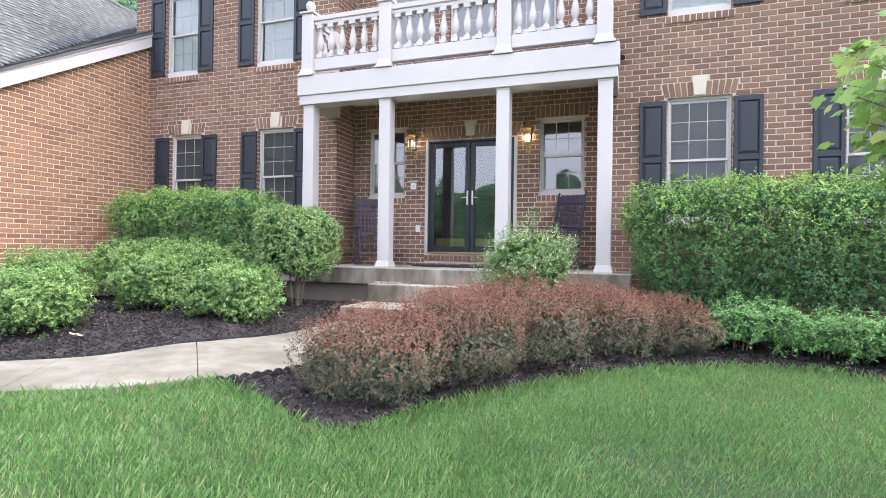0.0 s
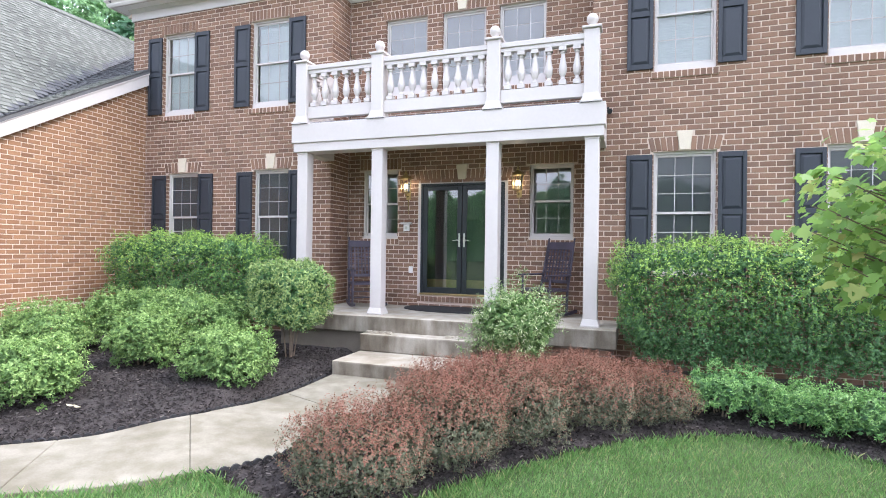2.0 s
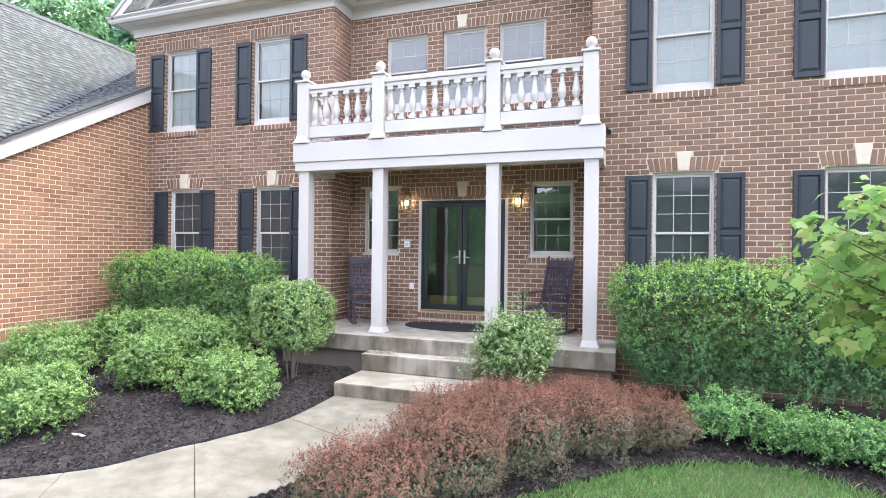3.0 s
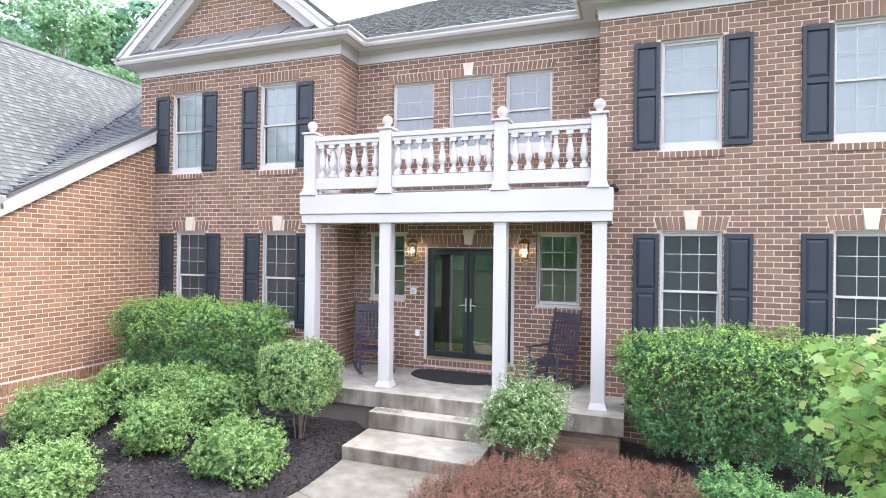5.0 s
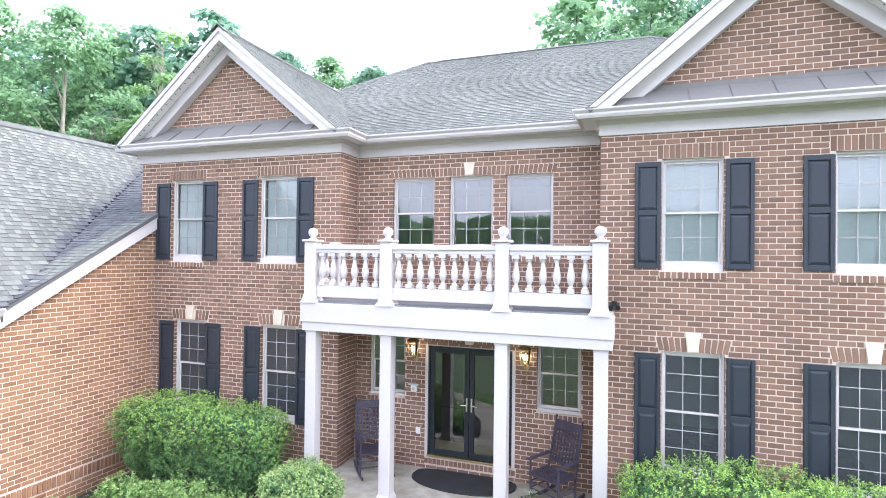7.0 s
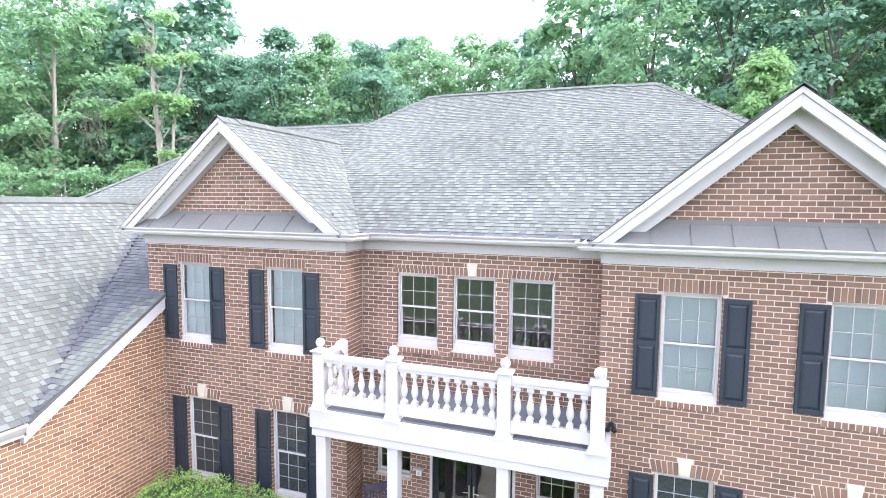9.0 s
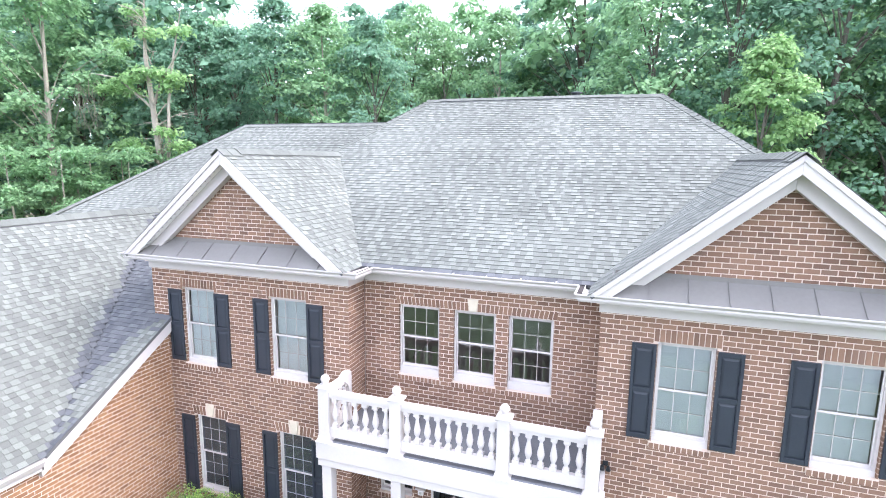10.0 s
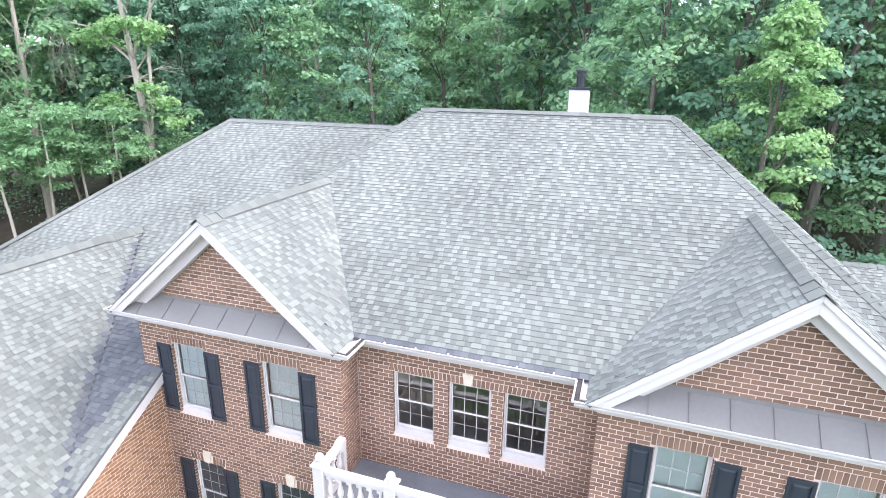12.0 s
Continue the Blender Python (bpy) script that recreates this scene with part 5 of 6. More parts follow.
def shrub(name, label, category, at, radii, count, leaf_mat, size, seed, square=2.0, depth=0.22, lump=0.12, lump_scale=3.0, wild=0.8, width=0.55,
          stems=0, old_shaded_mat=None, new_mat=None, low=-0.05, youth=0.35, shoots=0, flare=0.0, under=-0.75, turn=0.0, sprig=0.05, per=8, upward=0.35, inner=1.5, mixed=0.28):
    """A shrub: stems and a crown of leafy sprigs over a rounded body. at: the middle of the crown."""
    rng = np.random.default_rng(seed)
    cx, cy, cz = at
    gz = ground_z(cx, cy)
    top = thing(name, label, category, at=pose(cx, cy, gz, 0, 0, turn))
    h = cz - gz
    R = np.array(radii)
    S, N = body(count // per, rng, R, square, under)
    P = S * R
    push = lump * (lumps(P, seed, lump_scale, 1.0) + 0.5 * lumps(P, seed + 9, lump_scale * 3.2, 1.0)) - depth * R.min() * rng.random(len(P)) ** 2.0
    P = P + N * push[:, None]
    if flare:
        P[:, :2] *= (1 + flare * (P[:, 2:3] / R[2]))
    way = unit(N * 0.8 + np.array([0, 0, upward]) + 0.35 * rng.normal(size=P.shape))
    keep = P[:, 2] > -h + 0.015
    P, N, way = P[keep], N[keep], way[keep]
    L = sprig * rng.uniform(0.5, 1.5, len(P))
    spots, faces, age = [], [], []
    for j in range(per):
        f = (j + 0.5) / per
        spots.append(P + way * (L * f)[:, None] + rng.normal(size=P.shape) * size * 0.16)
        faces.append(way + N * 0.15 + 0.42 * rng.normal(size=P.shape))
        age.append(np.full(len(P), f))
    P, N, age = np.concatenate(spots) + np.array([0, 0, h]), np.concatenate(faces), np.concatenate(age)
    V = leaves(P, unit(N), size, rng, width=width, wild=0.2, droop=-0.25)
    # young leaves at the shoot tips; older, darker ones behind and low, shade painted in
    old_shaded_mat = old_shaded_mat or leaf_mat
    mats = [leaf_mat, old_shaded_mat, new_mat or leaf_mat]
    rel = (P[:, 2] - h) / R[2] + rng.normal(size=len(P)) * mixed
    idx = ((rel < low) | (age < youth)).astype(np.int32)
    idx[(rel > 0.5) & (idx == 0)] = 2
    if shoots:
        Q = P[rng.integers(0, len(P), shoots)]
        Q = Q[Q[:, 2] > h + 0.4 * R[2]]
        sv, si = [], []
        for q in Q:
            d = unit((rng.normal(size=(1, 3)) * 0.4 + np.array([[0, 0, 1.0]]) + 0.3 * (q - [0, 0, h])[None]))[0]
            L = rng.uniform(0.04, 0.11)
            for j in range(8):
                sv.append(q + d * L * (j - 1) / 6)
        if sv:
            sv = np.array(sv)
            V2 = leaves(sv, np.tile([[0, 0, 1.0]], (len(sv), 1)), size * 0.85, rng, width=width, wild=1.0)
            V = np.concatenate([V, V2])
            idx = np.concatenate([idx, np.full(len(V2), 2, np.int32)])
    # dense older foliage within, its shade painted into the darker leaf
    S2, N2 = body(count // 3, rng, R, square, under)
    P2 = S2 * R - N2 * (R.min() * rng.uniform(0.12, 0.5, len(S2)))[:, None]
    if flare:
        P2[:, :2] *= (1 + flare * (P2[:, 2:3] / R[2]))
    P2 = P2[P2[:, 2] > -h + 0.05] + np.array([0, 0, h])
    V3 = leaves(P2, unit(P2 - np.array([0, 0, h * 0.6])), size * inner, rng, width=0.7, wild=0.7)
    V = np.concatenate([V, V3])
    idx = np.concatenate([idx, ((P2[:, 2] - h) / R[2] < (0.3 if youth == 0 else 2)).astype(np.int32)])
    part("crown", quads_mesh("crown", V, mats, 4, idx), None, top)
    n_stem = stems or 5
    for i in range(n_stem):
        a = 2 * math.pi * i / n_stem + rng.random()
        r0, r1 = 0.03 + 0.04 * rng.random(), 0.75 * min(R[0], R[1]) * (0.4 + 0.6 * rng.random())
        z1 = h + R[2] * 0.2
        m = MB()
        m.tube([(r0 * math.cos(a), r0 * math.sin(a), -0.03), ((r0 + 0.25 * r1) * math.cos(a + 0.2), (r0 + 0.25 * r1) * math.sin(a + 0.2), z1 * 0.4), (r1 * math.cos(a), r1 * math.sin(a), z1)], [0.011, 0.008, 0.004], 6)
        part("stem", m, TWIG, top)
    return top


hedge_l = shrub("hedge", "tall clipped green privet hedge under the windows", "hedge", (-6.45, 6.75, 1.15), (1.56, 0.50, 0.70), 50000, PRIVET, 0.028, 11, square=5.0, depth=0.22, lump=0.17, lump_scale=3.4, youth=0.35, upward=0.7, shoots=120, flare=0.13, sprig=0.06, old_shaded_mat=PRIVET_OLD_SHADED, new_mat=PRIVET_NEW, low=-0.3, inner=1.6)
hedge_r = shrub("hedge", "tall clipped green privet hedge along the brick wall", "hedge", (2.80, 6.85, 1.02), (2.16, 0.56, 0.78), 74000, PRIVET, 0.028, 12, square=5.0, depth=0.22, lump=0.17, lump_scale=3.4, youth=0.4, upward=0.7, shoots=200, flare=0.10, sprig=0.06, old_shaded_mat=PRIVET_OLD_SHADED, new_mat=PRIVET_NEW, low=-0.15, inner=1.6)
AZ = dict(square=2.5, youth=0.2, upward=0.8, lump=0.20, lump_scale=4.5, depth=0.34, per=9, sprig=0.045, old_shaded_mat=AZALEA_OLD_SHADED, low=-0.5, width=0.44)
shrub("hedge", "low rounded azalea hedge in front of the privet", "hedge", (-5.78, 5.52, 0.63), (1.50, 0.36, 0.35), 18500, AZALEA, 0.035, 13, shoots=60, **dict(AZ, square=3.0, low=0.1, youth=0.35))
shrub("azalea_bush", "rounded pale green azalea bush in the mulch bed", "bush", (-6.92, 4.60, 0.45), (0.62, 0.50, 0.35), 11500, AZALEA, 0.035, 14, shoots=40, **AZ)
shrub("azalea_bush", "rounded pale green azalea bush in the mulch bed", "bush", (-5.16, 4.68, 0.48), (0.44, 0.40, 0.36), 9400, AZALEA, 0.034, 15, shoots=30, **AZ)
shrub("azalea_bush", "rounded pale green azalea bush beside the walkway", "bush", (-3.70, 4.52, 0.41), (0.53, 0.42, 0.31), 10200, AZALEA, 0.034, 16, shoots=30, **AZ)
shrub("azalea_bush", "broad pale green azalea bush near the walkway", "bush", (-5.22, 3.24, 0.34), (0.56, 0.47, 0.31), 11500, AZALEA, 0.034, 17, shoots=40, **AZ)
shrub("round_bush", "clipped round grey-green bush on bare stems", "bush", (-3.73, 5.82, 1.03), (0.48, 0.46, 0.43), 19000, ROUND_LEAF, 0.039, 18, square=3.8, lump=0.10, lump_scale=4.0, depth=0.16, width=0.34, stems=9, under=-1.0, sprig=0.06, old_shaded_mat=PRIVET_OLD_SHADED, low=-1.2, upward=0.7)
shrub("dappled_bush", "loose grey-green bush with white-edged leaves by the steps", "bush", (-0.55, 6.0, 0.78), (0.50, 0.45, 0.42), 14000, WILLOW, 0.044, 19, square=2.1, lump=0.26, depth=0.75, width=0.25, shoots=130, stems=8, under=-0.9, sprig=0.10, upward=0.6, old_shaded_mat=AZALEA_OLD_SHADED, low=-1.2)
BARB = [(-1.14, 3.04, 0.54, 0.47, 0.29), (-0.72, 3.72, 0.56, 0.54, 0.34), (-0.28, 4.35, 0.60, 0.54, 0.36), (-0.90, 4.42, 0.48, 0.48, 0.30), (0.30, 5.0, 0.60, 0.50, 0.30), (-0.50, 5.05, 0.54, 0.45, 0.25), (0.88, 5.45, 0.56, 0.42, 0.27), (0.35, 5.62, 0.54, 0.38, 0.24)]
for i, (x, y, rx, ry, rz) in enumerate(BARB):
    shrub("barberry_bush", "spreading red-brown barberry bush with dull green undersides", "bush", (x, y, ground_z(x, y) + rz * 1.02), (rx, ry, rz), 15500, BARBERRY, 0.020, 30 + i, square=2.4, lump=0.11, lump_scale=5.0, depth=0.26, old_shaded_mat=BARBERRY_GREEN, new_mat=BARBERRY_NEW, shoots=90, width=0.42, youth=0, low=-0.2, under=-0.95, sprig=0.085, per=12, upward=1.3, mixed=0.42)
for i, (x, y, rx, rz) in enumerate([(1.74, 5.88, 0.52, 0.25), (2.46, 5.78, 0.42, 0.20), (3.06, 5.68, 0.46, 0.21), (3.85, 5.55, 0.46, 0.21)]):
    shrub("low_shrub", "low bright green shrub at the foot of the hedge", "bush", (x, y, ground_z(x, y) + rz * 1.05), (rx * 0.95, 0.30, rz), 8500, SKIMMIA, 0.030, 50 + i, square=2.2, lump=0.24, lump_scale=4.5, depth=0.35, shoots=40, width=0.42, sprig=0.05, old_shaded_mat=PRIVET_OLD_SHADED, low=-0.7, youth=0.2, upward=0.8, under=-0.45, stems=7)


# ---- maple ----
def maple_leaf_fan(P, N, size, rng):
    """Broad five-lobed leaves that hang from their stalks."""
    shape = [(0, 0), (0.24, -0.14), (0.47, -0.10), (0.40, 0.10), (0.70, 0.26), (0.64, 0.42), (0.38, 0.48), (0.33, 0.70), (0.15, 0.80), (0.0, 1.02)]
    outline = shape + [(-x, y) for x, y in shape[-2:0:-1]]
    n = len(P)
    nrm = unit(N + 0.40 * rng.normal(size=(n, 3)))
    t = unit(np.cross(nrm, rng.normal(size=(n, 3))))
    t[:, 2] -= 0.55
    t = unit(t)
    b = unit(np.cross(nrm, t))
    s = size * rng.uniform(0.55, 1.25, n)
    fold = rng.uniform(0.1, 0.45, n)
    cols = [P + (t * y + b * x) * s[:, None] - nrm * ((fold * abs(x) + 0.22 * y * y) * s)[:, None] for x, y in outline]
    return np.stack(cols, axis=1)


def maple():
    rng = np.random.default_rng(77)
    base = (2.68, 3.10)
    gz = ground_z(*base)
    top = thing("maple_tree", "young maple tree with broad yellow-green leaves on the lawn", "tree", at=pose(base[0], base[1], gz))
    m = MB()
    m.tube([(0, 0, -0.05), (0.02, 0.01, 0.8), (-0.02, 0.03, 1.6), (0.02, 0, 2.45)], [0.045, 0.038, 0.03, 0.012], 8)
    mid, R = 1.93 - gz, np.array([1.0, 0.92, 0.60])
    tips = []
    for i in range(120):
        u = 1 - 2 * (i + 0.5) / 120
        a = i * 2.39996 + rng.normal() * 0.15
        d = np.array([math.cos(a) * math.sqrt(1 - u * u), math.sin(a) * math.sqrt(1 - u * u), u])
        e = d * R * rng.choice([0.66, 0.88, 0.97]) * rng.uniform(0.9, 1.04) + np.array([0, 0, mid])
        foot = Vector((0, 0, max(0.9, e[2] - 0.5 * np.hypot(e[0], e[1]) - 0.1)))
        end = Vector(e)
        m.tube([foot, foot.lerp(end, 0.55) + Vector((0, 0, 0.06)), end], [0.011, 0.007, 0.003], 5)
        k = 26
        along = rng.uniform(0.72, 1.04, k)[:, None]
        q = np.array(foot) * (1 - along) + e * along + rng.normal(size=(k, 3)) * np.array([0.085, 0.085, 0.045])
        tips.append(q)
    part("trunk", m, TWIG, top)
    P = np.concatenate(tips)
    out = unit(P - np.array([0, 0, mid - 0.3]))
    V = maple_leaf_fan(P, out * 0.55 + np.array([0, -0.15, 0.75]), 0.069, rng)
    part("crown", quads_mesh("crown", V, MAPLE, V.shape[1]), None, top)


maple()


# ---- woods ----
def forest_tree(seed, height, spread, base, mat, leaf=0.3, clumps=95, per=95, bark=BARK):
    """A tall tree: tapered trunk, limbs, and a crown of leaf sprays in layered clumps."""
    rng = np.random.default_rng(seed)
    top = thing("tree", "tall leafy green woodland tree", "tree", "woodland trees")
    m = MB()
    bend = rng.normal(size=2) * 0.5
    path = [Vector((bend[0] * t * t, bend[1] * t * t, height * 0.92 * t)) for t in (0, 0.2, 0.4, 0.6, 0.8, 1.0)]
    m.tube([path[0] - Vector((0, 0, 0.5))] + path[1:], [0.3, 0.25, 0.2, 0.15, 0.09, 0.03], 8)
    P, N = [], []
    for i in range(clumps):
        t = rng.random() ** 0.8
        z = base + (height - base) * t
        prof = math.sin(math.pi * min(1.0, 0.16 + 0.84 * t) ** 0.85) ** 0.7
        r = spread * prof * math.sqrt(rng.uniform(0.12, 1.0))
        a = rng.uniform(0, 2 * math.pi)
        c = np.array([r * math.cos(a) + bend[0] * t, r * math.sin(a) + bend[1] * t, z])
        if i % 5 == 0 and z < height * 0.9:
            s = max(0.05, z / height - 0.12)
            q = Vector((bend[0] * s * s, bend[1] * s * s, height * 0.92 * s))
            e = Vector(c)
            m.tube([q, q.lerp(e, 0.5) + Vector((0, 0, 0.3)), e], [0.05, 0.035, 0.012], 5)
        R = np.array([1.0, 1.0, 0.5]) * rng.uniform(0.7, 1.35) * spread / 4.2
        d = unit(rng.normal(size=(per, 3)))
        d[:, 2] = np.abs(d[:, 2]) * 1.1 - 0.35
        q = c + d * R * rng.uniform(0.45, 1.05, per)[:, None]
        q[:, 2] -= 0.16 * (np.hypot(q[:, 0] - c[0], q[:, 1] - c[1]) ** 2)
        P.append(q)
        out = np.array([math.cos(a), math.sin(a), 0]) * 0.4
        N.append(d * 0.5 + out + np.array([0, 0, 0.9]))
    P, N = np.concatenate(P), np.concatenate(N)
    V = leaves(P, unit(N), leaf, rng, width=0.75, wild=0.45, droop=0.35)
    part("trunk", m, bark, top)
    part("crown", quads_mesh("crown", V, mat), None, top)
    return top


KINDS = [lambda: forest_tree(101, 20, 4.8, 1.5, WOODS[0], 0.27, 125, 84), lambda: forest_tree(102, 20, 5.2, 2.0, WOODS[1], 0.27, 125, 84), lambda: forest_tree(103, 20, 4.6, 1.2, WOODS[0], 0.27, 125, 84),
         lambda: forest_tree(104, 20, 4.6, 5.0, WOODS[1], 0.27, 118, 82, PALE_BARK), lambda: forest_tree(105, 20, 3.9, 2.0, WOODS[2], 0.28, 120, 105),
         lambda: forest_tree(106, 20, 4.8, 2.0, WOODS[0], 0.49, 92, 42), lambda: forest_tree(107, 20, 5.0, 3.0, WOODS[1], 0.49, 92, 42)]
PLACES = []
rw = random.Random(5)


def stand(y, x0, x1, step, tall, kinds=(0, 1, 2, 0, 3)):
    """A row of trees about one height."""
    x = x0
    while x < x1:
        PLACES.append((x + rw.uniform(-0.8, 0.8), y + rw.uniform(-1.5, 1.5), rw.choice(kinds), tall * rw.uniform(0.93, 1.07) / 20))
        x += step


FAR = (5, 6)
stand(27, -66, -38, 5.0, 25, (3, 3, 1))
stand(37, -66, -34, 5.2, 26, FAR)
stand(36, -34, -15.0, 4.2, 19.4)
stand(46, -40, -22, 4.8, 23, FAR)
stand(48, -24, -3, 4.0, 21.6, (0, 1, 3))
stand(57, -38, 4, 7.0, 25.5, FAR)
stand(35, 0.5, 24, 4.6, 22, (0, 2, 1, 0))
stand(43, -3.5, 32, 5.0, 25, FAR)
stand(54, 8, 44, 6.0, 24, FAR)
stand(48, -84, -42, 6.5, 27, FAR)
PLACES += [(19.5, 60, 5, 1.2), (14.6, 46, 0, 1.2), (15.2, 51, 6, 1.15), (22.5, 70, 5, 1.25), (27, 62, 6, 1.2), (5.9, 28.8, 4, 0.75), (-48, 18, 0, 1.2), (-56, 10, 1, 1.2)]
stand(-60, -84, -36, 8.0, 12.4, FAR)
stand(-60, -34, 37, 8.5, 12.0, FAR)


def far_woods(y, x0, x1, height, mat, label, seed):
    """A distant wooded rise: a rounded bank under a cover of leaf clumps."""
    rng = np.random.default_rng(seed)
    face = 1 if y < 0 else -1
    crown = lambda x: height * (1 + 0.13 * noise.noise((x * 0.09, seed, 0)) + 0.10 * noise.noise((x * 0.31, seed, 3)))
    def at(x, u):
        b = 1.2 * noise.noise((x * 0.22, u * 4.0, seed)) + 0.6 * noise.noise((x * 0.6, u * 9.0, seed + 5))
        return (x, y + face * (7.0 * (1 - u) ** 0.7 + b * (1 - 0.6 * u)), crown(x) * math.sin(u * math.pi / 2) ** 0.8)
    xs, us = np.linspace(x0, x1, int((x1 - x0) / 1.6)), np.linspace(0, 1, 12)
    V = [[at(x, u) for u in us] for x in xs]
    bank = [(V[i][j], V[i + 1][j], V[i + 1][j + 1], V[i][j + 1]) for i in range(len(xs) - 1) for j in range(11)]
    P = np.array([at(rng.uniform(x0, x1), rng.random() ** 0.8) for _ in range(int((x1 - x0) * 170))])
    P[:, 1] += face * rng.uniform(0, 0.6, len(P))
    L = leaves(P, np.tile([[0, 0.6 * face, 0.8]], (len(P), 1)), 0.62, rng, width=0.75, wild=0.5)
    tagged(part("far_woods", quads_mesh("far_woods", np.concatenate([np.array(bank), L]), mat), None), label, "woods", kind="stuff")


far_woods(70, -84, 50, 20.0, WOODS[0], "distant green woods behind the house", 31)
far_woods(-66, -90, 50, 10.5, WOODS[1], "distant green woods across the road", 32)
used = {}
for x, y, k, s in PLACES:
    at = pose(x, y, ground_z(x, y), 0, 0, rw.uniform(0, 360))
    if k not in used:
        o = used[k] = KINDS[k]()
        o.matrix_basis = at @ Matrix.Scale(s, 4)
    else:
        o = copy_thing(used[k], at)
        o.scale = (s, s, s)


def half_bare_tree():
    """A pale old tree with dead limbs and sparse leaf sprays."""
    rng = np.random.default_rng(301)
    at = (-30.6, 28.8)
    top = thing("tree", "pale half-bare tree with dead limbs and yellow-green sprays", "tree", "woodland trees", at=pose(at[0], at[1], ground_z(*at)))
    m = MB()
    path = [Vector((0, 0, -0.4)), Vector((-0.2, 0, 4)), Vector((-0.5, 0.1, 8)), Vector((-0.9, 0.1, 12)), Vector((-1.2, 0, 16)), Vector((-1.1, 0.2, 21))]
    m.tube(path, [0.34, 0.29, 0.25, 0.20, 0.13, 0.03], 9)
    m.tube([(-0.4, 0.1, 7.4), (0.3, 0, 9.5), (0.5, 0.1, 13.0), (1.3, 0, 16.0), (2.2, 0, 19)], [0.14, 0.12, 0.10, 0.07, 0.02], 7)
    m.tube([(-0.9, 0.1, 12.6), (0.2, -0.2, 14.2), (1.6, -0.3, 15.6), (2.6, -0.4, 16.6)], [0.11, 0.09, 0.06, 0.02], 6)
    ends = []
    for k in range(24):
        s = rng.uniform(0.32, 0.95)
        z = 21 * s
        p = Vector((-1.1 * s, 0.1, z))
        a = rng.uniform(0, 6.28)
        L = rng.uniform(1.0, 2.8)
        e = p + Vector((math.cos(a) * L, math.sin(a) * L * 0.7, rng.uniform(0.2, 1.2)))
        mid = p.lerp(e, 0.5) + Vector((0, 0, 0.25))
        m.tube([p, mid, e], [0.05, 0.035, 0.012], 5)
        ends.append(e)
        for _ in range(3):
            f = e + Vector((rng.normal() * 0.6, rng.normal() * 0.6, rng.normal() * 0.5))
            m.tube([mid, f], [0.02, 0.006], 4)
    # hanging dead branch
    m.tube([(-1.0, 0, 12.6), (-3.4, -0.4, 14.6), (-5.8, -0.5, 15.0), (-7.6, -0.5, 14.0)], [0.09, 0.07, 0.05, 0.02], 6)
    for k in range(26):
        s = Vector((-5.6 - 2.0 * rng.random(), -0.5 + rng.normal() * 0.3, 14.9 - 0.9 * rng.random()))
        m.tube([s, s + Vector((rng.normal() * 0.3, rng.normal() * 0.2, -1.2)), s + Vector((rng.normal() * 0.6, rng.normal() * 0.3, -2.8 - 1.2 * rng.random()))], [0.02, 0.014, 0.006], 4)
    part("trunk", m, PALE_BARK, top)
    C = np.array([[-4.6, -0.3, 13.9], [-3.4, -0.4, 14.3], [-2.3, -0.3, 14.6], [-0.9, -0.6, 14.9], [0.4, -0.5, 14.8], [1.6, -0.3, 14.4], [-2.8, 0, 13.7], [0.9, -0.4, 13.9],
                  [-3.6, -0.3, 9.8], [-2.6, -0.4, 10.2], [-1.4, -0.4, 9.7], [1.5, -0.2, 10.0], [0.6, -0.3, 10.9], [2.2, 0, 8.8],
                  [-0.6, 0, 17.5], [1.8, 0, 17.5], [-2.0, 0, 19], [0, 0, 20.5], [-3.2, 0, 17.0]])
    P, N = [], []
    for c in C:
        d = unit(rng.normal(size=(170, 3)))
        P.append(c + d * np.array([1.2, 1.0, 0.45]) * rng.uniform(0.3, 1.0, 170)[:, None])
        N.append(d * 0.4 + np.array([0, 0, 1.0]))
    V = leaves(np.concatenate(P), unit(np.concatenate(N)), 0.3, rng, width=0.75, wild=0.5, droop=0.35)
    part("crown", quads_mesh("crown", V, WOODS[2]), None, top)


half_bare_tree()


def slim_tree(seed):
    """A thin pale understorey tree with a small high crown."""
    rng = np.random.default_rng(seed)
    top = thing("slim_tree", "thin pale-barked young tree at the edge of the woods", "tree", "woodland trees")
    m = MB()
    bx, by = rng.normal() * 0.8, rng.normal() * 0.5
    m.tube([(0, 0, -0.3), (bx * 0.3, by * 0.3, 3), (bx, by, 6.5), (bx * 1.2, by, 9.5)], [0.11, 0.09, 0.06, 0.02], 7)
    part("trunk", m, PALE_BARK, top)
    P, N = [], []
    for i in range(22):
        c = np.array([bx + rng.normal() * 1.4, by + rng.normal() * 1.2, 4.6 + rng.random() * 5.5])
        d = unit(rng.normal(size=(90, 3)))
        P.append(c + d * np.array([0.9, 0.9, 0.3]) * rng.uniform(0.3, 1.0, 90)[:, None])
        N.append(d * 0.4 + np.array([0, 0, 1.0]))
    V = leaves(np.concatenate(P), unit(np.concatenate(N)), 0.24, rng, width=0.75, wild=0.45, droop=0.35)
    part("crown", quads_mesh("crown", V, WOODS[1]), None, top)
    return top


slim = [slim_tree(401), slim_tree(402)]
for i, (x, y) in enumerate([(-36.5, 22.5), (-35.0, 24.0), (-37.5, 25.5), (-33.8, 25.8), (-39.5, 21.0), (-32.2, 27.2), (-41.0, 23.5), (-34.6, 28.2), (-43.0, 19.5), (-30.5, 31.5), (-38.0, 28.5)]):
    at = pose(x, y, ground_z(x, y), 0, 0, i * 77)
    if i < 2:
        slim[i].matrix_basis = at
    else:
        copy_thing(slim[i % 2], at)
rng = np.random.default_rng(9)
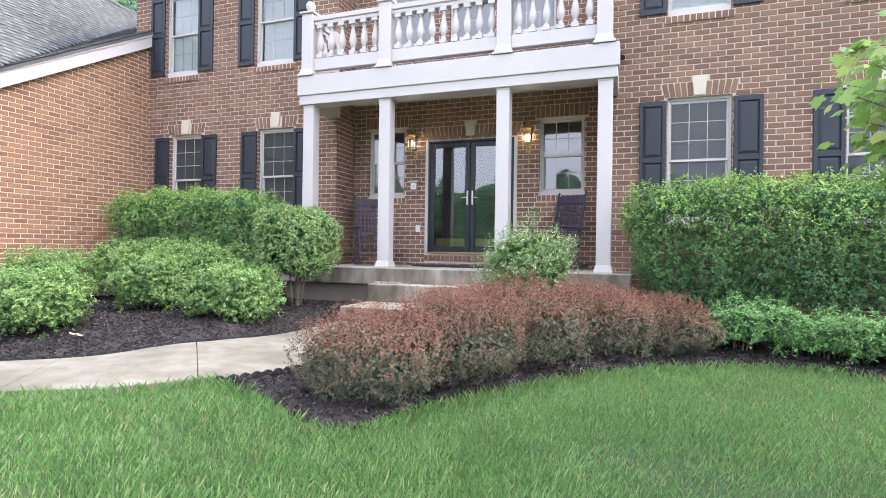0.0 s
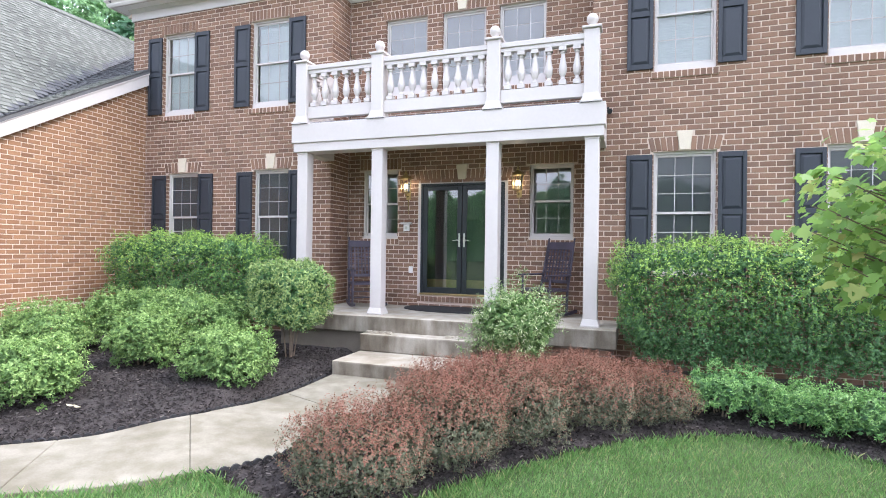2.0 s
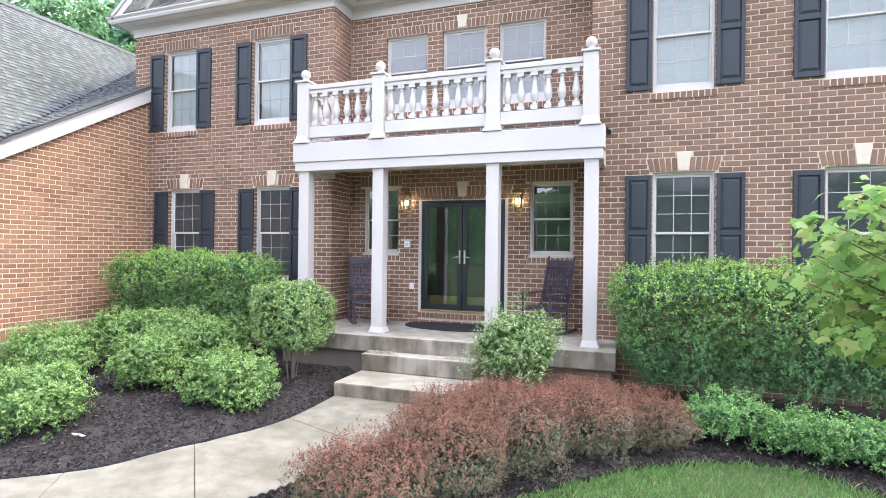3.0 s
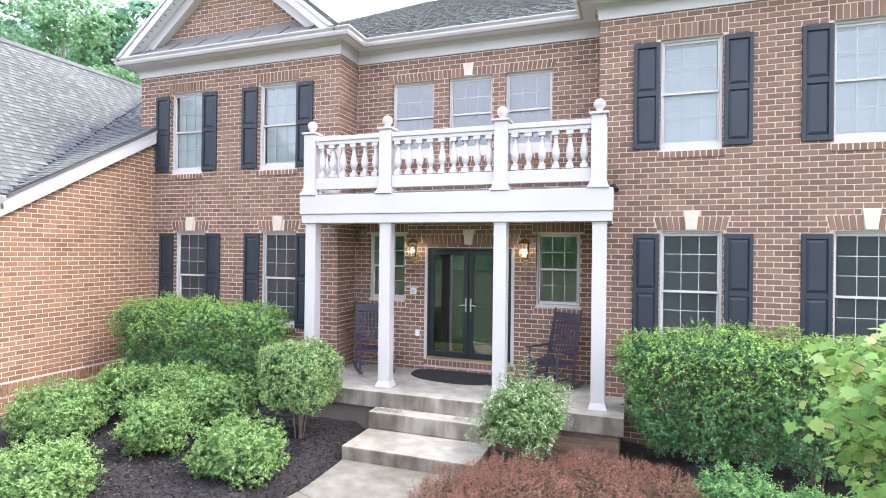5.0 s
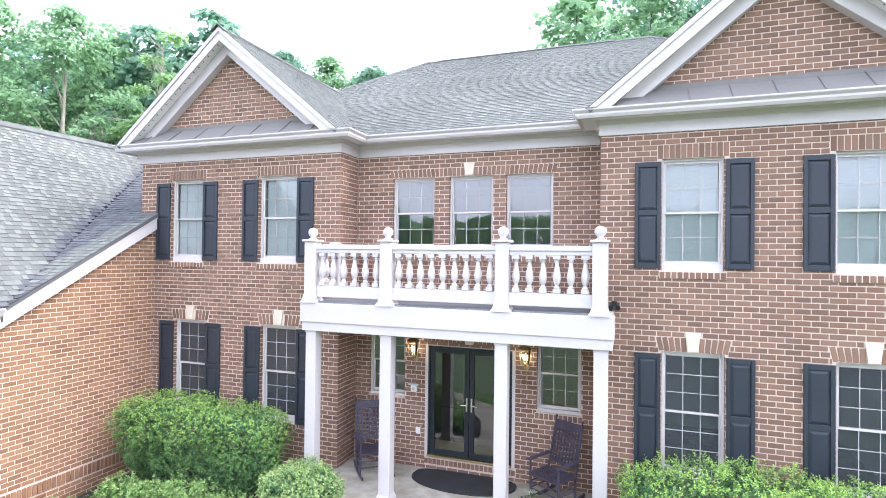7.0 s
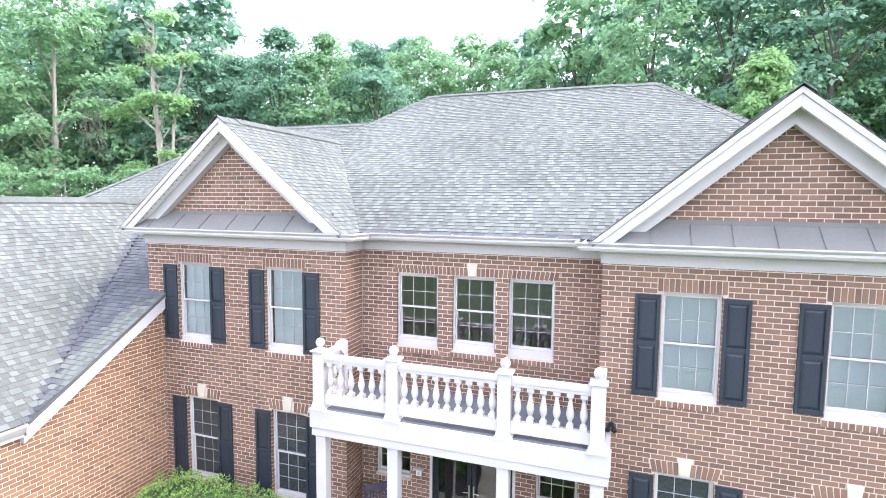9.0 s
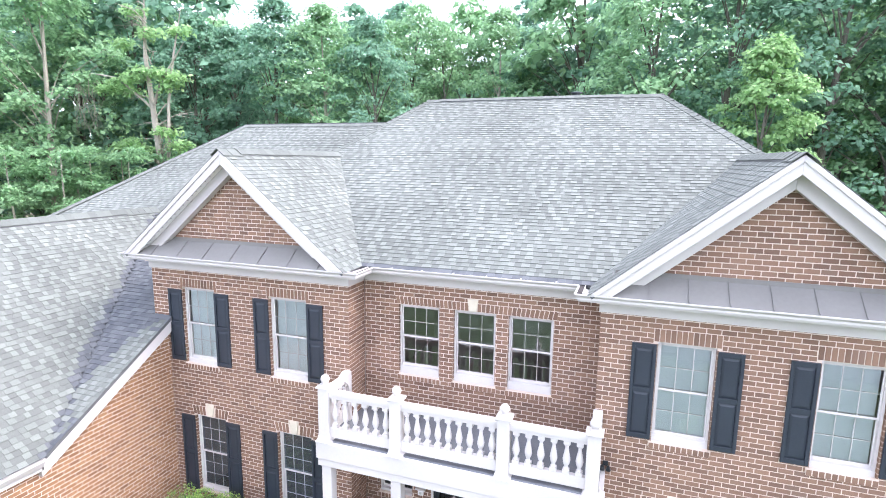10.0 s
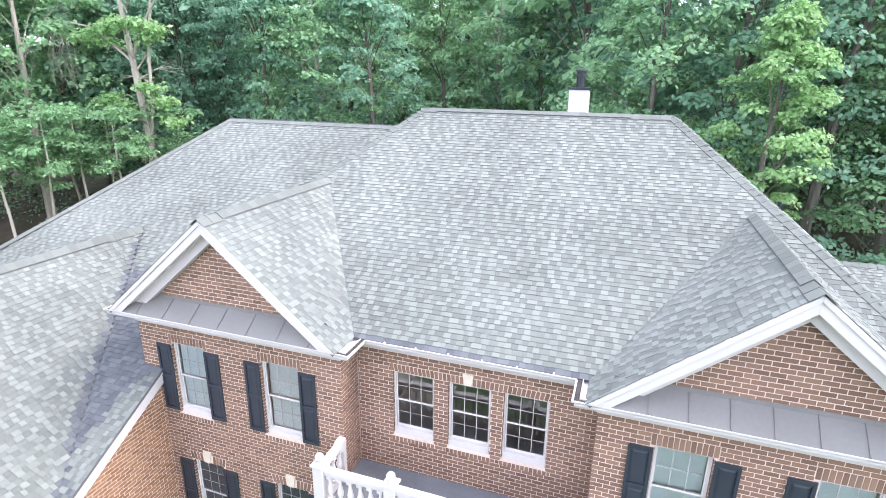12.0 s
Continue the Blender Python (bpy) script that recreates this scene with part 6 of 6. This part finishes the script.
n = 22000
P = np.stack([rng.uniform(-70, 26, n), 27.5 + np.abs(rng.normal(size=n)) * 5, np.zeros(n)], axis=1)
P = P[(P[:, 0] > -27) | (rng.random(len(P)) < 0.12)]
n = len(P)
hh = np.array([max(0.15, 1.5 + 1.7 * noise.noise((x * 0.22, y * 0.22, 3))) for x, y, _ in P])
P[:, 2] = np.array([ground_z(x, y) for x, y, _ in P]) + hh * rng.random(n) ** 0.6
V = leaves(P, np.tile([[0, -0.3, 1.0]], (n, 1)), 0.26, rng, width=0.7, wild=0.6)
tagged(part("undergrowth", quads_mesh("undergrowth", V, WOODS[1]), None), "low green undergrowth at the edge of the woods", "undergrowth", kind="stuff")

# ---- lawn and mulch ----
rng = np.random.default_rng(21)


def on_lawn(x, y):
    return not inside(x, y, BED_R) and not inside(x, y, WALK_ALL) and not inside(x, y, BED_L)


WALK_ALL = WALK_OUT + WALK_IN[::-1]
pts = []
while len(pts) < 160000:
    x, y = rng.uniform(-5.6, 5.0), rng.uniform(0.2, 5.45)
    if y > 5.4 or (x < -2.9 and y > 2.6):
        continue
    if rng.random() > min(1.0, (x + 5.6) / 1.2, (5.0 - x) / 1.4, (y - 0.2) / 1.1):
        continue
    d = math.hypot(x - 0.6, y + 0.5)
    if rng.random() > min(1.0, 3.0 / d):
        continue
    if on_lawn(x, y):
        pts.append((x, y))
P = np.array([(x, y, ground_z(x, y) - 0.005) for x, y in pts])
n = len(P)
patch = np.array([noise.noise((x * 1.3, y * 1.3, 7)) for x, y, _ in P])
rim = np.array([[p[0], p[1]] for p in LAWN_EDGE + [q for q in WALK_IN if q[1] < 2.7]])
near_rim = np.concatenate([np.sqrt(((P[k:k + 4000, None, :2] - rim[None]) ** 2).sum(axis=2)).min(axis=1) for k in range(0, n, 4000)])
h = (0.047 + 0.014 * patch + 0.034 * np.clip(1 - near_rim / 0.16, 0, 1)) * rng.uniform(0.5, 1.5, n)
a = rng.uniform(0, 2 * np.pi, n)
lean = np.stack([np.cos(a), np.sin(a), np.zeros(n)], axis=1) * (h * rng.uniform(0.1, 0.85, n))[:, None]
side = np.stack([-np.sin(a), np.cos(a), np.zeros(n)], axis=1) * rng.uniform(0.0013, 0.0026, n)[:, None]
up = np.array([0, 0, 1.0]) * h[:, None]
V = np.stack([P - side, P + side, P + lean * 0.45 + up * 0.62 + side * 0.7, P + lean + up], axis=1)
tagged(part("grass", quads_mesh("grass", V, GRASS), None), "short mown green lawn grass", "grass", kind="stuff")

rng = np.random.default_rng(22)
quads = []
while len(quads) < 72000:
    x, y = rng.uniform(-7.2, 4.2), rng.uniform(2.2, 6.6)
    if not (inside(x, y, BED_L) or inside(x, y, BED_R)):
        continue
    # a split chip: two long faces that meet in a ridge
    L, w, t = rng.uniform(0.012, 0.042), rng.uniform(0.003, 0.008), rng.uniform(0.003, 0.007)
    m = pose(x, y, ground_z(x, y) + 0.044 + 0.02 * rng.random(), rng.normal() * 20, rng.normal() * 20, rng.uniform(0, 360))
    a, b, c, d, e, f = [tuple(m @ Vector(p)) for p in ((-L / 2, -w, -t), (L / 2, -w * 0.8, -t), (L / 2, 0, t * 0.6), (-L / 2, 0, t), (-L / 2, w, -t), (L / 2, w * 0.7, -t))]
    quads += [(a, b, c, d), (d, c, f, e)]
chips = quads_mesh("mulch_chips", np.array(quads), CHIP)
tagged(part("mulch_chips", chips, CHIP), "loose dark bark chips on the beds", "mulch", kind="stuff")


# ---- bricks ----
BL, BH, JOINT = 0.203, 0.080, 0.0145


def brick_verts(length, height, proud=0.007, chamfer=0.003):
    """A brick's front, chamfers and sides: x along the wall, -y outwards."""
    a, b, c = length / 2, height / 2, chamfer
    return ([(-a, 0, -b), (a, 0, -b), (a, 0, b), (-a, 0, b), (-a, c - proud, -b), (a, c - proud, -b), (a, c - proud, b), (-a, c - proud, b),
             (-a + c, -proud, -b + c), (a - c, -proud, -b + c), (a - c, -proud, b - c), (-a + c, -proud, b - c)],
            [(8, 9, 10, 11), (4, 5, 9, 8), (5, 6, 10, 9), (6, 7, 11, 10), (7, 4, 8, 11), (0, 1, 5, 4), (1, 2, 6, 5), (2, 3, 7, 6), (3, 0, 4, 7)])


def piece_mesh(name, length, height, mat):
    m = MB()
    m.add(*brick_verts(length, height))
    me = bpy.data.meshes.new(name)
    me.from_pydata(m.v, [], m.f)
    me.materials.append(mat)
    return me


FULL = piece_mesh("brick", BL - JOINT, BH - JOINT, BRICK)
WING_FULL = piece_mesh("brick", BL - JOINT, BH - JOINT, WARM_LIT_BRICK)
WING_SOLDIER = piece_mesh("soldier_brick", BH - JOINT, 0.200 - JOINT, WARM_LIT_BRICK)
SOLDIER = piece_mesh("soldier_brick", BH - JOINT, 0.200 - JOINT, BRICK)
ROWLOCK = piece_mesh("sill_brick", BH - JOINT, 0.105 - JOINT, BRICK)
COURSE0 = -0.16
mix = random.Random(17)


def lay(parent, origin, u, spans, z0, z1, near=None, limit=300, depth=FACE - 0.001, anchor=0.0, full=FULL, mat=BRICK):
    """Courses in running bond over a wall. origin: a point of the wall's face at z 0; u: its run; spans(z): open stretches in the course."""
    o, u = Vector(origin), Vector(u).normalized()
    out = Vector((u.y, -u.x, 0))
    rot = Matrix(((u.x, -out.x, 0), (u.y, -out.y, 0), (0, 0, 1))).to_4x4()
    rest, made = MB(), 0
    k = 0
    while z0 + (k + 0.9) * BH <= z1:
        zc = z0 + (k + 0.5) * BH
        for a, b in spans(zc):
            x = anchor + math.floor((a - anchor) / BL) * BL + (BL / 2 if k % 2 else 0) - BL
            while x < b:
                p, q = max(x, a), min(x + BL, b)
                if q - p > 0.025:
                    m = Matrix.Translation(o + u * ((p + q) / 2) + Vector((0, 0, zc)) - out * depth) @ rot @ pose(0, mix.uniform(-0.0015, 0.0015), mix.uniform(-0.001, 0.001), mix.uniform(-0.5, 0.5), mix.uniform(-0.35, 0.35), mix.uniform(-0.5, 0.5))
                    if q - p > BL - 0.001 and near and made < limit and near[0] < p and q < near[1] and near[2] < zc < near[3]:
                        ob = part("brick", full, None, parent)
                        ob.matrix_basis = m
                        made += 1
                    else:
                        vs, fs = brick_verts(q - p - JOINT, BH - JOINT)
                        rest.add([m @ Vector(v) for v in vs], fs)
                x += BL
        k += 1
    me = rest.mesh("bricks", mat, fix=False)
    tagged(part("bricks", me, None, parent), kind="stuff")


def minus(a, b, holes, z):
    """The stretches of a..b that no hole covers at the height z."""
    spans = [(a, b)]
    for h0, h1, c, d in holes:
        if c < z < d:
            nxt = []
            for p, q in spans:
                if h1 <= p or h0 >= q:
                    nxt.append((p, q))
                else:
                    if h0 > p:
                        nxt.append((p, h0))
                    if h1 < q:
                        nxt.append((h1, q))
            spans = nxt
    return spans


def put(parent, name, me, x, y, z, tilt=0.0, out=0.0, scale=None):
    ob = part(name, me, None, parent)
    ob.matrix_basis = pose(x, y + FACE - 0.001 - out, z, 0, tilt, 0)
    if scale:
        ob.scale = scale
    return ob


def sill_mortar(parent, a, b, y, z):
    """The mortar bed that fills the joints of a brick sill."""
    m = MB()
    m.box(a + 0.002, b - 0.002, y - 0.019, y - 0.001, z - 0.102, z - 0.003)
    part("mortar_bed", m, MORTAR, parent)


def dressing(parent, rect, y, keyed, sill=True, wide=0.06, soldier_h=0.20):
    """Soldier bricks over an opening, a keystone where it has one, and a brick sill. Returns the wall's area that they take."""
    x0, x1, z0, z1 = rect
    a, b = x0 - wide, x1 + wide
    n = max(3, round((b - a) / BH))
    w = (b - a) / n
    cx = (a + b) / 2
    # the arch rises to the top of a course
    rise = COURSE0 + round((z1 + soldier_h - COURSE0) / BH) * BH - z1
    tall = (1, 1, (rise - JOINT) / (0.200 - JOINT))
    for i in range(n):
        x = a + (i + 0.5) * w
        if keyed and abs(x - cx) < 0.09:
            continue
        t = (x - cx) / ((b - a) / 2)
        put(parent, "soldier_brick", SOLDIER, x, y, z1 + rise / 2, 14 * t if keyed else 0.0, 0.0, tall)
    if keyed:
        m = MB()
        m.prism([(cx - 0.068, y - 0.022, z1 + 0.012), (cx + 0.068, y - 0.022, z1 + 0.012), (cx + 0.104, y - 0.022, z1 + rise + 0.075), (cx - 0.104, y - 0.022, z1 + rise + 0.075)], (0, 0.03, 0))
        part("keystone", m, CREAM, parent, "cream cast-stone keystone", bevel=0.006)
    areas = [(a, b, z1, z1 + rise)]
    if keyed:
        areas = [(a + 0.024, b - 0.024, z1, z1 + 0.06), (a, b, z1 + 0.06, z1 + 0.13), (a - 0.024, b + 0.024, z1 + 0.13, z1 + rise)]
        areas.append((cx - 0.104, cx + 0.104, z1 + 0.2, z1 + rise + 0.085))
    if sill:
        sa, sb = x0 - 0.03, x1 + 0.03
        n = max(3, round((sb - sa) / BH))
        for i in range(n):
            put(parent, "sill_brick", ROWLOCK, sa + (i + 0.5) * (sb - sa) / n, y, z0 - 0.055, 0.0, 0.022)
        sill_mortar(parent, sa, sb, y, z0)
        areas.append((sa, sb, z0 - 0.108, z0))
    return areas


def reveals(parent, rects, y):
    """The brick ends that line the sides of recessed openings."""
    m = MB()
    for x0, x1, z0, z1 in rects:
        k = math.ceil((z0 - COURSE0) / BH - 0.3)
        while COURSE0 + (k + 0.8) * BH < z1:
            a, b = COURSE0 + k * BH + JOINT / 2, COURSE0 + (k + 1) * BH - JOINT / 2
            back = y + (0.063 if k % 2 else 0.056)
            m.box(x0 - 0.002, x0 + 0.004, y - 0.002, back, max(a, z0 + 0.002), b)
            m.box(x1 - 0.004, x1 + 0.002, y - 0.002, back, max(a, z0 + 0.002), b)
            k += 1
    tagged(part("reveal_bricks", m.mesh("reveal_bricks", BRICK, fix=False), None, parent), kind="stuff")


reveals(wall_l, WIN_L, FRONT)
reveals(wall_r, WIN_R, FRONT)
reveals(wall_c, WIN_C, BACK)
taken = list(WIN_L)
for r in WIN_L:
    taken += dressing(wall_l, r, FRONT, r[2] < 4)
lay(wall_l, (0, FRONT, 0), (1, 0, 0), lambda z, h=taken: minus(LX0, LX1, h, z), COURSE0, 6.40, (-5.3, -4.3, 3.0, 6.4), anchor=LX1)
taken = list(WIN_R)
for r in WIN_R:
    taken += dressing(wall_r, r, FRONT, r[2] < 4)
lay(wall_r, (0, FRONT, 0), (1, 0, 0), lambda z, h=taken: minus(RX0, RX1, h, z), COURSE0, 6.40, (0.18, 3.3, 2.4, 4.4), anchor=RX0)
taken = list(WIN_C) + [DOOR]
for r in WIN_C:
    if r[2] < 4:
        taken += dressing(wall_c, r, BACK, False)
    else:
        sa, sb = r[0] - 0.03, r[1] + 0.03
        for i in range(11):
            put(wall_c, "sill_brick", ROWLOCK, sa + (i + 0.5) * (sb - sa) / 11, BACK, r[2] - 0.055, 0.0, 0.022)
        sill_mortar(wall_c, sa, sb, BACK, r[2])
        taken.append((sa, sb, r[2] - 0.108, r[2]))
taken += dressing(wall_c, (-3.56, -0.60, 4.51, 5.92), BACK, True, False)
taken += dressing(wall_c, DOOR, BACK, True, False)
for i in range(21):
    put(wall_c, "sill_brick", ROWLOCK, DOOR[0] + 0.02 + (i + 0.5) * 0.0795 - 0.02, BACK, 0.805, 0.0, 0.03)
taken.append((DOOR[0], DOOR[0] + 1.67, 0.75, 0.86))
lay(wall_c, (0, BACK, 0), (1, 0, 0), lambda z, h=taken: minus(CX0, CX1, h, z), COURSE0, 6.40, (-4.2, 0.19, 3.74, 4.5))
lay(wall_return_l, (LX1, 0, 0), (0, 1, 0), lambda z: [(FRONT, BACK)], COURSE0, 6.40, (FRONT - 0.01, BACK, 4.0, 6.4), anchor=FRONT + BL / 2)
lay(wall_return_r, (RX0, 0, 0), (0, -1, 0), lambda z: [(-BACK, -FRONT)], COURSE0, 6.40, (-BACK, -FRONT + 0.01, 4.0, 6.4), anchor=-FRONT + BL / 2)


def wing_span(z):
    hi = 5.12
    if z > hi:
        return []
    y0 = 0.0 if z < 3.42 else 4.95 + (z - 3.42) / SLOPE_P
    holes = [(-1, 9, 0.42, 0.625)]
    return minus(y0, FRONT, holes, z) if y0 < FRONT - 0.05 else []


lay(wall_w, (WX, 0, 0), (0, 1, 0), wing_span, -0.32, 5.12, (5.2, 7.7, 2.0, 4.6), full=WING_FULL, mat=WARM_LIT_BRICK)
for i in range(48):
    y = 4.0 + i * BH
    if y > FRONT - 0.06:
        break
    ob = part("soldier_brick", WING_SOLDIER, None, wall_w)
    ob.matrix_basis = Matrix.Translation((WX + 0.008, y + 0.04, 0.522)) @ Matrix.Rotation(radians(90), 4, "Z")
k = (GA - EAVE) / GH
for g, gx in ((gable_l, GL), (gable_r, GR)):
    lay(g, (0, FRONT, 0), (1, 0, 0), lambda z, x=gx: [(x - (GA - 0.27 - z) / k, x + (GA - 0.27 - z) / k)] if z < GA - 0.36 else [], EAVE + 0.33, GA - 0.3, (gx - 2, gx + 2, 6.9, 8.5))
lay(porch_base, (0, 6.74, 0), (1, 0, 0), lambda z: [(-1.1, 0.56)], -0.16, 0.41, (-1.2, 0.6, -0.2, 0.5), depth=-0.001)

# ---- shingles ----
WIDTHS = [0.085, 0.105, 0.125, 0.145, 0.18]
EXPO = 0.110


def tab_verts(w, raised, length=EXPO + 0.03):
    a, thick = w / 2 - 0.001, 0.015 if raised else 0.009
    vs = [(-a, 0, 0), (a, 0, 0), (-a, 0, thick), (a, 0, thick), (-a, length, 0.001), (a, length, 0.001)]
    return vs, [(0, 1, 3, 2), (2, 3, 5, 4), (0, 2, 4), (1, 5, 3)]


TABS = {}
for raised in (False, True):
    for i, w in enumerate(WIDTHS):
        me = bpy.data.meshes.new("shingle")
        vs, fs = tab_verts(w, raised)
        me.from_pydata(vs, [], fs)
        me.materials.append(TAB if raised else SHINGLE)
        TABS[raised, i] = me


def shingle(parent, poly, near=None, limit=300, darker_at=None, starter=False):
    """Rows of shingle tabs over a sloping outline whose first edge is level."""
    P = [Vector(p) for p in poly]
    u = (P[1] - P[0]).normalized()
    n = u.cross(P[-1] - P[0]).normalized()
    if n.z < 0:
        n, u = -n, u
    v = n.cross(u).normalized()
    if v.z < 0:
        u, v = -u, -v
    o = P[0]
    Q = [((p - o).dot(u), (p - o).dot(v)) for p in P]
    rot = Matrix((u, v, n)).transposed().to_4x4()
    top = max(q[1] for q in Q)
    rest, made, row = MB(), 0, 0
    V0 = min(q[1] for q in Q)
    while V0 + row * EXPO < top - 0.02:
        vr = V0 + row * EXPO - 0.01 + mix.uniform(-0.007, 0.007)
        vm = vr + EXPO * 0.6
        xs = []
        for (xa, ya), (xb, yb) in zip(Q, Q[1:] + Q[:1]):
            if (ya > vm) != (yb > vm):
                xs.append(xa + (xb - xa) * (vm - ya) / (yb - ya))
        xs.sort()
        for a, b in zip(xs[::2], xs[1::2]):
            x, raised = a - 0.02, bool(row % 2)
            while x < b:
                i = mix.choices(range(5), (2, 3, 3, 2, 1) if raised else (1, 2, 3, 3, 2))[0]
                w = min(WIDTHS[i], b - x + 0.02)
                m = Matrix.Translation(o + u * (x + w / 2) + v * (vr + mix.uniform(-0.005, 0.005)) + n * (0.001 + mix.uniform(0, 0.0015))) @ rot
                p = m.translation
                if near and not (starter and row == 0) and made < limit and w == WIDTHS[i] and near[0] < p.x < near[1] and near[2] < p.y < near[3]:
                    ob = part("shingle", TABS[raised, i], None, parent)
                    ob.matrix_basis = m
                    made += 1
                else:
                    vs, fs = tab_verts(w, raised)
                    rest.add([m @ Vector(c) for c in vs], fs, 2 if (darker_at and darker_at(p)) or (starter and row == 0) else int(raised))
                x += w
                raised = not raised if mix.random() < 0.85 else raised
        row += 1
    me = rest.mesh("shingles", [SHINGLE, TAB, DARK_SHINGLE], fix=False)
    tagged(part("shingles", me, None, parent), kind="stuff")


def dark_valley(p):
    """The foot of the rear slope beside the valley, where the shingles are darker."""
    # a patch near the rake keeps the lighter tone
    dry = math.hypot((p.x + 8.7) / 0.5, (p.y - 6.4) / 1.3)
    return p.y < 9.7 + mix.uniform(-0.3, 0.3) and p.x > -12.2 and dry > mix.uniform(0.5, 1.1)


def dark_foot(p):
    """The darker courses of the garage slope that run into the same valley."""
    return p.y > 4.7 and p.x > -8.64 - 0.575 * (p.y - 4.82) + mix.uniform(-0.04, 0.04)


DARK_STRIPS = {"roof_rear_wing": dark_valley, "roof_garage_wing": dark_foot}


NEAR = {"roof_main": (-4.0, -0.5, 8.0, 9.6), "roof_left_gable": (-6.0, -4.0, 7.3, 9.0), "roof_right_gable": (0.0, 1.5, 7.3, 9.0), "roof_garage_wing": (-10.0, -8.5, 3.5, 6.0)}
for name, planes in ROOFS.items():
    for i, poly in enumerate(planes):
        shingle(roof_obs[name], poly, NEAR.get(name) if i == (1 if name == "roof_right_gable" else 0) else None, 300, DARK_STRIPS.get(name), name == "roof_main")
